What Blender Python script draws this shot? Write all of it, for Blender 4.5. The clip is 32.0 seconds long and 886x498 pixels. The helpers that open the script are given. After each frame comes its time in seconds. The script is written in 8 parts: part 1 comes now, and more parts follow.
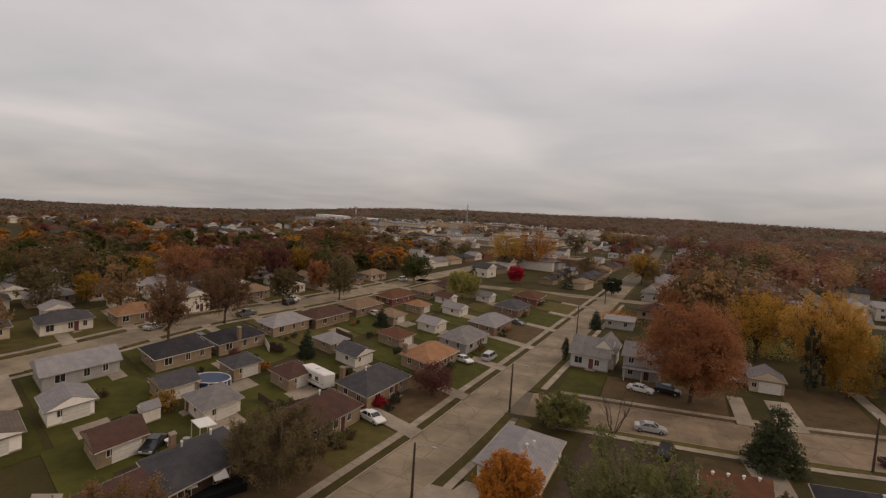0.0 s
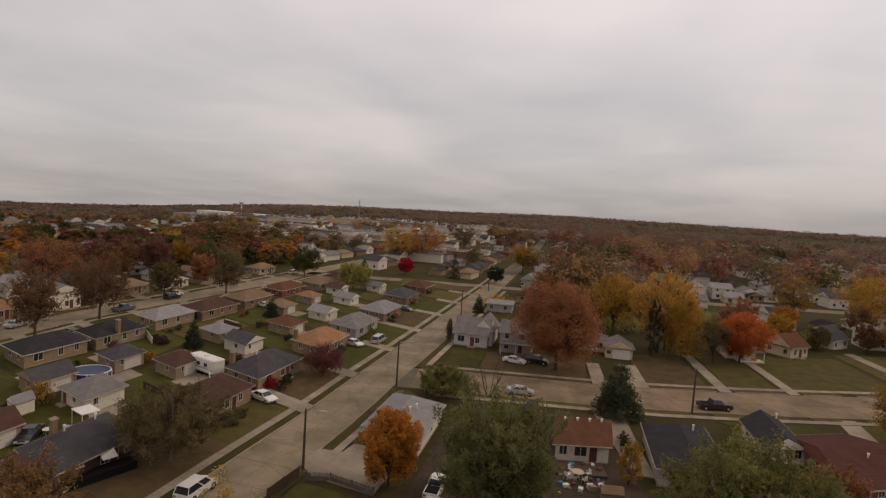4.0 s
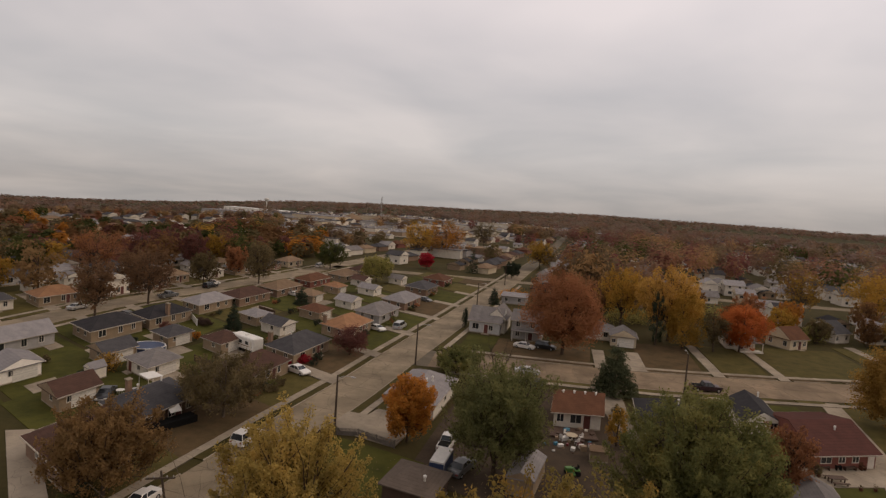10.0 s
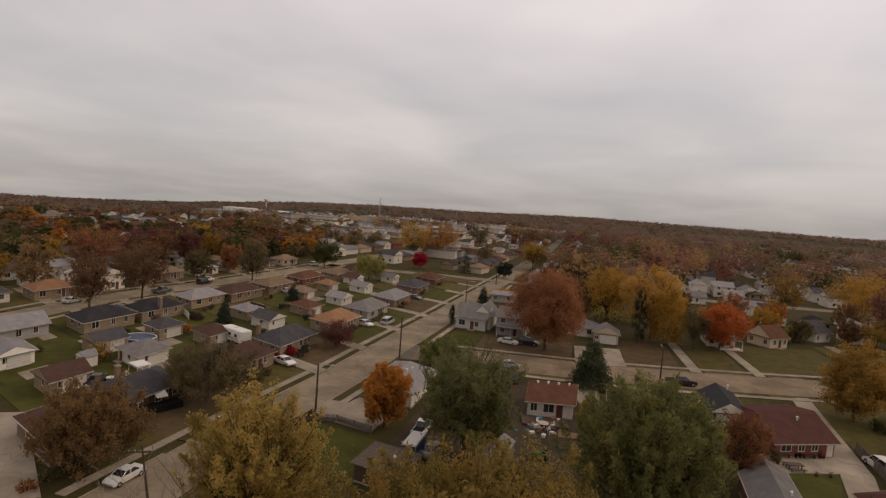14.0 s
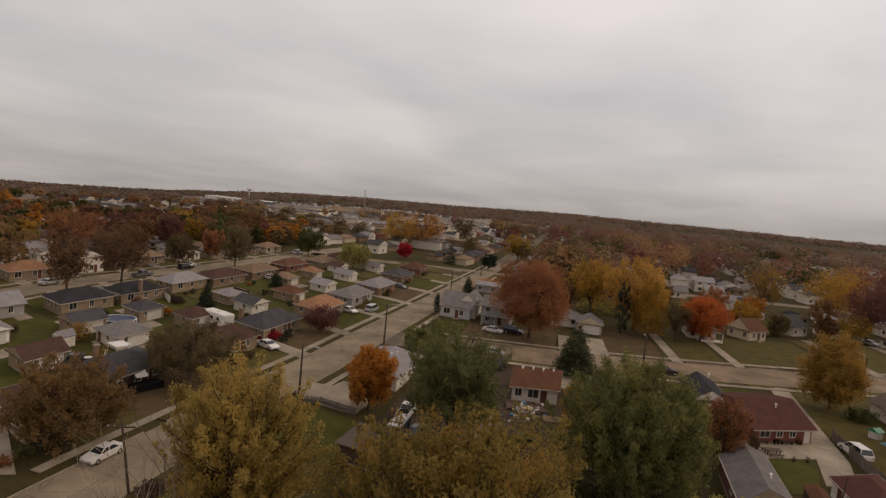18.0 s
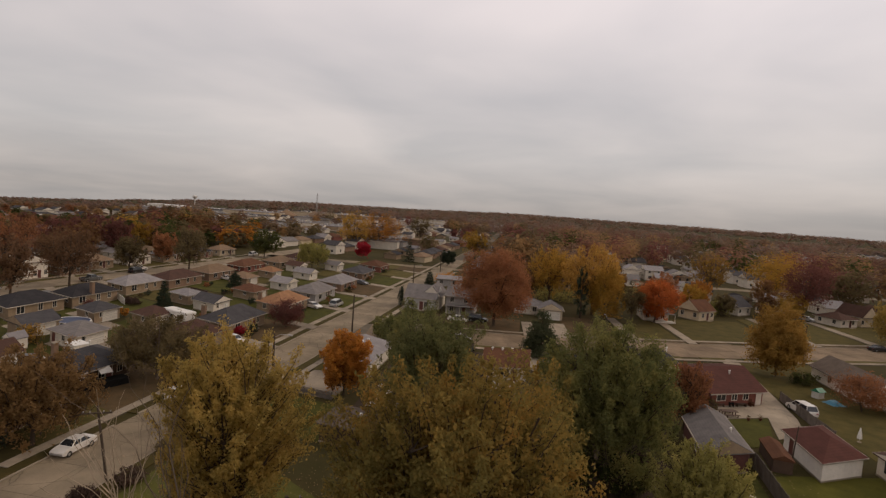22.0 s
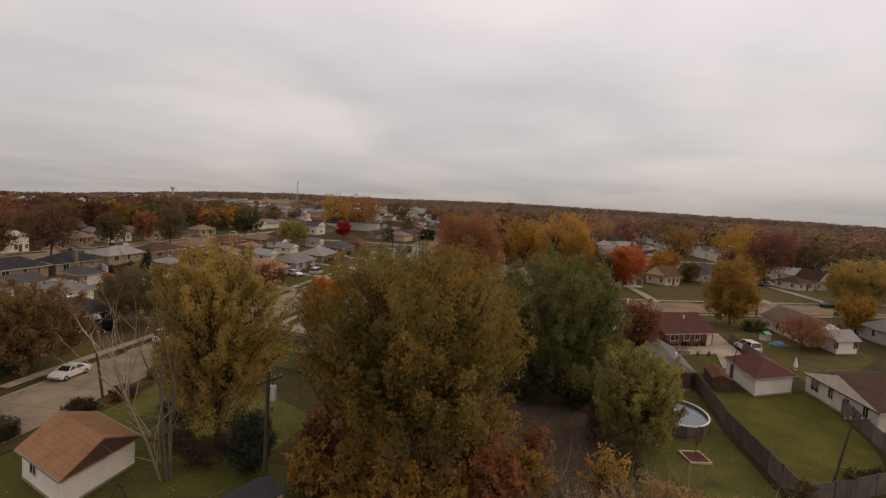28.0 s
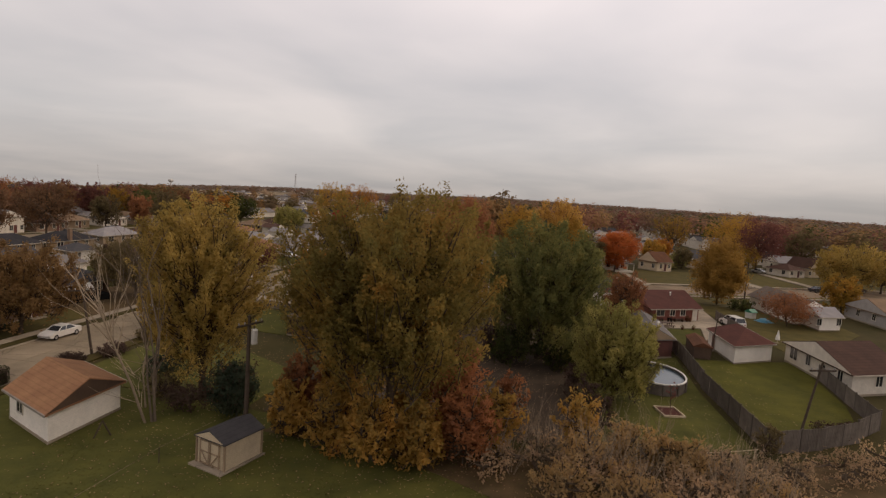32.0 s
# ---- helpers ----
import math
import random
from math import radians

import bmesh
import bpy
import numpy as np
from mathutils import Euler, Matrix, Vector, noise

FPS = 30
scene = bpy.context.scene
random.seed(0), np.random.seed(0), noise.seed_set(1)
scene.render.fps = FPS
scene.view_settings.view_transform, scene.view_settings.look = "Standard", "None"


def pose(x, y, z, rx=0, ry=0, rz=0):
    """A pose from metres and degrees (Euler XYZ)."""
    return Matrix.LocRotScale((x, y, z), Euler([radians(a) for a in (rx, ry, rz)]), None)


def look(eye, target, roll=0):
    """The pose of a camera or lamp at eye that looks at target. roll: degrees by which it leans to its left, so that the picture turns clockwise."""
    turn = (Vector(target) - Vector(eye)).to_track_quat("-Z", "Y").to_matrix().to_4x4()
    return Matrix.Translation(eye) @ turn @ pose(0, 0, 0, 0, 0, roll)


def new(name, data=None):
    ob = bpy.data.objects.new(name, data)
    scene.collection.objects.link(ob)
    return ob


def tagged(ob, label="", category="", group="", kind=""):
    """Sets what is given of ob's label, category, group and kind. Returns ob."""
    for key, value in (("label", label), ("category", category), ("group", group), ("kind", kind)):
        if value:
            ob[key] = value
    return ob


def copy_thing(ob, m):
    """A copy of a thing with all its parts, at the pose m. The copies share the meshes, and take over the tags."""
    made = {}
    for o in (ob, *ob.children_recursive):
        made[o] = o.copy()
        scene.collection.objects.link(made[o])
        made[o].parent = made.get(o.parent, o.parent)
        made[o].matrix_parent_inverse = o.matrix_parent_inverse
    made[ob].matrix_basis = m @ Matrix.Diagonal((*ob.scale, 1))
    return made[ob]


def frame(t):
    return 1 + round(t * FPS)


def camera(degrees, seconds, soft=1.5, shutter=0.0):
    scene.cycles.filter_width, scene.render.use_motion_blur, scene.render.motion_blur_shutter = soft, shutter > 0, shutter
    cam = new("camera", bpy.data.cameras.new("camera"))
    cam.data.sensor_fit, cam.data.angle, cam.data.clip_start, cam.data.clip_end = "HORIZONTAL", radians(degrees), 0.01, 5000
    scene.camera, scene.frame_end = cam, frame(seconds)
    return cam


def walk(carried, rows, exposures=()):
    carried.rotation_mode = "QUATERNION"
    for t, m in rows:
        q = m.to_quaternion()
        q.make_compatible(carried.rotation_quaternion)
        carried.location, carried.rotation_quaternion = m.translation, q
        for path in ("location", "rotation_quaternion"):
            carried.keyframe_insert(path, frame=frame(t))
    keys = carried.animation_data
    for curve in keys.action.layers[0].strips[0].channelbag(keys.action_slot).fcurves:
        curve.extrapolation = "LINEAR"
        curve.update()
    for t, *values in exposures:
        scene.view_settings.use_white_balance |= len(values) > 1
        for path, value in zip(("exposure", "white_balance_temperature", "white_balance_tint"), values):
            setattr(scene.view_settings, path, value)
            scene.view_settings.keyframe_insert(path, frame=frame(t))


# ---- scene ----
cam = camera(78.47, 32.0, soft=1.3)

# the flight: seconds, x, y, z, pitch, roll, yaw
PATH = [
    (0.0, -8.63, 17.34, 31.83, -4.60, -3.70, 20.76),
    (0.5, -8.57, 16.79, 31.70, -4.05, -3.15, 17.06),
    (1.0, -8.48, 16.22, 31.54, -4.07, -2.24, 8.91),
    (1.5, -8.26, 15.61, 31.34, -4.22, -2.27, 6.41),
    (2.0, -7.88, 14.95, 31.10, -4.22, -2.56, 6.39),
    (2.5, -7.39, 14.21, 30.86, -4.23, -2.97, 7.40),
    (3.0, -6.85, 13.39, 30.65, -4.30, -3.33, 8.50),
    (3.5, -6.29, 12.50, 30.50, -4.12, -3.58, 8.80),
    (5.5, -4.32, 7.97, 30.72, -4.71, -4.62, 11.82),
    (6.0, -4.20, 7.24, 30.83, -4.81, -4.58, 11.30),
    (6.5, -4.15, 6.60, 30.90, -5.05, -4.66, 10.34),
    (7.0, -4.17, 6.00, 30.88, -4.86, -4.60, 9.89),
    (7.5, -4.19, 5.41, 30.79, -4.84, -4.47, 9.30),
    (8.0, -4.17, 4.77, 30.68, -4.66, -4.35, 8.98),
    (8.5, -4.02, 4.02, 30.55, -4.50, -4.35, 9.52),
    (9.0, -3.75, 3.20, 30.44, -4.44, -4.17, 10.11),
    (9.5, -3.37, 2.39, 30.39, -4.65, -4.16, 11.25),
    (10.0, -2.92, 1.70, 30.42, -4.62, -4.19, 11.76),
    (10.5, -2.43, 1.18, 30.45, -4.76, -4.21, 11.80),
    (11.0, -1.93, 0.81, 30.44, -4.76, -4.00, 10.55),
    (11.5, -1.43, 0.57, 30.39, -4.47, -4.15, 10.44),
    (12.0, -0.93, 0.41, 30.28, -4.60, -4.18, 9.99),
    (12.5, -0.45, 0.24, 30.15, -4.66, -4.25, 10.24),
    (13.0, 0.00, 0.00, 30.00, -4.78, -4.21, 10.00),
    (13.5, 0.44, -0.33, 29.89, -4.17, -4.37, 10.41),
    (14.0, 0.82, -0.70, 29.82, -4.40, -4.59, 11.79),
    (14.5, 1.11, -1.02, 29.78, -4.60, -4.59, 10.50),
    (16.5, 0.68, -0.78, 29.12, -4.64, -5.38, 10.67),
    (17.0, 0.57, -0.69, 28.99, -4.46, -5.34, 9.62),
    (17.5, 0.48, -0.59, 28.64, -4.88, -5.60, 10.11),
    (18.0, 0.40, -0.50, 28.26, -4.88, -5.78, 10.19),
    (18.5, 0.29, -0.42, 27.83, -4.74, -5.70, 10.00),
    (19.0, 0.11, -0.39, 27.33, -4.48, -5.56, 10.13),
    (19.5, -0.21, -0.49, 26.77, -4.13, -5.58, 10.61),
    (20.0, -0.63, -0.74, 26.45, -3.96, -5.16, 6.72),
    (20.5, -1.06, -1.08, 26.31, -3.86, -4.48, 1.60),
    (21.0, -1.34, -1.49, 25.89, -3.70, -4.49, 2.94),
    (21.5, -1.43, -1.91, 25.60, -3.75, -4.51, 4.41),
    (22.0, -1.37, -2.21, 25.40, -4.09, -4.36, 5.15),
    (22.5, -1.30, -2.51, 25.21, -4.47, -4.20, 5.11),
    (23.0, -1.27, -2.82, 24.77, -4.72, -4.00, 4.17),
    (23.5, -1.23, -3.20, 24.33, -4.65, -3.88, 3.51),
    (24.0, -1.12, -3.64, 23.85, -4.49, -3.75, 3.19),
    (24.5, -0.97, -4.12, 23.35, -4.43, -3.92, 3.77),
    (26.5, 0.11, -6.49, 21.75, -4.30, -3.61, 3.82),
    (27.0, 0.47, -6.84, 21.27, -5.10, -3.91, 5.07),
    (27.5, 0.78, -7.13, 20.75, -4.97, -3.73, 3.70),
    (28.0, 1.04, -7.36, 20.30, -4.98, -3.72, 3.27),
    (28.5, 1.24, -7.50, 19.88, -5.20, -3.80, 3.71),
    (29.0, 1.42, -7.61, 19.53, -5.27, -3.92, 4.30),
    (29.5, 1.59, -7.71, 19.16, -5.30, -3.94, 5.03),
    (30.0, 1.78, -7.82, 18.80, -5.63, -3.97, 4.97),
    (30.5, 2.00, -7.94, 18.44, -5.66, -4.04, 4.78),
    (31.0, 2.26, -8.08, 18.06, -5.67, -4.05, 4.74),
    (31.5, 2.55, -8.28, 17.67, -5.51, -4.06, 4.00),
    (32.0, 2.81, -8.55, 17.26, -5.43, -4.05, 3.16),
]
walk(cam, [(t, pose(x, y, z, 90 + pitch, roll, yaw)) for t, x, y, z, pitch, roll, yaw in PATH], exposures=[(0, -0.03, 6750, 15), (20, -0.03, 6750, 15), (28.5, 0.1, 6750, 15), (32, 0.12, 6750, 15)])

# ---- sky and light: an even overcast dome, a weak wide sun behind the cloud ----
world = bpy.data.worlds.new("overcast")
scene.world = world
world.use_nodes = True
wn, wl = world.node_tree.nodes, world.node_tree.links
wn.clear()


def wnode(kind, **props):
    n = wn.new(kind)
    for k, v in props.items():
        n.inputs[k].default_value = v
    return n


sky = wn.new("ShaderNodeTexSky")
sky.sky_type = "NISHITA"
sky.sun_disc = False
sky.sun_elevation = radians(32)
sky.sun_rotation = radians(69)
sky.dust_density = 3.0
tc = wn.new("ShaderNodeTexCoord")
sep = wn.new("ShaderNodeSeparateXYZ")
wl.new(tc.outputs["Generated"], sep.inputs[0])
# cloud sheets: the direction flattened on to a layer overhead
zup = wn.new("ShaderNodeMath")
zup.operation = "ADD"
zup.inputs[1].default_value = 0.16
wl.new(sep.outputs["Z"], zup.inputs[0])
flat = wn.new("ShaderNodeVectorMath")
flat.operation = "DIVIDE"
comb = wn.new("ShaderNodeCombineXYZ")
for i in range(3):
    wl.new(zup.outputs[0], comb.inputs[i])
wl.new(tc.outputs["Generated"], flat.inputs[0])
wl.new(comb.outputs[0], flat.inputs[1])
big = wnode("ShaderNodeTexNoise", Scale=0.8, Detail=4.0, Roughness=0.48, Distortion=0.3)
wl.new(flat.outputs[0], big.inputs["Vector"])
ramp = wn.new("ShaderNodeValToRGB")
ramp.color_ramp.elements[0].position = 0.30
ramp.color_ramp.elements[0].color = (0.545, 0.545, 0.570, 1)
ramp.color_ramp.elements[1].position = 0.70
ramp.color_ramp.elements[1].color = (0.752, 0.714, 0.716, 1)
wl.new(big.outputs["Fac"], ramp.inputs[0])
low = wn.new("ShaderNodeValToRGB")
low.color_ramp.elements[0].position = 0.0
low.color_ramp.elements[0].color = (0.585, 0.580, 0.540, 1)
mid_el = low.color_ramp.elements.new(0.10)
mid_el.color = (0.80, 0.815, 0.785, 1)
low.color_ramp.elements[2].position = 0.36
low.color_ramp.elements[2].color = (1.0, 1.0, 1.0, 1)
wl.new(sep.outputs["Z"], low.inputs[0])
mul = wn.new("ShaderNodeMix")
mul.data_type, mul.blend_type = "RGBA", "MULTIPLY"
mul.inputs[0].default_value = 1.0
wl.new(ramp.outputs[0], mul.inputs[6])
wl.new(low.outputs[0], mul.inputs[7])
side = wn.new("ShaderNodeMapRange")  # the cloud is brighter towards the hidden sun
side.inputs["From Min"].default_value, side.inputs["From Max"].default_value = -0.9, 0.9
side.inputs["To Min"].default_value, side.inputs["To Max"].default_value = 0.90, 1.14
wl.new(sep.outputs["X"], side.inputs["Value"])
mul2 = wn.new("ShaderNodeMix")
mul2.data_type, mul2.blend_type = "RGBA", "MULTIPLY"
mul2.inputs[0].default_value = 1.0
wl.new(mul.outputs[2], mul2.inputs[6])
low_side = wn.new("ShaderNodeMapRange")
low_side.inputs["From Min"].default_value, low_side.inputs["From Max"].default_value = -0.9, 0.9
low_side.inputs["To Min"].default_value, low_side.inputs["To Max"].default_value = 1.08, 0.94
wl.new(sep.outputs["X"], low_side.inputs["Value"])
rise = wn.new("ShaderNodeMapRange")
rise.inputs["From Min"].default_value, rise.inputs["From Max"].default_value = 0.02, 0.3
wl.new(sep.outputs["Z"], rise.inputs["Value"])
both = wn.new("ShaderNodeMix")
wl.new(rise.outputs[0], both.inputs[0])
wl.new(low_side.outputs[0], both.inputs[2])
wl.new(side.outputs[0], both.inputs[3])
wl.new(both.outputs[0], mul2.inputs[7])
bg_sky = wnode("ShaderNodeBackground", Strength=0.05)
wl.new(sky.outputs[0], bg_sky.inputs["Color"])
bg_cloud = wnode("ShaderNodeBackground", Strength=1.12)
wl.new(mul2.outputs[2], bg_cloud.inputs["Color"])
mixw = wnode("ShaderNodeMixShader", Fac=0.9)
wl.new(bg_sky.outputs[0], mixw.inputs[1])
wl.new(bg_cloud.outputs[0], mixw.inputs[2])
wout = wn.new("ShaderNodeOutputWorld")
wl.new(mixw.outputs[0], wout.inputs[0])

sun_data = bpy.data.lights.new("sun", "SUN")
sun_data.energy, sun_data.angle, sun_data.color = 0.62, radians(20), (1.0, 0.86, 0.66)
sun = new("sun", sun_data)
sun.matrix_world = look((80, 30, 60), (0, 0, 0))

# ---- materials ----


WARM = (1.0, 0.92, 0.82)  # the light's warm cast, multiplied into the base colours of every surface


def mat(name, a, b=None, rough=0.85, scale=2.0, fine=14.0, bump=0.25, metal=0.0, vary=0.12, spec=0.3, space="Object"):
    """A worn surface between the colours a and b: stains at one scale, grain at another, a little change from thing to thing."""
    b = b or tuple(c * 0.72 for c in a)
    a, b = (tuple(c * w for c, w in zip(q, WARM)) for q in (a, b))
    m = bpy.data.materials.new(name)
    m.use_nodes = True
    nt = m.node_tree
    p = nt.nodes["Principled BSDF"]
    p.inputs["Roughness"].default_value, p.inputs["Metallic"].default_value = rough, metal
    p.inputs["Specular IOR Level"].default_value = spec if rough < 0.85 else spec * 0.25
    co = nt.nodes.new("ShaderNodeTexCoord")
    n1 = nt.nodes.new("ShaderNodeTexNoise")
    n1.inputs["Scale"].default_value, n1.inputs["Detail"].default_value = scale, 6
    n1.inputs["Roughness"].default_value = 0.65
    n2 = nt.nodes.new("ShaderNodeTexNoise")
    n2.inputs["Scale"].default_value, n2.inputs["Detail"].default_value = fine, 3
    nt.links.new(co.outputs[space], n1.inputs["Vector"])
    nt.links.new(co.outputs[space], n2.inputs["Vector"])
    r = nt.nodes.new("ShaderNodeValToRGB")
    r.color_ramp.elements[0].position, r.color_ramp.elements[0].color = 0.32, (*b, 1)
    r.color_ramp.elements[1].position, r.color_ramp.elements[1].color = 0.66, (*a, 1)
    nt.links.new(n1.outputs["Fac"], r.inputs[0])
    hsv = nt.nodes.new("ShaderNodeHueSaturation")
    oi = nt.nodes.new("ShaderNodeObjectInfo")
    mr = nt.nodes.new("ShaderNodeMapRange")
    mr.inputs["To Min"].default_value, mr.inputs["To Max"].default_value = 1 - vary, 1 + vary
    nt.links.new(oi.outputs["Random"], mr.inputs["Value"])
    g = nt.nodes.new("ShaderNodeMapRange")
    g.inputs["To Min"].default_value, g.inputs["To Max"].default_value = 0.86, 1.14
    nt.links.new(n2.outputs["Fac"], g.inputs["Value"])
    mu = nt.nodes.new("ShaderNodeMath")
    mu.operation = "MULTIPLY"
    nt.links.new(mr.outputs[0], mu.inputs[0])
    nt.links.new(g.outputs[0], mu.inputs[1])
    nt.links.new(r.outputs[0], hsv.inputs["Color"])
    nt.links.new(mu.outputs[0], hsv.inputs["Value"])
    nt.links.new(hsv.outputs[0], p.inputs["Base Color"])
    if bump:
        bp = nt.nodes.new("ShaderNodeBump")
        bp.inputs["Strength"].default_value, bp.inputs["Distance"].default_value = bump, 0.03
        nt.links.new(n2.outputs["Fac"], bp.inputs["Height"])
        nt.links.new(bp.outputs[0], p.inputs["Normal"])
    return m


def striped(m, scale, depth=0.35, axis="Z", dark=0.75):
    """Courses across a material: shingle rows or siding boards, as relief and a fine line."""
    nt = m.node_tree
    p = nt.nodes["Principled BSDF"]
    co = nt.nodes.new("ShaderNodeTexCoord")
    w = nt.nodes.new("ShaderNodeTexWave")
    w.wave_profile, w.bands_direction = "SAW", axis
    w.inputs["Scale"].default_value, w.inputs["Distortion"].default_value = scale, 0.4
    nt.links.new(co.outputs["Object"], w.inputs["Vector"])
    r = nt.nodes.new("ShaderNodeValToRGB")
    r.color_ramp.elements[0].color, r.color_ramp.elements[0].position = (dark, dark, dark, 1), 0.0
    r.color_ramp.elements[1].color, r.color_ramp.elements[1].position = (1, 1, 1, 1), 0.25
    nt.links.new(w.outputs["Fac"], r.inputs[0])
    x = nt.nodes.new("ShaderNodeMix")
    x.data_type, x.blend_type = "RGBA", "MULTIPLY"
    x.inputs[0].default_value = 1
    src = p.inputs["Base Color"].links[0].from_socket
    nt.links.new(src, x.inputs[6])
    nt.links.new(r.outputs[0], x.inputs[7])
    nt.links.new(x.outputs[2], p.inputs["Base Color"])
    return m


def leafy(name, colours, glow=0.54, vary=0.2, blue=1.2, island=0.3):
    """Leaves: a colour of its own for every leaf, out of a few, and light through the blade."""
    m = bpy.data.materials.new(name)
    m.use_nodes = True
    nt = m.node_tree
    nt.nodes.remove(nt.nodes["Principled BSDF"])
    geo = nt.nodes.new("ShaderNodeNewGeometry")
    r = nt.nodes.new("ShaderNodeValToRGB")
    r.color_ramp.interpolation = "LINEAR"
    el = r.color_ramp.elements
    while len(el) < len(colours):
        el.new(0.5)
    for i, c in enumerate(colours):
        el[i].position, el[i].color = i / max(1, len(colours) - 1), (c[0] * 1.14, c[1] * 1.03, c[2] * blue + 0.004, 1)
    co = nt.nodes.new("ShaderNodeTexCoord")
    n = nt.nodes.new("ShaderNodeTexNoise")
    n.inputs["Scale"].default_value, n.inputs["Detail"].default_value = 0.35, 3
    nt.links.new(co.outputs["Object"], n.inputs["Vector"])
    # patches of the crown turn earlier than others
    mx = nt.nodes.new("ShaderNodeMath")
    mx.operation = "MULTIPLY_ADD"
    mx.inputs[1].default_value = island
    nt.links.new(geo.outputs["Random Per Island"], mx.inputs[0])
    sh = nt.nodes.new("ShaderNodeMapRange")
    sh.inputs["From Min"].default_value, sh.inputs["From Max"].default_value = 0.3, 0.7
    sh.inputs["To Min"].default_value, sh.inputs["To Max"].default_value = -0.05, 0.66
    nt.links.new(n.outputs["Fac"], sh.inputs["Value"])
    nt.links.new(sh.outputs[0], mx.inputs[2])
    nt.links.new(mx.outputs[0], r.inputs[0])
    oi = nt.nodes.new("ShaderNodeObjectInfo")
    mr = nt.nodes.new("ShaderNodeMapRange")
    mr.inputs["To Min"].default_value, mr.inputs["To Max"].default_value = 1 - vary, 1 + vary
    nt.links.new(oi.outputs["Random"], mr.inputs["Value"])
    hsv = nt.nodes.new("ShaderNodeHueSaturation")
    nt.links.new(r.outputs[0], hsv.inputs["Color"])
    nt.links.new(mr.outputs[0], hsv.inputs["Value"])
    d = nt.nodes.new("ShaderNodeBsdfDiffuse")
    t = nt.nodes.new("ShaderNodeBsdfTranslucent")
    nt.links.new(hsv.outputs[0], d.inputs["Color"])
    nt.links.new(hsv.outputs[0], t.inputs["Color"])
    ms = nt.nodes.new("ShaderNodeMixShader")
    ms.inputs[0].default_value = glow
    nt.links.new(d.outputs[0], ms.inputs[1])
    nt.links.new(t.outputs[0], ms.inputs[2])
    nt.links.new(ms.outputs[0], nt.nodes["Material Output"].inputs["Surface"])
    return m


M = {}
M["ground"] = mat("ground", (0.066, 0.053, 0.022), (0.042, 0.039, 0.014), 0.95, 0.10, 1.6, 0.5, vary=0, space="Object")
M["verge"] = mat("verge", (0.080, 0.060, 0.022), (0.044, 0.042, 0.014), 0.95, 0.5, 4.0, 0.6, vary=0.1)
M["lawn"] = mat("lawn", (0.078, 0.077, 0.018), (0.046, 0.049, 0.013), 0.95, 0.32, 3.0, 0.6, vary=0.16)
M["lawn_mown"] = mat("lawn_mown", (0.106, 0.104, 0.020), (0.062, 0.064, 0.014), 0.95, 0.28, 4.0, 0.7, vary=0.05)
M["lawn_near"] = mat("lawn_near", (0.104, 0.104, 0.028), (0.058, 0.062, 0.018), 0.95, 0.35, 3.5, 0.7, vary=0.1)
M["twig"] = mat("twig", (0.36, 0.295, 0.225), (0.24, 0.195, 0.15), 0.95, 1.4, 9, 0.4)
M["lawn_dull"] = mat("lawn_dull", (0.112, 0.092, 0.031), (0.068, 0.060, 0.021), 0.95, 0.4, 3.0, 0.6, vary=0.12)
M["litter"] = mat("litter", (0.120, 0.081, 0.044), (0.070, 0.054, 0.029), 0.95, 0.35, 4.0, 0.7, vary=0.1)
M["soil"] = mat("soil", (0.078, 0.058, 0.042), (0.050, 0.039, 0.029), 0.95, 0.5, 5.0, 0.7)
M["road"] = mat("road", (0.272, 0.226, 0.166), (0.205, 0.171, 0.126), 0.9, 0.35, 8.0, 0.15, vary=0.07)


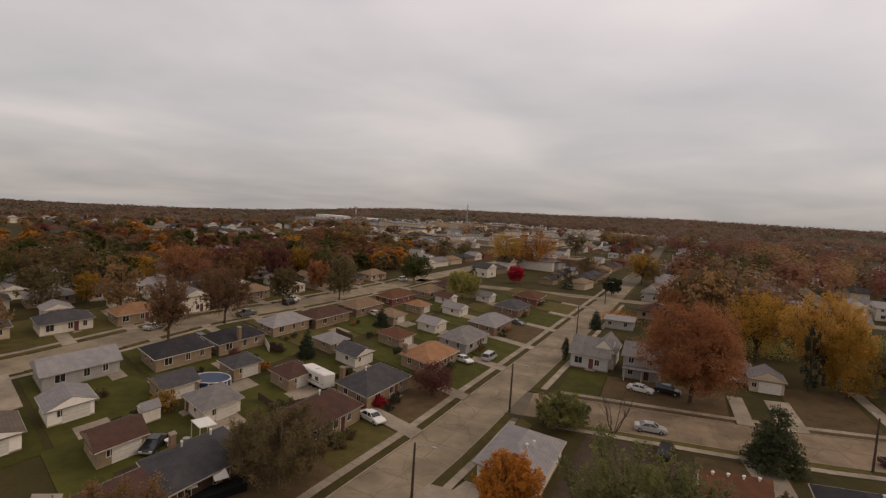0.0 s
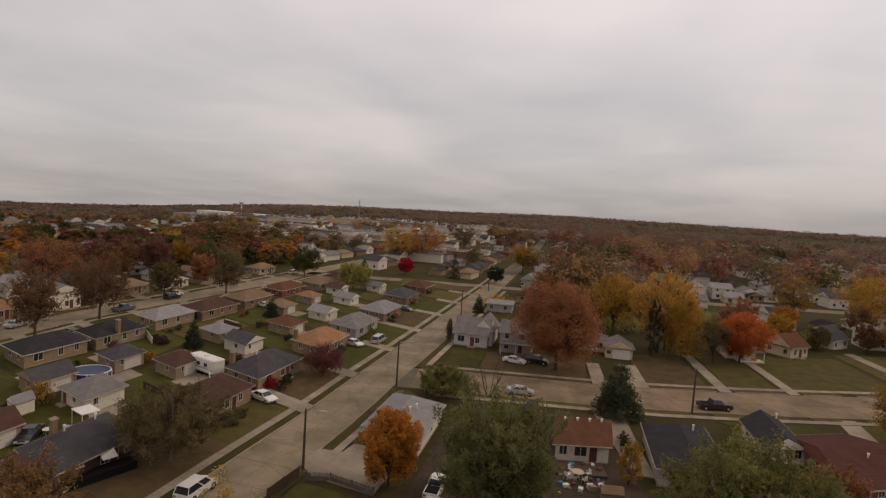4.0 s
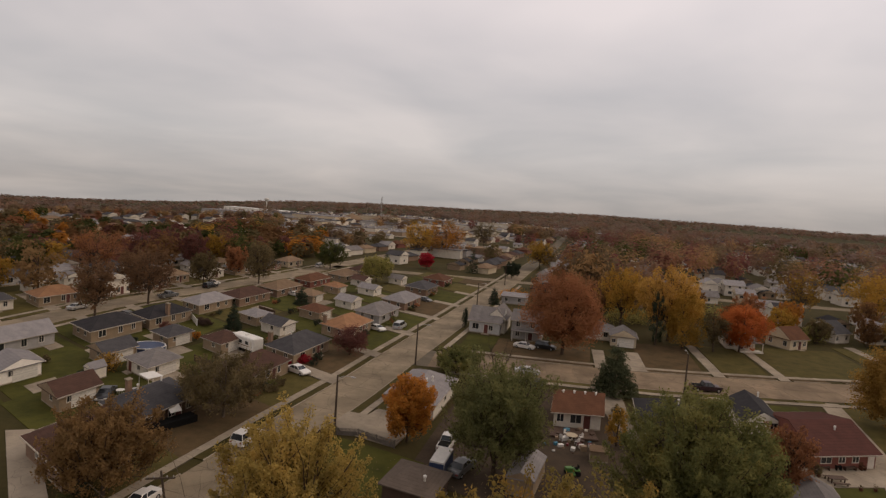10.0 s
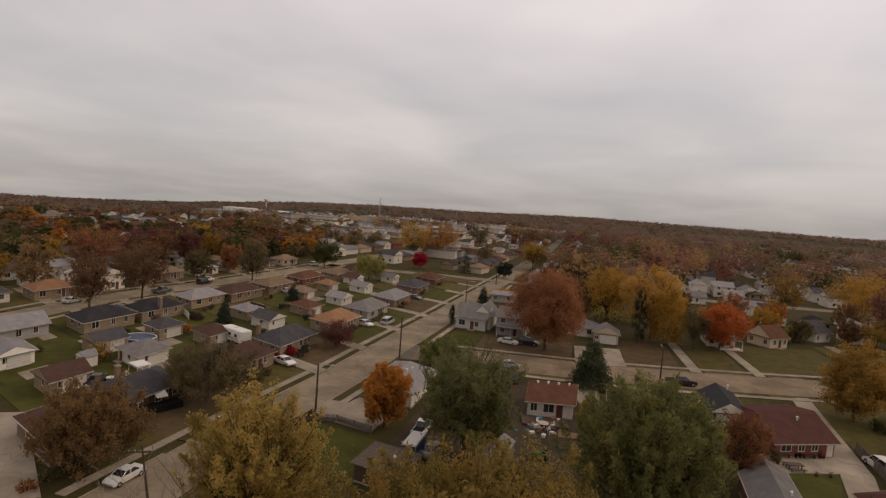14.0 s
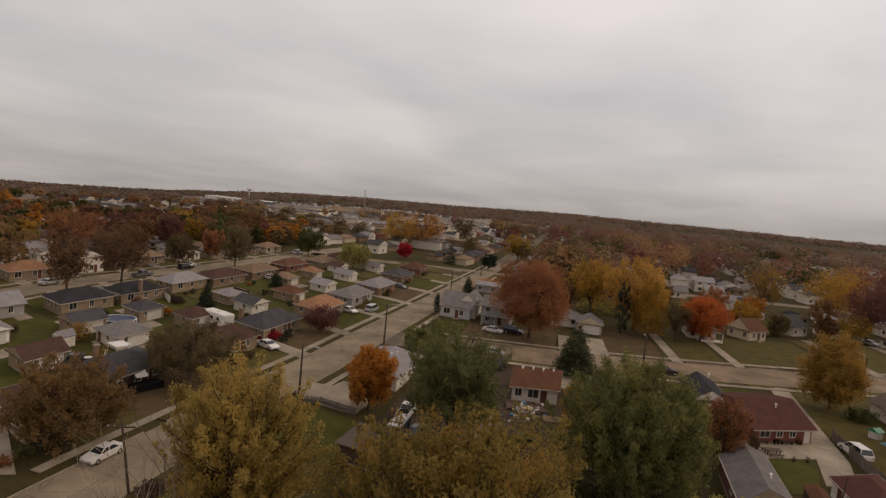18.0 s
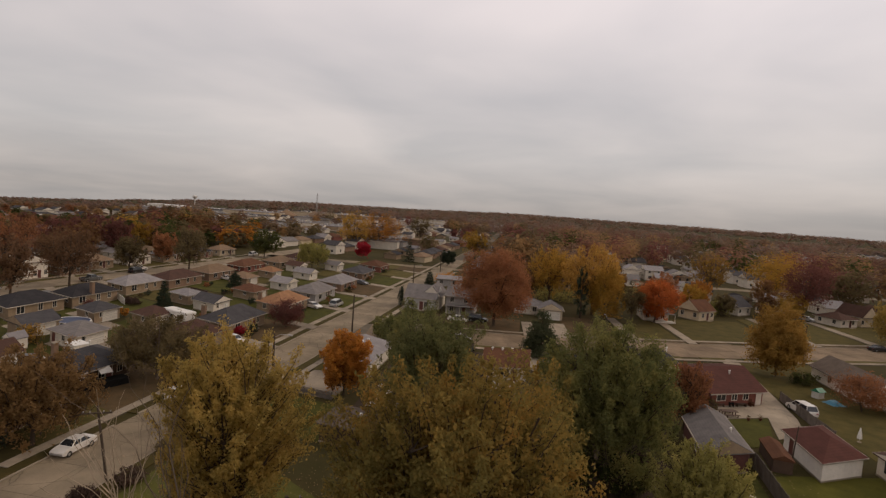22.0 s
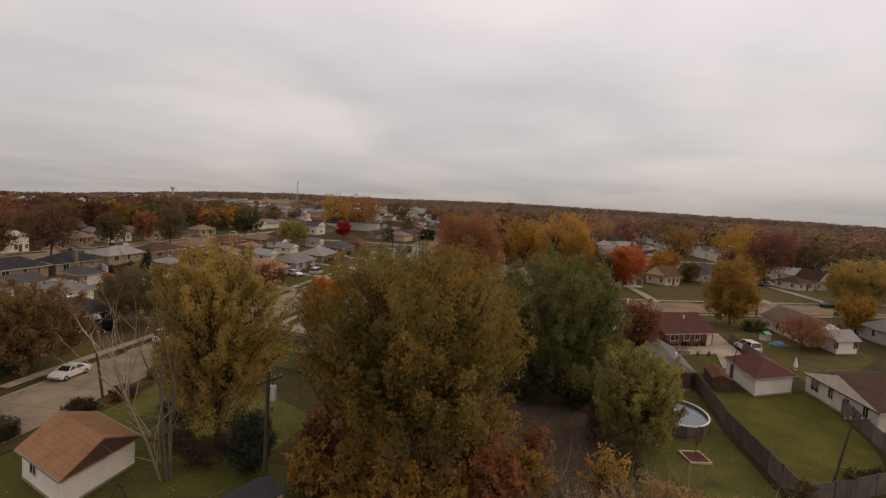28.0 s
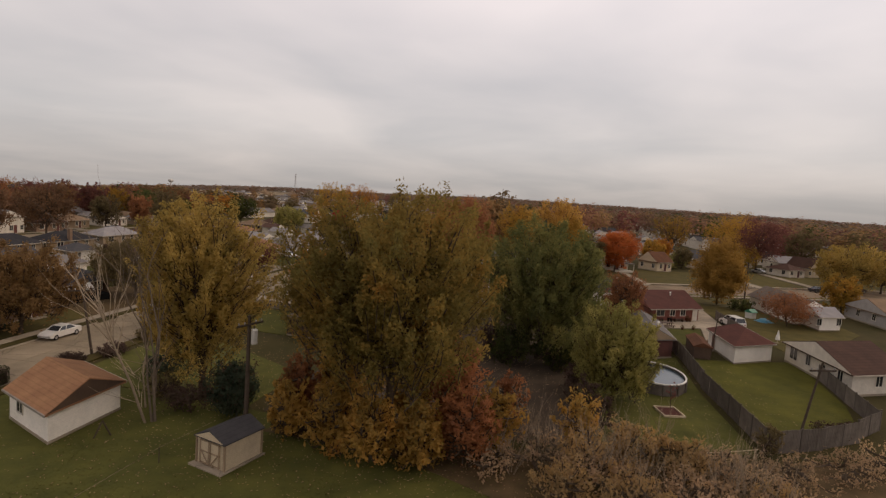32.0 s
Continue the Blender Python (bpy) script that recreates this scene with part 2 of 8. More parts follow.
def cracked(m, size, width=0.012, dark=0.55):
    """Tarred cracks that wander over a slab."""
    nt = m.node_tree
    p = nt.nodes["Principled BSDF"]
    co = nt.nodes.new("ShaderNodeTexCoord")
    n = nt.nodes.new("ShaderNodeTexNoise")
    n.inputs["Scale"].default_value, n.inputs["Detail"].default_value = 0.5, 5
    nt.links.new(co.outputs["Object"], n.inputs["Vector"])
    mx = nt.nodes.new("ShaderNodeMix")
    mx.data_type, mx.blend_type = "RGBA", "ADD"
    mx.inputs[0].default_value = 1.6
    nt.links.new(co.outputs["Object"], mx.inputs[6])
    nt.links.new(n.outputs["Color"], mx.inputs[7])
    v = nt.nodes.new("ShaderNodeTexVoronoi")
    v.feature = "DISTANCE_TO_EDGE"
    v.inputs["Scale"].default_value = 1 / size
    nt.links.new(mx.outputs[2], v.inputs["Vector"])
    r = nt.nodes.new("ShaderNodeValToRGB")
    r.color_ramp.elements[0].position, r.color_ramp.elements[0].color = width * 0.5, (dark, dark, dark, 1)
    r.color_ramp.elements[1].position, r.color_ramp.elements[1].color = width, (1, 1, 1, 1)
    nt.links.new(v.outputs["Distance"], r.inputs[0])
    st = nt.nodes.new("ShaderNodeTexNoise")  # oil and tyre stains
    st.inputs["Scale"].default_value, st.inputs["Detail"].default_value = 0.16, 6
    nt.links.new(co.outputs["Object"], st.inputs["Vector"])
    s2 = nt.nodes.new("ShaderNodeMapRange")
    s2.inputs["From Min"].default_value, s2.inputs["From Max"].default_value = 0.35, 0.65
    s2.inputs["To Min"].default_value, s2.inputs["To Max"].default_value = 0.74, 1.12
    nt.links.new(st.outputs["Fac"], s2.inputs["Value"])
    a = nt.nodes.new("ShaderNodeMix")
    a.data_type, a.blend_type = "RGBA", "MULTIPLY"
    a.inputs[0].default_value = 1
    nt.links.new(p.inputs["Base Color"].links[0].from_socket, a.inputs[6])
    nt.links.new(r.outputs[0], a.inputs[7])
    b = nt.nodes.new("ShaderNodeMix")
    b.data_type, b.blend_type = "RGBA", "MULTIPLY"
    b.inputs[0].default_value = 1
    nt.links.new(a.outputs[2], b.inputs[6])
    nt.links.new(s2.outputs[0], b.inputs[7])
    nt.links.new(b.outputs[2], p.inputs["Base Color"])
    return m


cracked(M["road"], 5.5, 0.008, 0.66)
M["road_tan"] = cracked(mat("road_tan", (0.275, 0.212, 0.150), (0.205, 0.160, 0.115), 0.9, 0.3, 7.0, 0.15, vary=0.08), 4.6, 0.009, 0.62)
M["road_joint"] = mat("road_joint", (0.14, 0.12, 0.095), (0.10, 0.09, 0.07), 0.95, 0.4, 8, 0.1)
M["concrete"] = mat("concrete", (0.34, 0.295, 0.235), (0.26, 0.225, 0.182), 0.9, 0.5, 9.0, 0.12, vary=0.1)
cracked(M["concrete"], 3.4, 0.007, 0.7)
M["kerb"] = mat("kerb", (0.32, 0.28, 0.225), (0.23, 0.2, 0.16), 0.9, 0.6, 9.0, 0.15)
ROOFS = {
    "dark": ((0.046, 0.044, 0.049), (0.030, 0.030, 0.034)),
    "slate": ((0.078, 0.077, 0.084), (0.055, 0.054, 0.060)),
    "grey": ((0.207, 0.196, 0.197), (0.143, 0.135, 0.139)),
    "silver": ((0.276, 0.265, 0.277), (0.202, 0.196, 0.210)),
    "brown": ((0.090, 0.051, 0.040), (0.064, 0.038, 0.031)),
    "maroon": ((0.100, 0.042, 0.035), (0.074, 0.033, 0.028)),
    "rust": ((0.132, 0.063, 0.038), (0.092, 0.046, 0.029)),
    "orange": ((0.310, 0.172, 0.096), (0.225, 0.122, 0.072)),
    "tan": ((0.235, 0.165, 0.109), (0.175, 0.122, 0.084)),
    "dun": ((0.150, 0.122, 0.104), (0.110, 0.089, 0.076)),
}
for k, (a, b) in ROOFS.items():
    M["roof_" + k] = striped(mat("roof_" + k, a, b, 0.9, 0.7, 6.0, 0.35, vary=0.1), 2.2, dark=0.8)
WALLS = {
    "white": ((0.68, 0.65, 0.59), (0.54, 0.51, 0.46)),
    "cream": ((0.55, 0.47, 0.345), (0.46, 0.39, 0.295)),
    "beige": ((0.30, 0.228, 0.156), (0.225, 0.17, 0.117)),
    "greywall": ((0.36, 0.355, 0.36), (0.29, 0.285, 0.29)),
    "palegrey": ((0.50, 0.51, 0.53), (0.41, 0.42, 0.44)),
    "brickred": ((0.21, 0.075, 0.055), (0.14, 0.052, 0.042)),
    "brickbrown": ((0.235, 0.155, 0.108), (0.17, 0.112, 0.08)),
    "brickdark": ((0.115, 0.046, 0.038), (0.075, 0.033, 0.029)),
    "whitewash": ((0.84, 0.82, 0.79), (0.72, 0.70, 0.67)),
    "darkwood": ((0.10, 0.065, 0.045), (0.07, 0.045, 0.035)),
}
for k, (a, b) in WALLS.items():
    M[k] = striped(mat(k, a, b, 0.8, 0.9, 7.0, 0.12, vary=0.06), 2.6, dark=0.86)
M["gutter"] = mat("gutter", (0.42, 0.38, 0.33), (0.29, 0.26, 0.225), 0.6, 1.5, 12, 0.05, vary=0.35)
M["trim"] = mat("trim", (0.66, 0.63, 0.58), (0.5, 0.48, 0.44), 0.6, 1.5, 12, 0.05)
M["door"] = mat("door", (0.13, 0.045, 0.038), (0.09, 0.035, 0.03), 0.5, 2, 14, 0.05, vary=0.4)
M["gdoor"] = striped(mat("gdoor", (0.66, 0.65, 0.62), (0.56, 0.55, 0.52), 0.6, 1.5, 12, 0.05), 0.9, dark=0.7)
M["glass"] = mat("glass", (0.030, 0.034, 0.040), (0.018, 0.02, 0.024), 0.12, 1, 3, 0, spec=0.6)
M["bark"] = mat("bark", (0.10, 0.076, 0.058), (0.062, 0.048, 0.038), 0.95, 2.0, 12, 0.8)
M["bark_pale"] = mat("bark_pale", (0.19, 0.155, 0.125), (0.11, 0.088, 0.07), 0.95, 1.4, 9, 0.6)
M["pole"] = mat("pole", (0.090, 0.070, 0.056), (0.060, 0.048, 0.04), 0.9, 1.5, 12, 0.4)
M["metal"] = mat("metal", (0.45, 0.45, 0.46), (0.33, 0.33, 0.34), 0.45, 2, 12, 0.05, metal=0.5)
M["fence"] = striped(mat("fence", (0.175, 0.155, 0.140), (0.112, 0.098, 0.088), 0.95, 0.9, 8, 0.4, vary=0.2), 0.01, dark=1)
M["plastic"] = mat("plastic", (0.70, 0.70, 0.69), (0.6, 0.6, 0.59), 0.5, 2, 10, 0.02)
M["tyre"] = mat("tyre", (0.02, 0.02, 0.02), None, 0.9, 3, 12, 0.2)
M["water"] = mat("water", (0.055, 0.085, 0.11), (0.04, 0.065, 0.09), 0.15, 0.8, 5, 0.08, spec=0.5)
M["tarp"] = mat("tarp", (0.05, 0.075, 0.16), (0.035, 0.05, 0.11), 0.5, 0.7, 5, 0.3)
LEAVES = {
    "gold": [(0.205, 0.140, 0.026), (0.330, 0.212, 0.036), (0.410, 0.250, 0.045), (0.40, 0.175, 0.034)],
    "yellow": [(0.230, 0.165, 0.030), (0.380, 0.245, 0.042), (0.450, 0.275, 0.052)],
    "orange": [(0.310, 0.145, 0.030), (0.460, 0.215, 0.038), (0.520, 0.270, 0.050)],
    "vivid": [(0.350, 0.105, 0.034), (0.470, 0.155, 0.042), (0.500, 0.205, 0.05)],
    "rust": [(0.222, 0.106, 0.050), (0.305, 0.148, 0.064), (0.355, 0.180, 0.074)],
    "brown": [(0.145, 0.088, 0.040), (0.220, 0.128, 0.052), (0.290, 0.168, 0.066)],
    "maroon": [(0.125, 0.062, 0.050), (0.175, 0.080, 0.058), (0.225, 0.105, 0.066)],
    "red": [(0.320, 0.026, 0.036), (0.460, 0.038, 0.052), (0.480, 0.075, 0.070)],
    "green": [(0.040, 0.054, 0.018), (0.072, 0.088, 0.026), (0.110, 0.118, 0.034), (0.19, 0.165, 0.042)],
    "lime": [(0.205, 0.205, 0.066), (0.305, 0.292, 0.084), (0.410, 0.362, 0.108)],
    "near_gold": [(0.255, 0.208, 0.060), (0.360, 0.280, 0.076), (0.460, 0.345, 0.092), (0.48, 0.315, 0.080)],
    "maple_olive": [(0.182, 0.166, 0.048), (0.262, 0.214, 0.058), (0.370, 0.262, 0.064), (0.47, 0.252, 0.056)],
    "amber": [(0.300, 0.190, 0.048), (0.420, 0.268, 0.062), (0.485, 0.318, 0.075)],
    "near_rust": [(0.235, 0.108, 0.050), (0.345, 0.158, 0.062), (0.42, 0.202, 0.074)],
    "near_brown": [(0.270, 0.200, 0.120), (0.40, 0.295, 0.165), (0.50, 0.360, 0.18)],
    "bush_gold": [(0.240, 0.175, 0.048), (0.37, 0.240, 0.056), (0.47, 0.290, 0.064), (0.48, 0.215, 0.054)],
    "bush_pale": [(0.205, 0.160, 0.080), (0.31, 0.225, 0.100), (0.40, 0.275, 0.105), (0.36, 0.215, 0.100)],
    "near_green": [(0.118, 0.136, 0.050), (0.178, 0.192, 0.062), (0.250, 0.246, 0.076), (0.38, 0.295, 0.078)],
    "grey_olive": [(0.112, 0.126, 0.048), (0.178, 0.190, 0.068), (0.250, 0.242, 0.084)],
    "dark_brown": [(0.072, 0.052, 0.038), (0.100, 0.070, 0.048), (0.13, 0.088, 0.056)],
    "oak": [(0.185, 0.122, 0.050), (0.262, 0.170, 0.066), (0.325, 0.205, 0.078)],
    "street_brown": [(0.140, 0.090, 0.050), (0.200, 0.124, 0.062), (0.255, 0.158, 0.072)],
    "grass": [(0.088, 0.090, 0.022), (0.112, 0.112, 0.028), (0.145, 0.130, 0.038)],
    "dull": [(0.098, 0.084, 0.040), (0.145, 0.118, 0.052), (0.195, 0.148, 0.062)],
    "soft_pine": [(0.070, 0.088, 0.046), (0.110, 0.128, 0.062), (0.155, 0.165, 0.078)],
    "hedge": [(0.054, 0.060, 0.032), (0.076, 0.080, 0.040), (0.100, 0.098, 0.048)],
    "pine": [(0.040, 0.056, 0.034), (0.058, 0.076, 0.042), (0.076, 0.094, 0.050)],
    # wood_ and far_ leaves: colours paled and greyed to stand in for distance haze
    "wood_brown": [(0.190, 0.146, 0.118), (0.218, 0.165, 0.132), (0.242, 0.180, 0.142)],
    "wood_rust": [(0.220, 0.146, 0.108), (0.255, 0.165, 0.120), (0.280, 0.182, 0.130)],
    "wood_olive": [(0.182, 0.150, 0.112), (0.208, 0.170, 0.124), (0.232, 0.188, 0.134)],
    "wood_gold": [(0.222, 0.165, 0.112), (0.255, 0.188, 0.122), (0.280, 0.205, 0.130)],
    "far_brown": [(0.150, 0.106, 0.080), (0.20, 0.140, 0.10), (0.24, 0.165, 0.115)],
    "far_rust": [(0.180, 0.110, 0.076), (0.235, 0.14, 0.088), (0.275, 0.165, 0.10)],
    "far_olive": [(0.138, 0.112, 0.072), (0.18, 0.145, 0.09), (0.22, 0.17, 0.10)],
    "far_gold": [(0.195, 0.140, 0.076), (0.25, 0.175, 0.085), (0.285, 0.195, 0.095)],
}
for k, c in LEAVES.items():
    # the far_ set is lifted once more towards the haze
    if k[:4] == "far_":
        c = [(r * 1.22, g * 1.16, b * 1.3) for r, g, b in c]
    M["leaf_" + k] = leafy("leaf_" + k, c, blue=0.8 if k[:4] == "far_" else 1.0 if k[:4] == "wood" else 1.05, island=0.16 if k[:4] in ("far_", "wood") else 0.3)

# ---- building blocks ----


def mesh_of(name, bm):
    me = bpy.data.meshes.new(name)
    bm.to_mesh(me)
    bm.free()
    return me


def part(name, bm, material, parent, label=""):
    """One mesh object under a thing or a part; bm may be a bmesh or a mesh."""
    me = mesh_of(name, bm) if isinstance(bm, bmesh.types.BMesh) else bm
    if not me.materials:
        me.materials.append(M[material] if isinstance(material, str) else material)
    ob = new(name, me)
    ob.parent = parent
    if label:
        tagged(ob, label)
    return ob


def thing(name, x, y, z=0, rot=0, label="", category="", group="", kind=""):
    ob = new(name)
    ob.empty_display_size = 0.2
    ob.matrix_basis = pose(x, y, z, 0, 0, rot)
    return tagged(ob, label, category, group, kind)


def box(bm, x0, y0, z0, x1, y1, z1, bevel=0.0):
    vs = [bm.verts.new(p) for p in ((x0, y0, z0), (x1, y0, z0), (x1, y1, z0), (x0, y1, z0), (x0, y0, z1), (x1, y0, z1), (x1, y1, z1), (x0, y1, z1))]
    fs = [bm.faces.new([vs[i] for i in q]) for q in ((3, 2, 1, 0), (4, 5, 6, 7), (0, 1, 5, 4), (1, 2, 6, 5), (2, 3, 7, 6), (3, 0, 4, 7))]
    if bevel:
        es = list({e for f in fs for e in f.edges})
        bmesh.ops.bevel(bm, geom=es, offset=bevel, segments=1, affect="EDGES")
    return vs


def boxed(*a, bevel=0.0):
    bm = bmesh.new()
    box(bm, *a, bevel=bevel)
    return bm


def prism(bm, pts, z0, z1):
    """An upright slab over a polygon."""
    lo = [bm.verts.new((x, y, z0)) for x, y in pts]
    hi = [bm.verts.new((x, y, z1)) for x, y in pts]
    n = len(pts)
    bm.faces.new(hi)
    bm.faces.new(lo[::-1])
    for i in range(n):
        bm.faces.new((lo[i], lo[(i + 1) % n], hi[(i + 1) % n], hi[i]))


def tube(bm, pts, radii, sides=6):
    """A tapering tube along points."""
    rings = []
    for i, p in enumerate(pts):
        p = Vector(p)
        a = Vector(pts[min(i + 1, len(pts) - 1)]) - Vector(pts[max(i - 1, 0)])
        q = a.to_track_quat("Z", "Y")
        rings.append([bm.verts.new(p + q @ Vector((math.cos(k * math.tau / sides) * radii[i], math.sin(k * math.tau / sides) * radii[i], 0))) for k in range(sides)])
    for r0, r1 in zip(rings, rings[1:]):
        for k in range(sides):
            bm.faces.new((r0[k], r0[(k + 1) % sides], r1[(k + 1) % sides], r1[k]))
    bm.faces.new(rings[-1])
    bm.faces.new(rings[0][::-1])


# ---- ground and streets ----
ROADDIR = 4.8  # the main street heads this many degrees to the right of +y


def strip(pts, w0, w1):
    """The outline between two offsets to the right of a line of points."""
    out = [[], []]
    for i, p in enumerate(pts):
        a = Vector(pts[min(i + 1, len(pts) - 1)]) - Vector(pts[max(i - 1, 0)])
        n = Vector((a.y, -a.x)).normalized()
        for k, w in enumerate((w0, w1)):
            out[k].append(tuple(Vector(p) + n * w))
    return out


def ribbon(bm, pts, w0, w1, z0, z1):
    a, b = strip(pts, w0, w1)
    for i in range(len(pts) - 1):
        q = [a[i], b[i], b[i + 1], a[i + 1]]
        prism(bm, q, z0, z1)
        bm.verts.ensure_lookup_table()
        for v, p in zip(bm.verts[-8:], q + q):
            v.co.z += land(*p)


def along(pts, s):
    """The point and heading s metres along a line."""
    for p, q in zip(pts, pts[1:]):
        p, q = Vector(p), Vector(q)
        n = (q - p).length
        if s <= n or q == Vector(pts[-1]):
            return p + (q - p) * (s / n), (q - p).normalized()
        s -= n


def length(pts):
    return sum((Vector(q) - Vector(p)).length for p, q in zip(pts, pts[1:]))


def smooth(a, b, x):
    x = max(0.0, min(1.0, (x - a) / (b - a)))
    return x * x * (3 - 2 * x)


def land(x, y):
    """The lie of the land: level here, falling away gently to the far west, a low rise far to the east."""
    r = math.hypot(x, y)
    if r < 300 or y < 0:
        return 0.0
    b = math.degrees(math.atan2(-x, y))
    west, east = -0.0255 * smooth(16, 48, b), 0.0078 * smooth(16, -6, b) * smooth(-64, -26, b)
    return west * r * smooth(300, 1100, r) + east * r * smooth(700, 2400, r)


bm = bmesh.new()
rings = [0.0, 60, 150, 300, 400, 500, 600, 700, 800, 900, 1000, 1150, 1450, 1800, 2200, 2700, 3300, 4000, 4850]
prev = None
for r in rings[1:]:
    row = [bm.verts.new((-math.sin(k * math.tau / 96) * r, math.cos(k * math.tau / 96) * r, land(-math.sin(k * math.tau / 96) * r, math.cos(k * math.tau / 96) * r))) for k in range(96)]
    if prev is None:
        bm.faces.new(row)
    else:
        for k in range(96):
            bm.faces.new((prev[k], prev[(k + 1) % 96], row[(k + 1) % 96], row[k]))
    prev = row
bmesh.ops.recalc_face_normals(bm, faces=bm.faces)
if sum(f.normal.z for f in bm.faces) < 0:
    bmesh.ops.reverse_faces(bm, faces=bm.faces)
ground = tagged(new("ground", mesh_of("ground", bm)), "dull autumn grass strewn with fallen leaves", "ground", kind="structure")
ground.data.materials.append(M["ground"])

MAIN = [(-43.0, -60), (-37.6, 20), (-36.1, 43), (-34.0, 66), (-31.9, 84), (-30.3, 105), (-29.1, 118), (-27.0, 142), (-19.1, 240), (-6.0, 420), (20, 900)]
SIDE = [(-28.4, 104.9), (-8, 106.3), (5, 107.4), (16, 108.7), (29, 111.4), (45, 115.2), (55, 118), (75, 124), (110, 135), (200, 163), (420, 235)]
BACK = [(-112, 10), (-107, 82), (-108, 100), (-109, 120), (-103, 155), (-98.5, 200), (-96, 245), (-84, 420), (-60, 800)]
CROSS = [(-420, 205), (-97, 226), (-50, 230.5), (-21, 233.5), (60, 240), (420, 300)]


def street(name, pts, half, label, slab=0.0, s0=0, s1=0, top="road"):
    ob = new(name)
    tagged(ob, label, "road", kind="structure")
    bm = bmesh.new()
    ribbon(bm, pts, -half, half, -0.05, 0.012)
    part("bed", bm, "road_joint" if slab else top, ob)
    if slab:
        for k in range(int((s1 - s0) / slab)):
            a, b = s0 + k * slab, s0 + (k + 1) * slab
            for lo, hi in ((-half, 0), (0, half)):
                (p, d), (q, e) = along(pts, a + 0.03), along(pts, b - 0.03)
                n, m = Vector((d.y, -d.x)), Vector((e.y, -e.x))
                bm = bmesh.new()
                prism(bm, [p + n * (lo + 0.03), p + n * (hi - 0.03), q + m * (hi - 0.03), q + m * (lo + 0.03)], 0.0, 0.03)
                part("slab", bm, top, ob)
    return ob


def kerbed(pts, off, s0, s1, gaps, width, name="kerb", top=0.15, material="kerb", z0=-0.02):
    """A kerb or verge along a street, broken at the drives."""
    bm = bmesh.new()
    s = s0
    for g0, g1 in sorted(gaps) + [(s1, s1)]:
        if g0 > s:
            k = max(1, int((g0 - s) / 8))
            line = [tuple(along(pts, s + (g0 - s) * i / k)[0]) for i in range(k + 1)]
            ribbon(bm, line, off, off + width, z0, top)
        s = max(s, g1)
    return bm

# ---- houses ----
WIN = {}


def window(parent, side, u, z, w, h, W, D):
    """A framed window on one side of a box W x D: frame as a part, pane below it."""
    key = (w, h)
    if key not in WIN:
        f = bmesh.new()
        t = 0.09
        box(f, -w / 2 - t, -0.06, -t, w / 2 + t, 0.02, 0)
        box(f, -w / 2 - t, -0.06, h, w / 2 + t, 0.02, h + t)
        box(f, -w / 2 - t, -0.06, 0, -w / 2, 0.02, h)
        box(f, w / 2, -0.06, 0, w / 2 + t, 0.02, h)
        box(f, -0.03, -0.04, 0, 0.03, 0.01, h)
        p = boxed(-w / 2, -0.015, 0, w / 2, 0.01, h)
        WIN[key] = (mesh_of("window", f), mesh_of("pane", p))
    fr = part("window", WIN[key][0], "trim", parent)
    place_on(fr, side, u, z, W, D)
    part("pane", WIN[key][1], "glass", fr)
    return fr


def place_on(ob, side, u, z, W, D):
    ob.matrix_basis = {"s": pose(u, -D / 2 - 0.012, z), "n": pose(u, D / 2 + 0.012, z, 0, 0, 180), "e": pose(W / 2 + 0.012, u, z, 0, 0, 90), "w": pose(-W / 2 - 0.012, u, z, 0, 0, -90)}[side]


def panel(name, parent, side, u, z, w, h, W, D, material, label="", depth=0.06):
    ob = part(name, boxed(-w / 2, -depth, 0, w / 2, 0.02, h), material, parent, label)
    place_on(ob, side, u, z, W, D)
    return ob


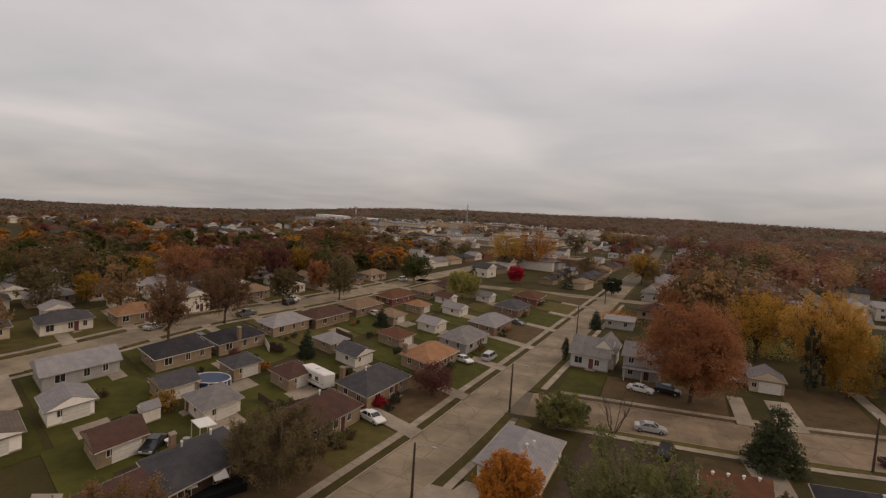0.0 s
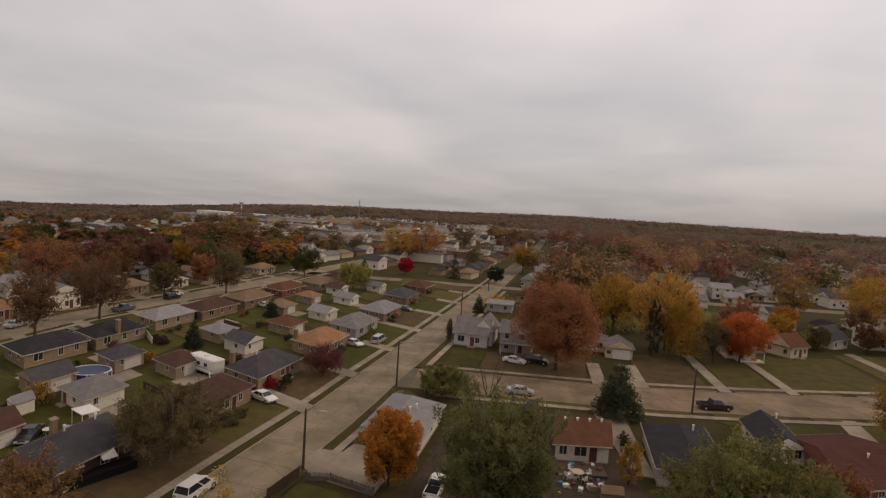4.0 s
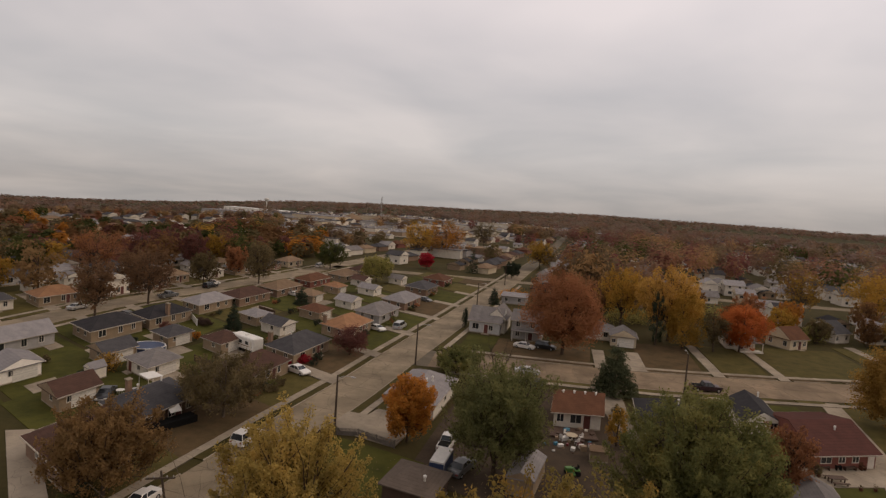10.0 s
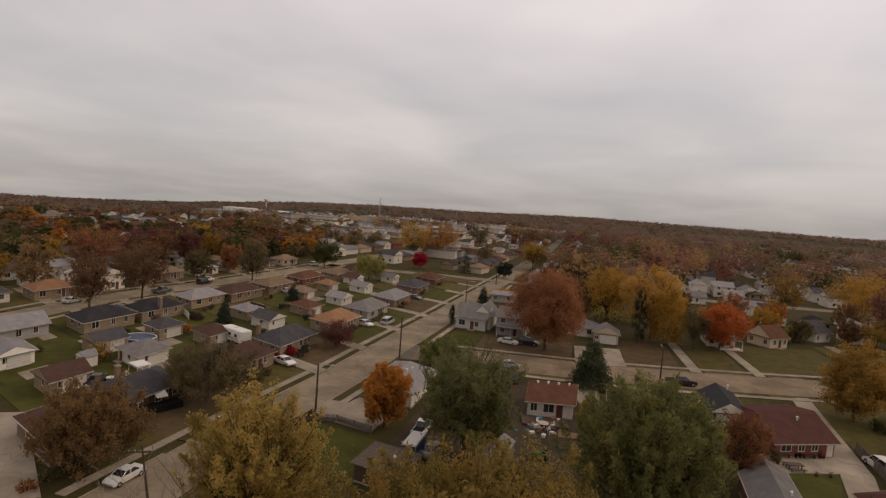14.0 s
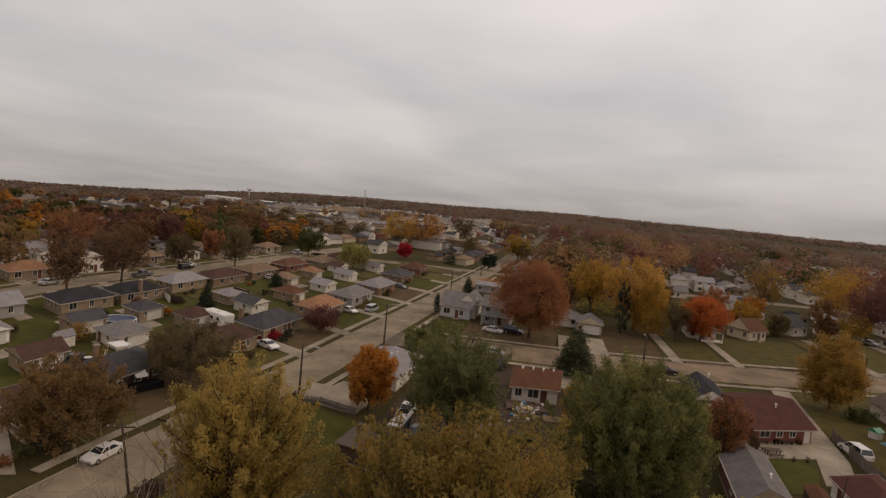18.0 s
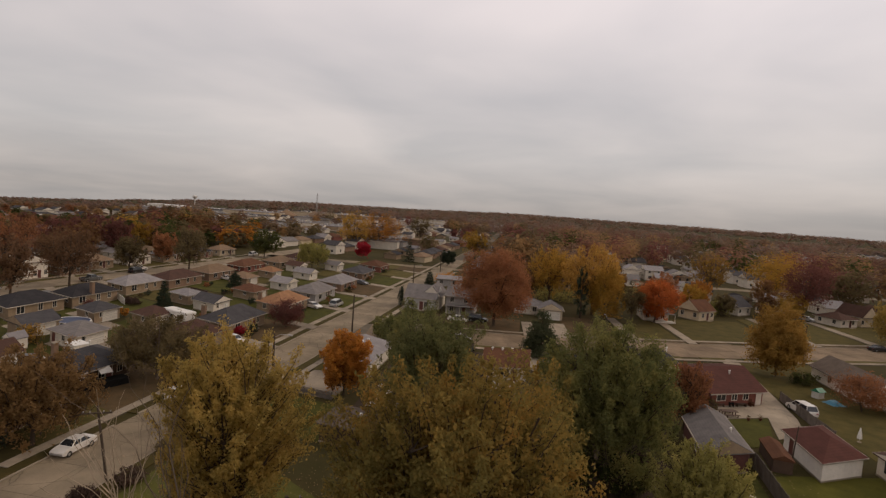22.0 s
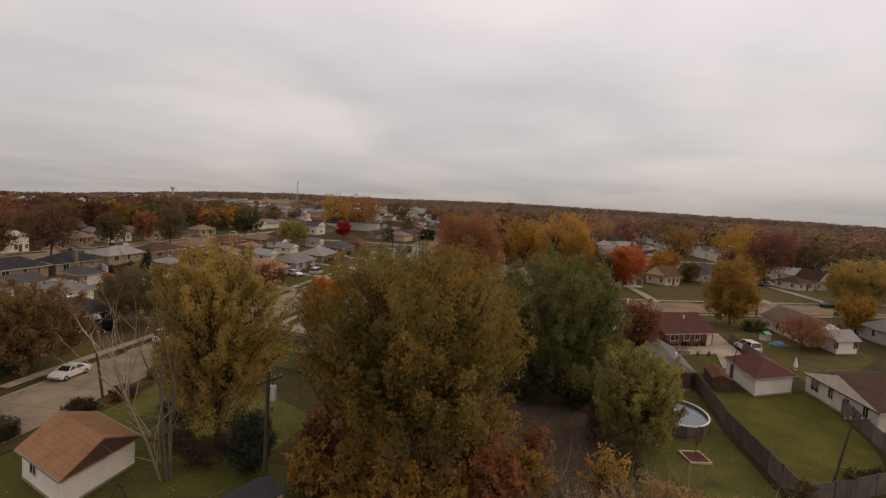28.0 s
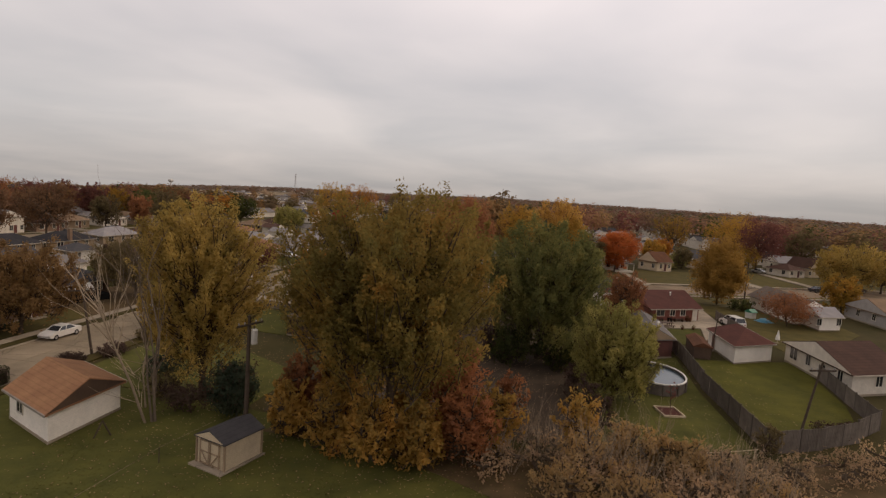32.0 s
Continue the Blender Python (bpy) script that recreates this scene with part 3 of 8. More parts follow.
def roof_mesh(W, D, eave, rise, kind, over=0.45, thick=0.14):
    """A roof as a closed shell: hip, or gable with its ridge along x or y."""
    bm = bmesh.new()
    a, b = W / 2 + over, D / 2 + over
    lo = [bm.verts.new(p) for p in ((-a, -b, eave), (a, -b, eave), (a, b, eave), (-a, b, eave))]
    dn = [bm.verts.new((v.co.x, v.co.y, eave - thick)) for v in lo]
    if kind == "flat":
        bm.faces.new(lo)
    elif kind == "gx":
        r = [bm.verts.new((-a, 0, eave + rise)), bm.verts.new((a, 0, eave + rise))]
        bm.faces.new((lo[0], lo[1], r[1], r[0]))
        bm.faces.new((lo[2], lo[3], r[0], r[1]))
        bm.faces.new((lo[1], lo[2], r[1]))
        bm.faces.new((lo[3], lo[0], r[0]))
    elif kind == "gy":
        r = [bm.verts.new((0, -b, eave + rise)), bm.verts.new((0, b, eave + rise))]
        bm.faces.new((lo[1], lo[2], r[1], r[0]))
        bm.faces.new((lo[3], lo[0], r[0], r[1]))
        bm.faces.new((lo[0], lo[1], r[0]))
        bm.faces.new((lo[2], lo[3], r[1]))
    else:
        if W >= D:
            k = max(a - b * 0.95, 0.15)
            r = [bm.verts.new((-k, 0, eave + rise)), bm.verts.new((k, 0, eave + rise))]
            bm.faces.new((lo[0], lo[1], r[1], r[0]))
            bm.faces.new((lo[2], lo[3], r[0], r[1]))
            bm.faces.new((lo[1], lo[2], r[1]))
            bm.faces.new((lo[3], lo[0], r[0]))
        else:
            k = max(b - a * 0.95, 0.15)
            r = [bm.verts.new((0, -k, eave + rise)), bm.verts.new((0, k, eave + rise))]
            bm.faces.new((lo[1], lo[2], r[1], r[0]))
            bm.faces.new((lo[3], lo[0], r[0], r[1]))
            bm.faces.new((lo[0], lo[1], r[0]))
            bm.faces.new((lo[2], lo[3], r[1]))
    for i in range(4):
        j = (i + 1) % 4
        bm.faces.new((lo[i], dn[i], dn[j], lo[j]))
    bm.faces.new(dn[::-1])
    return bm


def gutter_mesh(W, D, eave, over=0.45, thick=0.14, sides="nsew"):
    bm = bmesh.new()
    a, b = W / 2 + over, D / 2 + over
    z0, z1 = eave - thick - 0.02, eave - 0.02
    t = 0.09
    if "s" in sides:
        box(bm, -a, -b - t, z0, a, -b - 0.003, z1)
    if "n" in sides:
        box(bm, -a, b + 0.003, z0, a, b + t, z1)
    if "e" in sides:
        box(bm, a + 0.003, -b, z0, a + t, b, z1)
    if "w" in sides:
        box(bm, -a - t, -b, z0, -a - 0.003, b, z1)
    return bm


def gable_mesh(W, D, eave, rise, kind, over=0.45, ends=(-1, 1)):
    """The wall triangles under a gable, set just proud of the roof's ends."""
    bm = bmesh.new()
    if kind == "gy":
        h, e = W / 2 + over - 0.12, D / 2 + over
        for s in ends:
            v = [bm.verts.new(p) for p in ((-h, s * (e + 0.02), eave), (h, s * (e + 0.02), eave), (0, s * (e + 0.02), eave + rise - 0.1))]
            w = [bm.verts.new((p.co.x, s * (e - 0.05), p.co.z)) for p in v]
            bm.faces.new(v if s < 0 else v[::-1])
            for i in range(3):
                bm.faces.new((v[i], v[(i + 1) % 3], w[(i + 1) % 3], w[i]))
    else:
        h, e = D / 2 + over - 0.12, W / 2 + over
        for s in ends:
            v = [bm.verts.new(p) for p in ((s * (e + 0.02), -h, eave), (s * (e + 0.02), h, eave), (s * (e + 0.02), 0, eave + rise - 0.1))]
            w = [bm.verts.new((s * (e - 0.05), p.co.y, p.co.z)) for p in v]
            bm.faces.new(v if s > 0 else v[::-1])
            for i in range(3):
                bm.faces.new((v[i], v[(i + 1) % 3], w[(i + 1) % 3], w[i]))
    bmesh.ops.recalc_face_normals(bm, faces=bm.faces)
    return bm


def house(name, x, y, W, D, wall, roof, kind="hip", rot=-ROADDIR, eave=2.42, rise=1.7, wins=(), doors=(), gdoors=(), chimney=None, vents=(), over=0.45, gable=None, label="", group="houses", category="house", gutter=True):
    h = thing(name, x, y, 0, rot, label, category, group)
    bm = bmesh.new()
    box(bm, -W / 2, -D / 2, -0.05, W / 2, D / 2, eave - 0.06)
    part("wall", bm, wall, h)
    part("foundation", boxed(-W / 2 - 0.04, -D / 2 - 0.04, -0.05, W / 2 + 0.04, D / 2 + 0.04, 0.22), "concrete", h)
    part("roof", roof_mesh(W, D, eave, rise, kind, over), "roof_" + roof, h)
    if gutter:
        for side in {"gx": "ns", "gy": "ew"}.get(kind, "nsew"):
            part("gutter", gutter_mesh(W, D, eave, over, sides=side), "gutter", h)
    if kind in ("gx", "gy"):
        for end in (-1, 1):
            part("gable", gable_mesh(W, D, eave, rise, kind, over, (end,)), gable or wall, h)
    for side, u, z, w, hh in wins:
        window(h, side, u, z, w, hh, W, D)
    for side, u in doors:
        d = panel("door", h, side, u, 0.2, 0.95, 2.05, W, D, "door")
        part("door_frame", boxed(-0.58, -0.035, 0, 0.58, 0.0, 2.17), "trim", d)
        part("doorstep", boxed(-0.9, -1.1, -0.22, 0.9, 0.0, -0.02), "concrete", d)
    for side, u, w in gdoors:
        g = panel("garage_door", h, side, u, 0.03, w, 2.1, W, D, "gdoor")
        for k in range(1, 4):
            part("seam", boxed(-w / 2, -0.075, 0.525 * k - 0.012, w / 2, -0.061, 0.525 * k + 0.012), "greywall", g)
    if chimney:
        cx, cy, cw, cz = chimney
        c = part("chimney", boxed(cx - cw / 2, cy - 0.35, 0.2 if abs(cy) > D / 2 - 0.2 else eave, cx + cw / 2, cy + 0.35, cz, bevel=0.02), "brickbrown", h)
        part("chimney_cap", boxed(cx - cw / 2 - 0.08, cy - 0.43, cz, cx + cw / 2 + 0.08, cy + 0.43, cz + 0.12), "concrete", c)
    for vx, vy, vz in vents:
        bm = bmesh.new()
        tube(bm, [(vx, vy, vz - 0.4), (vx, vy, vz + 0.25), (vx, vy, vz + 0.27), (vx, vy, vz + 0.4)], [0.13, 0.13, 0.22, 0.16], 8)
        part("roof_vent", bm, "plastic", h, "pale round roof vent")
    return h


def side_windows(W, D, seed, two=False):
    """The usual spread of windows round a small house."""
    r = random.Random(seed)
    out = []
    for z in ((1.0, 3.6) if two else (1.0,)):
        for side, L in (("e", D), ("w", D), ("s", W), ("n", W)):
            n = max(1, int(L / 3.6))
            for i in range(n):
                if r.random() < 0.85:
                    w = r.choice((0.8, 0.9, 1.5)) if L > 6 else 0.8
                    out.append((side, -L / 2 + (i + 0.5) * L / n + r.uniform(-0.3, 0.3), z, w, r.choice((1.1, 1.25))))
    return out


# ---- trees ----
def quads(name, c, size, rng, up=0.35, squash=0.62, out=None, loose=1.0, lie=None):
    """Leaves: a small bent blade at every point, two triangles each side of its rib."""
    n = len(c)
    nor = rng.normal(size=(n, 3)) * loose
    nor[:, 2] += up
    if out is not None:
        nor += out
    nor /= np.linalg.norm(nor, axis=1)[:, None]
    t = np.cross(nor, rng.normal(size=(n, 3)) * (1.0 if lie is None else 0.45) + (0.0 if lie is None else np.cross(lie, nor)))
    t /= np.linalg.norm(t, axis=1)[:, None] + 1e-9
    b = np.cross(nor, t)
    s = (size * rng.uniform(0.6, 1.3, n))[:, None]
    v = np.empty((n, 4, 3), np.float32)
    v[:, 0] = c - t * s * 0.5
    v[:, 1] = c + b * s * 0.5 * squash + nor * s * 0.12
    v[:, 2] = c + t * s * 0.55
    v[:, 3] = c - b * s * 0.5 * squash + nor * s * 0.12
    me = bpy.data.meshes.new(name)
    me.vertices.add(n * 4)
    me.vertices.foreach_set("co", v.ravel())
    me.loops.add(n * 4)
    me.loops.foreach_set("vertex_index", np.arange(n * 4, dtype=np.int32))
    me.polygons.add(n)
    me.polygons.foreach_set("loop_start", np.arange(0, n * 4, 4, dtype=np.int32))
    me.polygons.foreach_set("loop_total", np.full(n, 4, np.int32))
    me.update(calc_edges=True)
    return me


def outward(pts, mid, f):
    """The way out of a crown about its middle height."""
    o = pts - np.array([0.0, 0.0, mid])
    return o / (np.linalg.norm(o, axis=1)[:, None] + 1e-6) * f


def crown_clumps(rng, h, w, low, n, form):
    """Where the clumps of a crown sit. form: round, tall (upswept spires), spread, cone."""
    d = rng.normal(size=(n * 2, 3))
    d /= np.linalg.norm(d, axis=1)[:, None]
    r = rng.uniform(0.30, 1.0, n * 2) ** 0.55
    ph = rng.uniform(0, 6.28, 6)
    lob = 1 + 0.13 * np.sin(3 * np.arctan2(d[:, 1], d[:, 0]) + ph[0]) + 0.10 * np.sin(5 * d[:, 2] + ph[1]) + 0.10 * np.sin(7 * np.arctan2(d[:, 1], d[:, 0]) + 4 * d[:, 2] + ph[2])
    r = r * lob
    mid, half = (h + low) / 2, (h - low) / 2
    c = d * r[:, None] * np.array([w / 2, w / 2, half])
    if form == "tall":
        t = rng.uniform(0, 1, n * 2) ** 0.85
        a = rng.uniform(0, math.tau, n * 2)
        R = np.sin(np.pi * (0.14 + 0.76 * t)) ** 0.6 * w / 2 * (1 + 0.12 * np.sin(3 * a + ph[0]) + 0.10 * np.sin(5 * a + 6 * t + ph[1]))
        rr = R * rng.uniform(0.25, 1, n * 2) ** 0.5
        top = 1 + 0.07 * np.sin(4 * a + ph[3]) - 0.10 * (rr / (w / 2)) ** 2
        c = np.stack([np.cos(a) * rr, np.sin(a) * rr, (t * top * 2 - 1) * half], 1)
    elif form == "spread":
        c[:, 2] = c[:, 2] * 0.9 - 0.12 * half * (c[:, 0] ** 2 + c[:, 1] ** 2) / (w / 2) ** 2
    c[:, 2] += mid
    return c[:n]


def feather_mesh(seed, h, w, low, leaf, n_leaf, n_shoot, trunk=0.3, leaders=9, spread=0.4, steep=0.9, boxy=2.6):
    """A crown of upswept leafy shoots on forking leaders, ragged at the rim, open between the shoots."""
    rng = np.random.default_rng(seed)
    bm = bmesh.new()
    fork = low * 0.8 + 0.3
    mid, half = (h + low) / 2, (h - low) / 2
    tube(bm, [(0, 0, -0.1), (0.03, 0, 0.5), (0.05, 0.04, fork), (0.1, 0.1, h * 0.55), (0.0, 0.15, h * 0.86)], [trunk * 1.4, trunk, trunk * 0.8, trunk * 0.42, 0.04], 9)
    la = np.arange(leaders) * math.tau / leaders + rng.uniform(-0.3, 0.3, leaders)
    lead = []
    for k in range(leaders):
        o = rng.uniform(0.34, 0.62) * w / 2
        z0 = fork + rng.uniform(-0.05, 0.22) * (h - fork)
        z1 = mid + rng.uniform(-0.35, 0.55) * half
        pts = [Vector((0.04, 0.04, z0)), Vector((math.cos(la[k]) * o * 0.5, math.sin(la[k]) * o * 0.5, z0 + (z1 - z0) * 0.42)), Vector((math.cos(la[k]) * o, math.sin(la[k]) * o, z1))]
        tube(bm, pts, [trunk * 0.5, trunk * 0.34, trunk * 0.14], 6)
        lead.append(pts)
    n = n_shoot
    d = rng.normal(size=(n * 3, 3))
    d /= np.linalg.norm(d, axis=1)[:, None]
    d = d[d[:, 2] > -0.85][:n]
    n = len(d)
    az = np.arctan2(d[:, 1], d[:, 0])
    ph = rng.uniform(0, 6.28, 4)
    lob = 1 + 0.09 * np.sin(3 * az + ph[0]) + 0.08 * np.sin(5 * az + 5 * d[:, 2] + ph[1]) + 0.07 * np.sin(9 * az - 6 * d[:, 2] + ph[2])
    rad = rng.uniform(0.16, 1.0, n) ** 0.42 * lob * np.where(rng.uniform(0, 1, n) < 0.12, 1.04, 1.0)
    flat = np.sqrt(np.maximum(0, 1 - np.abs(d[:, 2]) ** boxy)) / np.maximum(0.2, np.hypot(d[:, 0], d[:, 1]))
    e = np.stack([d[:, 0] * flat, d[:, 1] * flat, d[:, 2]], 1) * rad[:, None] * np.array([w / 2, w / 2, half * 0.97])
    e[:, 2] += mid
    L = rng.uniform(0.13, 0.26, n) * h
    di = np.stack([d[:, 0] * 0.75, d[:, 1] * 0.75, np.full(n, steep) + 0.25 * d[:, 2]], 1) + rng.normal(size=(n, 3)) * 0.16
    di /= np.linalg.norm(di, axis=1)[:, None]
    s = e - di * L[:, None]
    s[:, 2] = np.maximum(s[:, 2], low * 0.75)
    for k in range(n):
        a, b = Vector(s[k]), Vector(e[k])
        m = a.lerp(b, 0.5) + Vector(rng.normal(size=3) * 0.05 * L[k])
        tube(bm, [a, m, b], [0.045, 0.028, 0.008], 3)
        if n < 200 or k % 3 == 0:
            q = min((p for l in lead for p in (l[1], l[2], l[1].lerp(l[2], 0.5))), key=lambda p: (p - a).length + max(0, p.z - a.z) * 1.5)
            tube(bm, [q, q.lerp(a, 0.55) + Vector((0, 0, -0.04 * (a - q).length)), a], [0.085, 0.06, 0.042], 4)
    per = max(1, n_leaf // n)
    k = np.repeat(np.arange(n), per)
    u = 1.04 - np.abs(rng.normal(size=len(k))) * 0.42
    u = np.clip(u, -0.05, 1.04)
    sg = spread * rng.uniform(0.6, 1.3, n)[k] * (1.2 - 0.75 * np.clip(u, 0, 1))
    pts = s[k] + (e - s)[k] * u[:, None] + np.clip(rng.normal(size=(len(k), 3)), -2, 2) * sg[:, None]
    pts[:, 2] = np.maximum(pts[:, 2], 0.15)
    return mesh_of("trunk", bm), quads("crown", pts, leaf * 1.12, rng, up=0.35, squash=0.55, out=outward(pts, mid, 0.8), loose=0.8, lie=di[k])


def tree_mesh(seed, h, w, low, leaf, n_leaf, n_clump, form="round", trunk=0.22, limbs=14, spread=0.75, bare=0.0):
    """The trunk with its limbs, and the crown, as two meshes."""
    rng = np.random.default_rng(seed)
    bm = bmesh.new()
    if form == "cone":
        tube(bm, [(0, 0, -0.1), (0, 0, h * 0.5), (0, 0, h * 0.97)], [trunk, trunk * 0.6, 0.03], 7)
        z = low + (h - low) * (1 - np.sqrt(rng.uniform(0, 1, n_clump)))
        tier = np.round(z / 0.55) * 0.55
        z = z * 0.45 + tier * 0.55
        a = rng.uniform(0, math.tau, n_clump)
        rr = (w / 2) * (1 - (z - low) / (h - low)) ** 0.85 * rng.uniform(0.25, 1.08, n_clump) ** 0.6 + 0.05
        c = np.stack([np.cos(a) * rr, np.sin(a) * rr, z - rr * 0.22], 1)
        for k in range(0, n_clump, max(1, n_clump // 40)):
            p = c[k]
            tube(bm, [(0, 0, p[2] + rr[k] * 0.2), (p[0] * 0.9, p[1] * 0.9, p[2])], [0.04, 0.012], 4)
    else:
        c = crown_clumps(rng, h, w, low, n_clump, form)
        fork = low + (h - low) * 0.12
        lean = rng.normal(size=2) * 0.25
        tube(bm, [(0, 0, -0.1), (0.02, 0, 0.4), (lean[0] * 0.4, lean[1] * 0.4, fork), (lean[0], lean[1], fork + (h - fork) * 0.45), (lean[0] * 1.3, lean[1] * 1.3, h * 0.93)], [trunk * 1.35, trunk, trunk * 0.8, trunk * 0.42, 0.03], 9)
        order = np.argsort(-np.abs(c[:, :2]).sum(1) - 0.3 * c[:, 2])
        for k in order[rng.permutation(min(len(order), limbs * 4))[:limbs]] if limbs else []:
            p = c[k]
            z0 = min(fork + rng.uniform(-0.1, 0.45) * (h - fork), max(fork * 0.8, p[2] - 0.4))
            f = (z0 - fork) / (h - fork)
            s = Vector((lean[0] * (0.4 + f), lean[1] * (0.4 + f), z0))
            e = Vector(p)
            m = s.lerp(e, 0.5) + Vector((0, 0, 0.10 * (e - s).length)) + Vector(rng.normal(size=3) * 0.12 * (e - s).length ** 0.5)
            tube(bm, [s, s.lerp(m, 0.55), m, e], [trunk * 0.42, trunk * 0.28, trunk * 0.16, 0.02], 5)
    per = max(1, n_leaf // n_clump)
    k = np.repeat(np.arange(n_clump), per)
    sg = spread * rng.uniform(0.55, 1.25, n_clump)[k]
    off = np.clip(rng.normal(size=(len(k), 3)), -1.7, 1.7) * sg[:, None]
    if form == "tall":
        off[:, 2] *= 1.5
        off[:, :2] *= 0.72
    elif form == "cone":
        off[:, 2] *= 0.35
    pts = c[k] + off
    pts[:, 2] = np.maximum(pts[:, 2], low * 0.7)
    return mesh_of("trunk", bm), quads("crown", pts, leaf, rng, out=outward(pts, (h + low) / 2, 1.1), loose=0.7)



def tree(x, y, h, w, colour, name="maple_tree", label="", form="round", low=None, leaf=0.5, n=2600, clumps=90, seed=None, trunk=None, limbs=14, bark="bark", group="street trees", spread=None, rot=0.0):
    seed = seed if seed is not None else int(abs(x * 13 + y * 7)) % 9973
    low = h * 0.22 if low is None else low
    t = thing(name, x, y, 0, rot, label, "tree", group)
    if form == "feather":
        a, b = feather_mesh(seed, h, w, low, leaf, n, clumps, trunk or 0.018 * h + 0.04, max(5, limbs), spread or w * 0.045)
    else:
        a, b = tree_mesh(seed, h, w, low, leaf, n, clumps, form, trunk or 0.018 * h + 0.04, limbs, spread or w * 0.075)
    part("trunk", a, bark, t)
    part("crown", b, "leaf_" + colour, t)
    return t


def skew(h, delta):
    """Turns a thing's depth axis to delta degrees from its width axis: the lots here are not square to the street."""
    S = Matrix(((1, math.cos(radians(delta)), 0, 0), (0, math.sin(radians(delta)), 0, 0), (0, 0, 1, 0), (0, 0, 0, 1)))
    for o in h.children_recursive:
        L, q = o.matrix_basis.copy(), o.parent
        while q is not h:
            L = q.matrix_basis @ L
            q = q.parent
        o.data = o.data.copy()
        o.data.transform(L.inverted() @ S @ L)
    return h


# ---- the four streets ----
def s_at(pts, v, axis=1):
    """How far along a line it reaches the coordinate v."""
    s = 0.0
    for p, q in zip(pts, pts[1:]):
        n = (Vector(q) - Vector(p)).length
        if p[axis] <= v <= q[axis]:
            return s + n * (v - p[axis]) / (q[axis] - p[axis])
        s += n
    return s


def verge(name, pts, off, width, s0, s1, gaps, material, label, top=0.12):
    bm = kerbed(pts, off, s0, s1, gaps, width, top=top)
    ob = tagged(new(name, mesh_of(name, bm)), label, name.split("_")[0], kind="structure")
    ob.data.materials.append(M[material])
    return ob


street("road_main", MAIN, 3.85, "pale tan concrete street with dark joints", 5.2, 40, 345)
street("road_side", SIDE, 5.7, "wide tan concrete side street with worn joints", 5.6, 4, 150, "road_tan")
street("road_back", BACK, 4.6, "tan concrete street one block off")
street("road_cross", CROSS, 4.2, "pale concrete cross street")

WDRIVES = [52.0, 84.3, 101.8, 121.3, 141.2, 163.2, 186.0, 207.0]  # where the west drives meet the main street
wgaps = [(s_at(MAIN, y) - 1.7, s_at(MAIN, y) + 1.7) for y in WDRIVES] + [(s_at(MAIN, 224), s_at(MAIN, 236))]
egaps = [(s_at(MAIN, 68.8), s_at(MAIN, 73.2)), (s_at(MAIN, 98.5), s_at(MAIN, 111.5)), (s_at(MAIN, 150), s_at(MAIN, 153.5)), (s_at(MAIN, 225), s_at(MAIN, 238))]
a0, a1 = s_at(MAIN, -20), s_at(MAIN, 420)
verge("kerb_west", MAIN, -4.0, 0.15, a0, a1, wgaps, "kerb", "low concrete kerb along the main street", 0.15)
verge("kerb_east", MAIN, 3.85, 0.15, a0, a1, egaps, "kerb", "low concrete kerb along the main street", 0.15)
verge("verge_west", MAIN, -5.3, 1.3, a0, a1, wgaps, "verge", "strip of worn grass between kerb and pavement")
verge("verge_east", MAIN, 4.0, 1.4, a0, a1, egaps, "verge", "strip of dry grass beside the street")
NDRIVES = [9.5, 17.0, 33.5, 47.0, 58.0, 79.0, 98.0]
ngaps = [(s_at(SIDE, x, 0) - 1.8, s_at(SIDE, x, 0) + 1.8) for x in NDRIVES] + [(0, s_at(SIDE, -21.5, 0))]
sgaps = [(s_at(SIDE, x, 0) - w, s_at(SIDE, x, 0) + w) for x, w in ((7.5, 2.2), (22.5, 1.6), (47.6, 2.2), (38.6, 2.0), (53.5, 1.7), (70, 1.7), (90, 1.7))] + [(0, s_at(SIDE, -21.5, 0))]
b1 = s_at(SIDE, 200, 0)
verge("kerb_north", SIDE, -5.85, 0.15, 0, b1, ngaps, "kerb", "concrete kerb along the side street", 0.15)
verge("kerb_south", SIDE, 5.7, 0.15, 0, b1, sgaps, "kerb", "concrete kerb along the side street", 0.15)
verge("verge_north", SIDE, -7.4, 1.55, 0, b1, ngaps, "litter", "grass strip covered with brown leaves")
verge("verge_south", SIDE, 5.85, 1.5, 0, b1, sgaps, "lawn_dull", "worn grass strip beside the side street")
for nm, off, w in (("verge_back_east", 4.6, 1.6), ("verge_back_west", -6.2, 1.6)):
    verge(nm, BACK, off, w, s_at(BACK, 40), s_at(BACK, 240), [(s_at(BACK, y) - 1.6, s_at(BACK, y) + 1.6) for y in range(56, 226, 18)], "lawn_dull", "grass strip beside the back street")


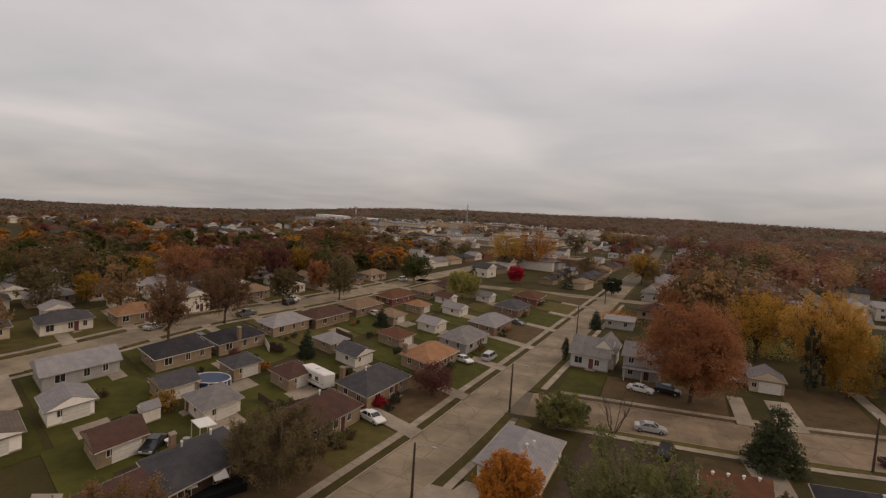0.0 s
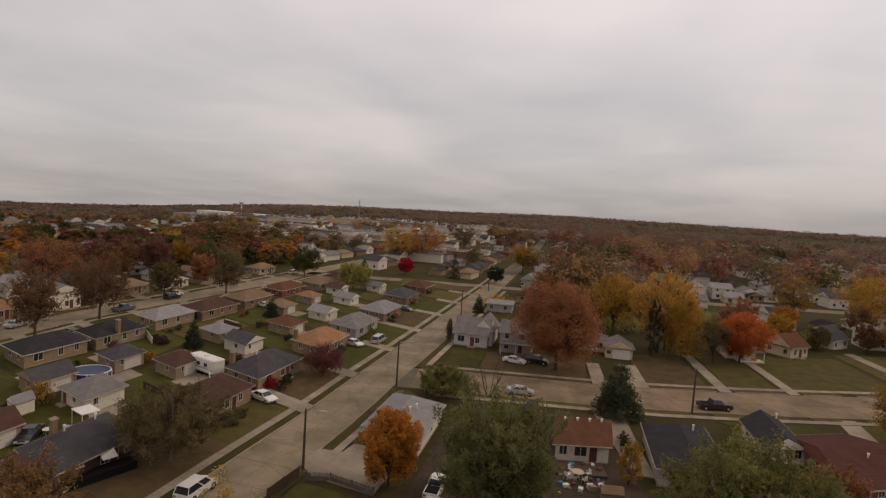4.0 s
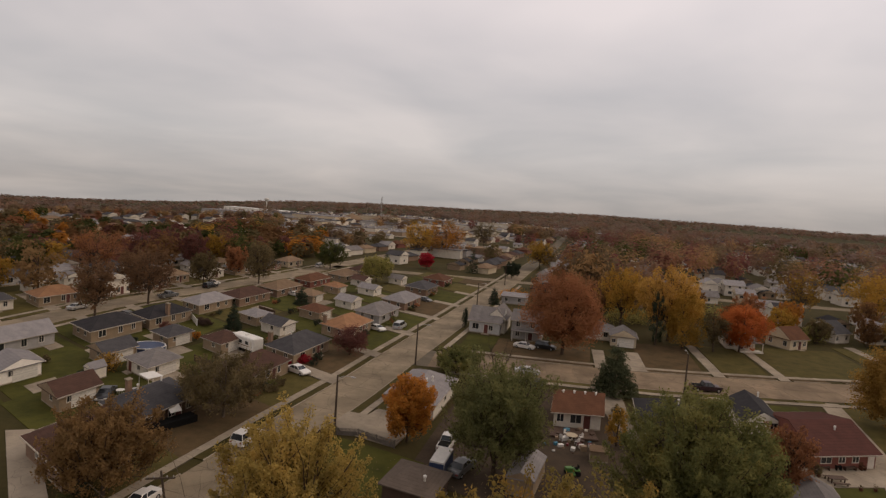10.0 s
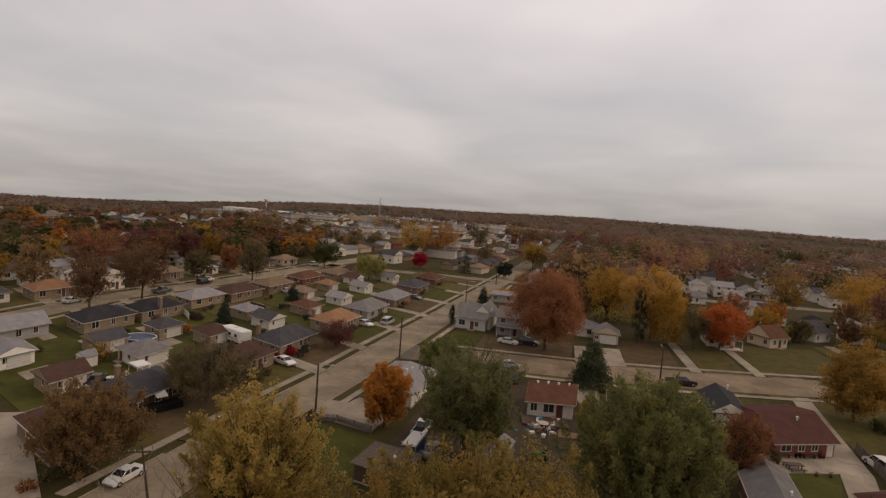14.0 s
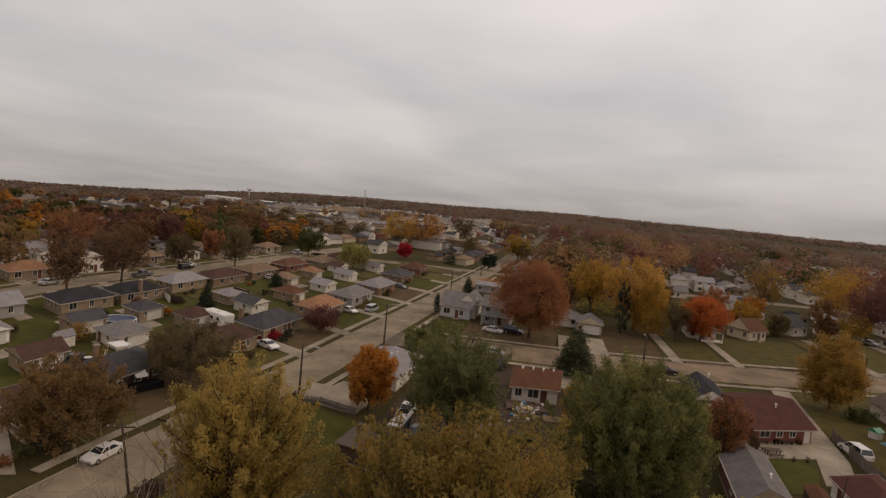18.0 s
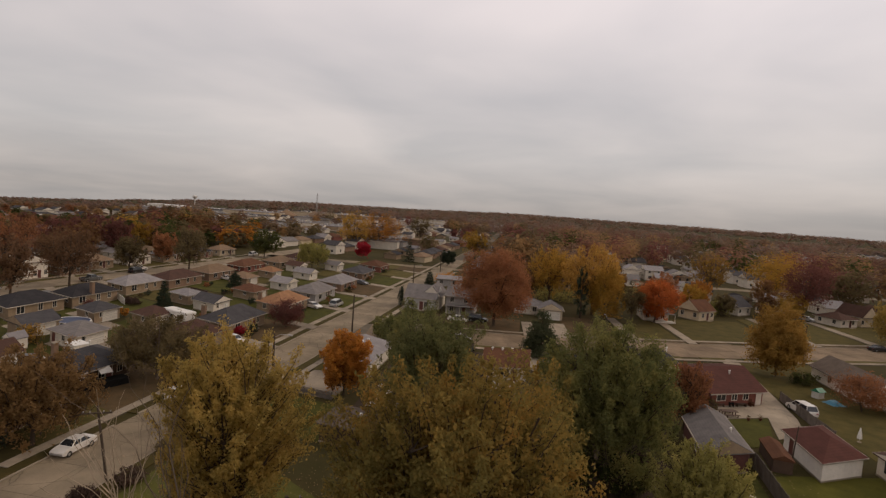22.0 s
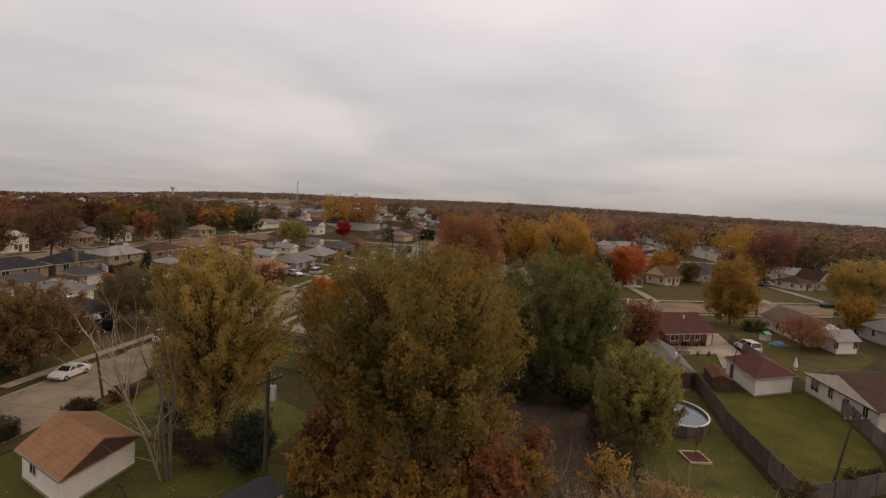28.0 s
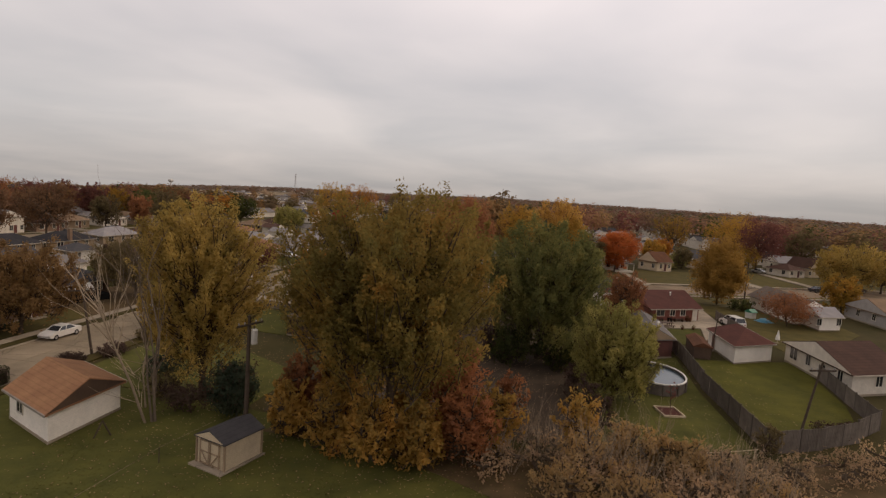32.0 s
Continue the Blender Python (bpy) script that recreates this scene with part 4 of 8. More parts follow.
def pavement(name, pts, off, width, s0, s1, skip=(), tile=1.55, label="pale concrete pavement of square flags"):
    """A pavement of flags, each a piece of its own."""
    ob = tagged(new(name), label, "pavement", kind="structure")
    bm = bmesh.new()
    k = int((s1 - s0) / 6)
    ribbon(bm, [tuple(along(pts, s0 + (s1 - s0) * i / k)[0]) for i in range(k + 1)], off, off + width, -0.03, 0.115)
    part("bed", bm, "road_joint", ob)
    n = int((s1 - s0) / tile)
    rest = bmesh.new()
    for i in range(n):
        a, b = s0 + i * tile, s0 + (i + 1) * tile
        (p, d), (q, e) = along(pts, a + 0.02), along(pts, b - 0.02)
        u, v = Vector((d.y, -d.x)), Vector((e.y, -e.x))
        dz = 0.012 * math.sin(i * 12.9)
        quad = [p + u * (off + 0.02), p + u * (off + width - 0.02), q + v * (off + width - 0.02), q + v * (off + 0.02)]
        if i < 110:
            bm = bmesh.new()
            prism(bm, quad, 0.05, 0.14 + dz)
            part("flag", bm, "concrete", ob)
        else:
            prism(rest, quad, 0.05, 0.14 + dz)
    if n > 110:
        tagged(part("far_flags", rest, "concrete", ob), kind="stuff")
    else:
        rest.free()
    return ob


pavement("pavement_west", MAIN, -6.55, 1.25, s_at(MAIN, 40), s_at(MAIN, 300))
pavement("pavement_east", MAIN, 5.4, 1.2, s_at(MAIN, 114), s_at(MAIN, 224))
pavement("pavement_east_south", MAIN, 5.4, 1.1, s_at(MAIN, 73.4), s_at(MAIN, 98))
pavement("pavement_north", SIDE, -8.75, 1.35, s_at(SIDE, -20, 0), s_at(SIDE, 150, 0))
pavement("pavement_south", SIDE, 7.35, 1.35, s_at(SIDE, -20, 0), s_at(SIDE, 150, 0))


def slab(name, pts, material, label, top=0.06, category="", kind="structure"):
    bm = bmesh.new()
    prism(bm, pts, -0.05, top)
    bmesh.ops.recalc_face_normals(bm, faces=bm.faces)
    ob = tagged(new(name, mesh_of(name, bm)), label, category or name.split("_")[0], kind=kind)
    ob.data.materials.append(M[material])
    return ob


AXW, AYW = -25.0, 84.5  # the run of cross walls and of long walls on the west block
cw, sw = math.cos(radians(AXW)), math.sin(radians(AXW))
cy, sy = math.cos(radians(AYW)), math.sin(radians(AYW))


def kerb_w(y, off):
    p, d = along(MAIN, s_at(MAIN, y))
    return p + Vector((d.y, -d.x)) * off


# drives of the west side run up from the kerb beside each house
for i, (y, L, w) in enumerate(((84.3, 17, 3.4), (101.8, 7, 3.0), (121.3, 9, 3.2), (141.2, 19, 3.0), (163.2, 10, 3.2), (186.0, 9, 3.2), (207.0, 10, 3.2))):
    p, q = kerb_w(y - w / 2, -3.9), kerb_w(y + w / 2, -3.9)
    r = Vector((-cw, -sw)) * L
    slab("drive_west", [p, q, q + r, p + r], "concrete", "concrete drive up from the street", 0.155, "drive")
# front gardens and back gardens, a lot at a time
LOTS = [(44, 53, "lawn_dull", "lawn"), (53, 70, "litter", "lawn"), (70, 83, "lawn_dull", "lawn"), (86.5, 101, "litter", "lawn"), (103.6, 120, "lawn", "lawn"), (123, 140, "lawn", "lawn"), (143, 162, "litter", "lawn"), (165, 185, "lawn", "lawn_dull"), (188, 206, "lawn_dull", "lawn"), (209, 223, "litter", "lawn_dull")]
for y0, y1, front, back in LOTS:
    p, q = kerb_w(y0, -6.55), kerb_w(y1, -6.55)
    r1, r2 = Vector((-cw, -sw)) * 12, Vector((-cw, -sw)) * 33
    slab("lawn_front", [p, q, q + r1, p + r1], front, {"lawn": "short green front lawn", "lawn_dull": "worn olive front lawn", "litter": "front lawn brown with fallen leaves"}[front], 0.10 + 0.002 * (y0 % 3), "lawn")
    slab("lawn_back", [p + r1, q + r1, q + r2, p + r2], back, "green back garden lawn behind the houses", 0.07 + 0.002 * (y0 % 3), "lawn")
for y0, y1, k in ((56, 72, "lawn"), (73, 90, "lawn"), (91, 107, "lawn"), (108, 124, "lawn"), (125, 142, "lawn_dull"), (143, 160, "lawn"), (161, 178, "lawn_dull"), (180, 196, "lawn"), (197, 214, "lawn_dull")):
    p, d = along(BACK, s_at(BACK, y0))
    q, e = along(BACK, s_at(BACK, y1))
    p, q = p + Vector((7.6, 0)), q + Vector((7.6, 0))
    r = Vector((cw, sw)) * 31
    slab("lawn_west_row", [p, q, q + r, p + r], k, "green garden lawn of the second row", 0.045 + 0.002 * (y0 % 4), "lawn")
    p, q = p - Vector((15.4, 0)), q - Vector((15.4, 0))
    slab("lawn_far_row", [p, q, q - r * 0.8, p - r * 0.8], ("lawn", "lawn_dull")[y0 % 2], "lawn beyond the back street", 0.03 + 0.002 * (y0 % 4), "lawn")
# east side
slab("lawn_pool", [(13, 31), (25.2, 31.0), (26.3, 44), (28.6, 57), (20, 52), (14, 44)], "lawn_near", "dull green lawn round the pool", 0.05, "lawn")
slab("lawn_fenced", [(27.6, 33.4), (36, 36), (40.0, 44), (42.6, 54), (43.0, 59), (33, 57), (29.2, 56), (27.0, 44)], "lawn_mown", "mown green lawn inside the fences", 0.055, "lawn")
slab("lawn_foreground", [(-46, -20), (60, -20), (60, 20), (28, 30), (4, 27), (-2, 29.5), (-9, 30), (-13, 31), (-31, 34), (-34, 10)], "lawn_near", "dark green lawn strewn with leaves", 0.04, "lawn")
slab("thicket_floor", [(-11, 27.6), (-2, 26.0), (2, 23.8), (8, 20.0), (12, 18.6), (24, 19.6), (38, 26.4), (32, 31), (18, 29), (4, 28), (-8, 30)], "litter", "brown leaf litter under the bushes", 0.062, "ground")
slab("lawn_hut", [(-30.5, 34), (-13.5, 31.5), (-12, 40), (-29, 52)], "lawn_near", "shaded lawn beside the street", 0.05, "lawn")
slab("yard_shade", [(-12, 31), (14, 29.5), (20.5, 52), (17, 68), (9, 73), (-4, 60), (-10, 48)], "soil", "bare shaded yard with fallen leaves", 0.035, "yard")
slab("yard_litter", [(-17, 58), (-6, 56), (9, 70), (9, 94), (-14, 98), (-16, 80)], "soil", "dark earth yard under the trees", 0.03, "yard")
slab("lawn_corner", [(-29, 55), (-16.5, 52), (-15.5, 62), (-24, 64.4), (-28.4, 65.2)], "lawn", "green lawn behind the picket fence", 0.05, "lawn")
slab("drive_corner", [(-30.0, 68.9), (-27.6, 66.6), (-20, 64.7), (-19.5, 69), (-22.6, 75.6), (-25.8, 75.8), (-26.4, 73.2), (-29.4, 73.2)], "concrete", "broad worn concrete drive", 0.147, "drive")
slab("lawn_corner_north", [(-26.2, 76.0), (-24.0, 75.8), (-22, 96), (-24.2, 98.2)], "lawn_dull", "grass beside the corner house", 0.1, "lawn")
slab("patio", [(29.5, 72.2), (31.9, 73.0), (39.2, 75.5), (36.6, 67.4), (41.0, 69.6), (43.4, 76), (45.2, 86), (49.6, 109.6), (46.2, 108.8), (42.4, 88), (41.4, 82.6), (30.5, 78)], "concrete", "pale concrete drive and patio", 0.08, "drive")
slab("lawn_brick", [(30.2, 63.2), (35.0, 65.0), (39.0, 75.2), (31.8, 72.8), (29.4, 71.4)], "lawn", "small green lawn by the patio", 0.06, "lawn")
slab("lawn_brick_front", [(30.5, 97.6), (41.0, 100.4), (40.5, 104), (25, 101)], "lawn", "short front lawn of the brick house", 0.09, "lawn")
slab("lawn_side", [(45.6, 60), (66, 80), (70, 112.8), (45.8, 106.4)], "lawn_dull", "leaf-strewn lawn with toys", 0.05, "lawn")
slab("yard_red", [(0, 96.8), (11, 98.2), (11, 91), (0, 90)], "litter", "front yard with leaves", 0.09, "yard")
slab("drive_red", [(8.6, 78), (11.2, 78), (10.6, 101.8), (5.6, 101.2)], "concrete", "narrow concrete drive", 0.10, "drive")
for x0, x1, d, k, lb in ((-20.5, -13.6, 15, "lawn", "green corner lawn"), (-13.2, 7.8, 14, "litter", "yard brown with leaves"), (19.2, 31.6, 22, "litter", "lawn buried in brown leaves"), (35.6, 45.6, 24, "lawn_dull", "green lawn with leaves"), (49, 72, 26, "lawn_dull", "green sloping lawn"), (74, 96, 30, "lawn_dull", "wide green lawn"), (100, 150, 30, "lawn_dull", "wide green lawn")):
    p, d1 = along(SIDE, s_at(SIDE, x0, 0))
    q, d2 = along(SIDE, s_at(SIDE, x1, 0))
    p, q = p + Vector((-d1.y, d1.x)) * 8.75, q + Vector((-d2.y, d2.x)) * 8.75
    slab("lawn_north", [p, q, q + Vector((0.8, d)), p + Vector((0.4, d))], k, lb, 0.09 + 0.003 * (abs(x0) % 3), "lawn")
for x, L, w in ((9.5, 12, 2.6), (17.0, 12.5, 4.2), (33.5, 24, 2.4), (47.0, 20, 2.3), (79.0, 32, 3), (98, 30, 3)):
    p, d1 = along(SIDE, s_at(SIDE, x, 0))
    n = Vector((-d1.y, d1.x))
    a, b = p + n * 5.6 - d1 * w / 2, p + n * 5.6 + d1 * w / 2
    slab("drive_north", [a, b, b + Vector((0.2, L + 3)), a + Vector((0.2, L + 3))], "concrete", "straight concrete drive to the street", 0.15, "drive")

# ---- houses of the west block, front row ----
G = "houses along the main street"
F1 = [("e", -3.4, 0.9, 1.5, 1.25), ("e", 0.6, 0.9, 0.9, 1.25), ("e", 3.6, 1.0, 0.8, 1.1), ("s", -1.6, 1.1, 0.9, 1.0), ("s", 1.8, 1.1, 0.9, 1.0), ("n", 0, 1.1, 0.9, 1.0), ("w", 2, 1.1, 0.9, 1.0)]


def westhouse(name, x, y, W, D, wall, roof, label, kind="hip", **kw):
    kw.setdefault("group", G)
    return skew(house(name, x, y, W, D, wall, roof, kind, rot=AXW, label=label, **kw), AYW - AXW)


westhouse("house", -51.6, 51.0, 10.2, 9.4, "brickbrown", "brown", "tan brick house under a brown hip roof by the street", wins=F1, doors=[("e", 2.0)])
h1 = westhouse("house", -52.8, 62.6, 8.2, 10.6, "darkwood", "slate", "low dark house with slate roof and white porch awnings", wins=F1, doors=[("e", 1.8)], vents=[(-1.5, -1.5, 3.9), (-1.2, 2.2, 4.0)], chimney=(-3.2, -2.0, 0.8, 4.6))
westhouse("house", -49.2, 80.6, 7.6, 12.6, "beige", "brown", "tan brick ranch house under a brown hip roof", wins=F1, doors=[("e", 2.2)], rise=1.9, vents=[(-1, 1, 4.3)])
westhouse("house", -48.9, 96.6, 8.0, 12.6, "beige", "slate", "tan brick ranch house with dark roof and side chimney", wins=F1, doors=[("e", 2.2)], rise=1.9, chimney=(-3.7, -5.4, 1.0, 4.6), vents=[(-0.6, -2, 4.4)])
westhouse("house", -47.2, 117.0, 8.2, 12.0, "beige", "orange", "tan brick ranch house under an orange-brown roof", wins=F1, doors=[("e", 2.0)], rise=1.9, chimney=(-3.4, -5.6, 0.9, 4.3))
westhouse("house", -46.0, 135.2, 8.2, 12.8, "greywall", "grey", "grey brick ranch house under a grey hip roof", wins=F1, doors=[("e", 2.0)], rise=1.8)
westhouse("house", -45.2, 155.4, 8.4, 13.4, "brickbrown", "silver", "brown brick ranch house under a pale grey roof", wins=F1, doors=[("e", 2.0)], rise=1.7)
westhouse("house", -45.8, 182.0, 9.0, 12.6, "brickbrown", "slate", "brick ranch house under a dark grey roof", wins=F1, doors=[("e", 2.0)])
westhouse("house", -45.2, 205.5, 9.6, 11.4, "brickred", "rust", "red brick ranch house under a rust roof", wins=F1, doors=[("e", 2.0)])
# white awnings over the porch windows of the slate-roofed house
for u in (-2.6, 0.6):
    bm = bmesh.new()
    v = [bm.verts.new(p) for p in ((4.15, u - 0.75, 2.35), (5.15, u - 0.75, 1.75), (5.15, u + 0.75, 1.75), (4.15, u + 0.75, 2.35))]
    w = [bm.verts.new(p.co + Vector((0, 0, 0.06))) for p in v]
    bm.faces.new(v[::-1]), bm.faces.new(w)
    for i in range(4):
        bm.faces.new((v[i], v[(i + 1) % 4], w[(i + 1) % 4], w[i]))
    a = part("awning", bm, "plastic", h1, "white metal awning")
part("porch_wall", boxed(4.2, -4.6, 0.0, 6.0, 3.0, 0.95, bevel=0.03), "tyre", h1, "black low porch wall")

# garages behind them
GG = "garages behind the houses"


def westgarage(x, y, W, D, wall, roof, label, kind="hip", **kw):
    kw.setdefault("eave", 2.25)
    kw.setdefault("rise", 1.25)
    kw.setdefault("wins", [("s", 0.5, 1.1, 0.8, 0.8), ("e", -1.4, 1.1, 0.8, 0.8)])
    kw.setdefault("gdoors", [("e", 0.6, 3.6)])
    return skew(house("garage", x, y, W, D, wall, roof, kind, rot=AXW, label=label, group=GG, category="garage", **kw), AYW - AXW)


westgarage(-66.0, 63.0, 6.2, 5.8, "beige", "brown", "small tan garage with a brown gable roof", "gy")
westgarage(-65.2, 77.8, 7.2, 6.4, "white", "grey", "white-sided garage under a weathered grey hip roof", doors=[("s", -2.4)])
westgarage(-75.4, 80.4, 6.2, 6.0, "beige", "slate", "tan garage with a dark gable roof", "gy")
westgarage(-63.2, 93.9, 6.2, 6.2, "beige", "brown", "tan brick garage under a brown hip roof")
westgarage(-73.9, 93.4, 6.0, 6.0, "beige", "slate", "tan garage under a dark slate roof")
westgarage(-60.6, 110.4, 6.6, 6.0, "white", "slate", "white garage with a dark gable roof", "gx")
westgarage(-60.0, 128.2, 7.4, 6.6, "beige", "rust", "tan garage under a rust hip roof")
westgarage(-57.9, 145.0, 6.4, 6.4, "white", "silver", "white garage under a pale grey roof", "gx")
westgarage(-59.8, 168.2, 7.0, 6.0, "white", "silver", "white garage with a grey gable roof", "gx")
westgarage(-70.4, 165.0, 6.6, 6.0, "beige", "orange", "tan garage under an orange-brown roof")
westgarage(-71.0, 147.8, 7.4, 6.4, "beige", "tan", "tan garage under a tan hip roof")
westgarage(-68.6, 184.0, 6.4, 6.4, "white", "brown", "white garage with a brown gable roof", "gx")
westgarage(-58.5, 196.0, 6.0, 6.0, "white", "grey", "white garage under a grey roof", "gx")
westgarage(-69.5, 116.0, 6.6, 5.6, "beige", "silver", "low tan garage under a pale roof", rise=0.9)
westgarage(-81.0, 67.6, 6.4, 6.0, "whitewash", "silver", "white garage with a pale grey roof", "gx")
for x, y, w, d, mt in ((-58.6, 90.6, 4.2, 6.0, "concrete"), (-57.8, 107.6, 4.6, 5.0, "concrete"), (-69.0, 88.4, 4.4, 4.8, "concrete"), (-80.6, 84.6, 4.2, 7.0, "concrete"), (-79.4, 96.8, 4.0, 6.4, "concrete"), (-55.4, 126.6, 4.4, 4.6, "concrete"), (-53.4, 143.6, 4.6, 4.8, "concrete"), (-65.6, 146.4, 4.0, 5.6, "concrete"), (-54.6, 166.4, 4.4, 4.8, "concrete"), (-76.0, 130.0, 5.6, 4.0, "concrete"), (-60.4, 75.4, 4.0, 5.4, "concrete"), (-59.2, 60.4, 4.0, 4.6, "soil"), (-73.6, 66.0, 4.2, 4.6, "concrete"), (-69.4, 103.0, 3.6, 3.6, "soil"), (-64.6, 120.4, 4.6, 3.8, "soil"), (-65.0, 176.0, 4.0, 5.0, "concrete"), (-54.4, 192.0, 4.0, 4.6, "concrete")):
    p = Vector((x, y))
    u, v = Vector((cw, sw)) * w / 2, Vector((cy, sy)) * d / 2
    slab("patio", [p - u - v, p + u - v, p + u + v, p - u + v], mt, "pale concrete patio behind a house" if mt == "concrete" else "bare earth bed in a back garden", 0.092, "patio")
# second row, facing the back street
G2 = "houses along the back street"
for x, y, W, D, wall, roof, kind, lb in ((-94.4, 78.6, 8.2, 12, "greywall", "silver", "gy", "pale grey-sided house under a pale grey roof"), (-88.6, 93.4, 8.6, 11.5, "beige", "dark", "hip", "tan brick house under a near-black roof"), (-86.6, 106.2, 7.8, 11.6, "beige", "dark", "hip", "tan brick house with dark roof and broad chimney"), (-87.2, 123.4, 7.6, 12.0, "beige", "silver", "hip", "tan brick house under a pale grey roof"), (-84.6, 136.6, 8.4, 13.4, "brickbrown", "brown", "hip", "brown brick house under a dark brown roof"), (-83.4, 153.6, 8.6, 13.0, "brickbrown", "tan", "hip", "brick house under a tan roof"), (-82.4, 174.0, 8.0, 13.4, "brickred", "rust", "hip", "red brick house under a rust roof"), (-78.4, 192.0, 8.6, 12.0, "beige", "tan", "hip", "tan brick house under a tan roof"), (-77.4, 209.0, 8.6, 12.0, "beige", "brown", "hip", "tan house under a brown roof"), (-93.4, 58.5, 8.4, 12.0, "brickbrown", "grey", "hip", "brick house under a grey roof")):
    westhouse("house", x, y, W, D, wall, roof, lb, kind, group=G2, wins=F1, doors=[("w", 1.5)], chimney=(3.9, -1.0, 1.1, 4.9) if roof == "dark" and y > 100 else None)

slab("drive_west_long", [(-64.4, 52.6), (-46.4, 38.2), (-43.3, 39.5), (-61.8, 54.0)], "concrete", "long pale concrete drive beside a brown-roofed house", 0.118, "drive")
# beyond the back street
G3 = "houses beyond the back street"
FARROW = ((-121.0, 111.4, 8.2, 10.6, "beige", "orange", "hip", 2.5, "tan brick house under an orange-brown roof beyond the street"), (-119.0, 126.4, 7.0, 8.6, "white", "grey", "gx", 4.4, "white two-storey house under a grey roof"), (-124.6, 97.0, 8.4, 10.6, "white", "slate", "hip", 2.5, "white house under a dark grey roof beyond the street"), (-129.0, 83.0, 8.4, 10.6, "cream", "slate", "hip", 2.5, "cream house under a dark grey roof beyond the street"), (-132.0, 67.4, 8.4, 10.6, "white", "dark", "gx", 2.5, "white house under a near-black roof"), (-120.6, 151.4, 8.2, 11.0, "beige", "tan", "hip", 2.5, "tan brick house under a tan roof beyond the street"), (-117.6, 138.8, 8.0, 10.0, "brickbrown", "brown", "hip", 2.5, "brown brick house under a brown roof beyond the street"), (-118.4, 167.0, 8.0, 10.6, "white", "slate", "gx", 2.5, "white house under a slate roof beyond the street"), (-116.0, 182.4, 8.2, 11.0, "beige", "grey", "hip", 2.5, "tan brick house under a grey roof beyond the street"), (-113.8, 198.6, 8.2, 11.0, "brickbrown", "dark", "hip", 2.5, "brown brick house under a near-black roof"), (-112.0, 214.0, 8.2, 11.0, "cream", "tan", "hip", 2.5, "cream house under a tan roof beyond the street"))
for x, y, W, D, wall, roof, kind, ev, lb in FARROW:
    westhouse("house", x, y, W, D, wall, roof, lb, kind, group=G3, wins=F1, doors=[("e", 1.8)], eave=ev)
FARGAR = ((-137.0, 103.6, "white", "silver"), (-135.6, 119.4, "white", "slate"), (-142.0, 92.4, "beige", "brown"), (-139.0, 133.0, "white", "grey"), (-136.0, 147.0, "beige", "slate"), (-134.0, 161.0, "white", "silver"), (-131.6, 176.4, "white", "grey"), (-129.0, 192.0, "beige", "tan"), (-146.0, 77.4, "white", "silver"))
for x, y, wall, roof in FARGAR:
    westgarage(x, y, 6.2, 6.0, wall, roof, {"white": "white", "beige": "tan"}[wall] + " garage in the gardens beyond the back street", "gx")
FARBACK = ((-152.0, 112.0, "beige", "grey"), (-149.6, 126.4, "greywall", "slate"), (-150.6, 140.4, "white", "silver"), (-155.0, 98.0, "white", "slate"), (-149.0, 171.0, "beige", "tan"), (-145.4, 187.0, "white", "grey"), (-148.0, 155.6, "white", "slate"))
for x, y, wall, roof in FARBACK:
    westhouse("house", x, y, 8.4, 11.4, wall, roof, {"white": "white", "beige": "tan brick", "greywall": "grey"}[wall] + " house facing the second street off", group=G3, wins=F1, doors=[("w", 1.5)])
for y in (89.6, 104.2, 118.6, 132.4, 145.4, 159.4, 174.6, 190.6, 206.4):
    p, d1 = along(BACK, s_at(BACK, y))
    a, b = p + Vector((-4.5, -1.5)), p + Vector((-4.5, 1.5))
    r = Vector((-cw, -sw)) * 24
    slab("drive_back", [a, b, b + r, a + r], "concrete", "long concrete drive beyond the back street", 0.135, "drive")
for y in (72.0, 88.0, 101.4, 116.2, 130.6, 146.8, 164.0, 184.0, 202.0):
    p, d1 = along(BACK, s_at(BACK, y))
    a, b = p + Vector((4.5, -1.4)), p + Vector((4.5, 1.4))
    r = Vector((cw, sw)) * 17
    slab("drive_back_east", [a, b, b + r, a + r], "concrete", "concrete drive up from the back street", 0.135, "drive")
pavement("pavement_back_west", BACK, -7.6, 1.3, s_at(BACK, 40), s_at(BACK, 230))
pavement("pavement_back_east", BACK, 6.3, 1.3, s_at(BACK, 40), s_at(BACK, 230))
westgarage(-78.6, 56.0, 7.0, 7.4, "whitewash", "dun", "white garage under a grey-brown roof by a back lawn", "gx")

# ---- houses on the east side ----
def easthouse(name, x, y, W, D, wall, roof, label, kind="hip", ax=4.0, ay=86.0, **kw):
    kw.setdefault("group", "houses on the side street")
    return skew(house(name, x, y, W, D, wall, roof, kind, rot=ax, label=label, **kw), ay - ax)


FS = [("s", -2.4, 1.0, 0.9, 1.1), ("s", 1.8, 1.0, 0.9, 1.1), ("w", -2.0, 1.0, 0.9, 1.1), ("w", 2.2, 1.0, 0.9, 1.1), ("e", 0.0, 1.0, 0.9, 1.1), ("n", -1.0, 1.0, 0.9, 1.1)]
easthouse("house", -20.6, 81.8, 7.6, 12.4, "white", "silver", "white corner house under a pale grey hip roof", ax=-14, wins=FS, doors=[("w", 1.0)], rise=1.8, vents=[(1.6, -0.4, 4.0), (1.0, -1.6, 3.9)])
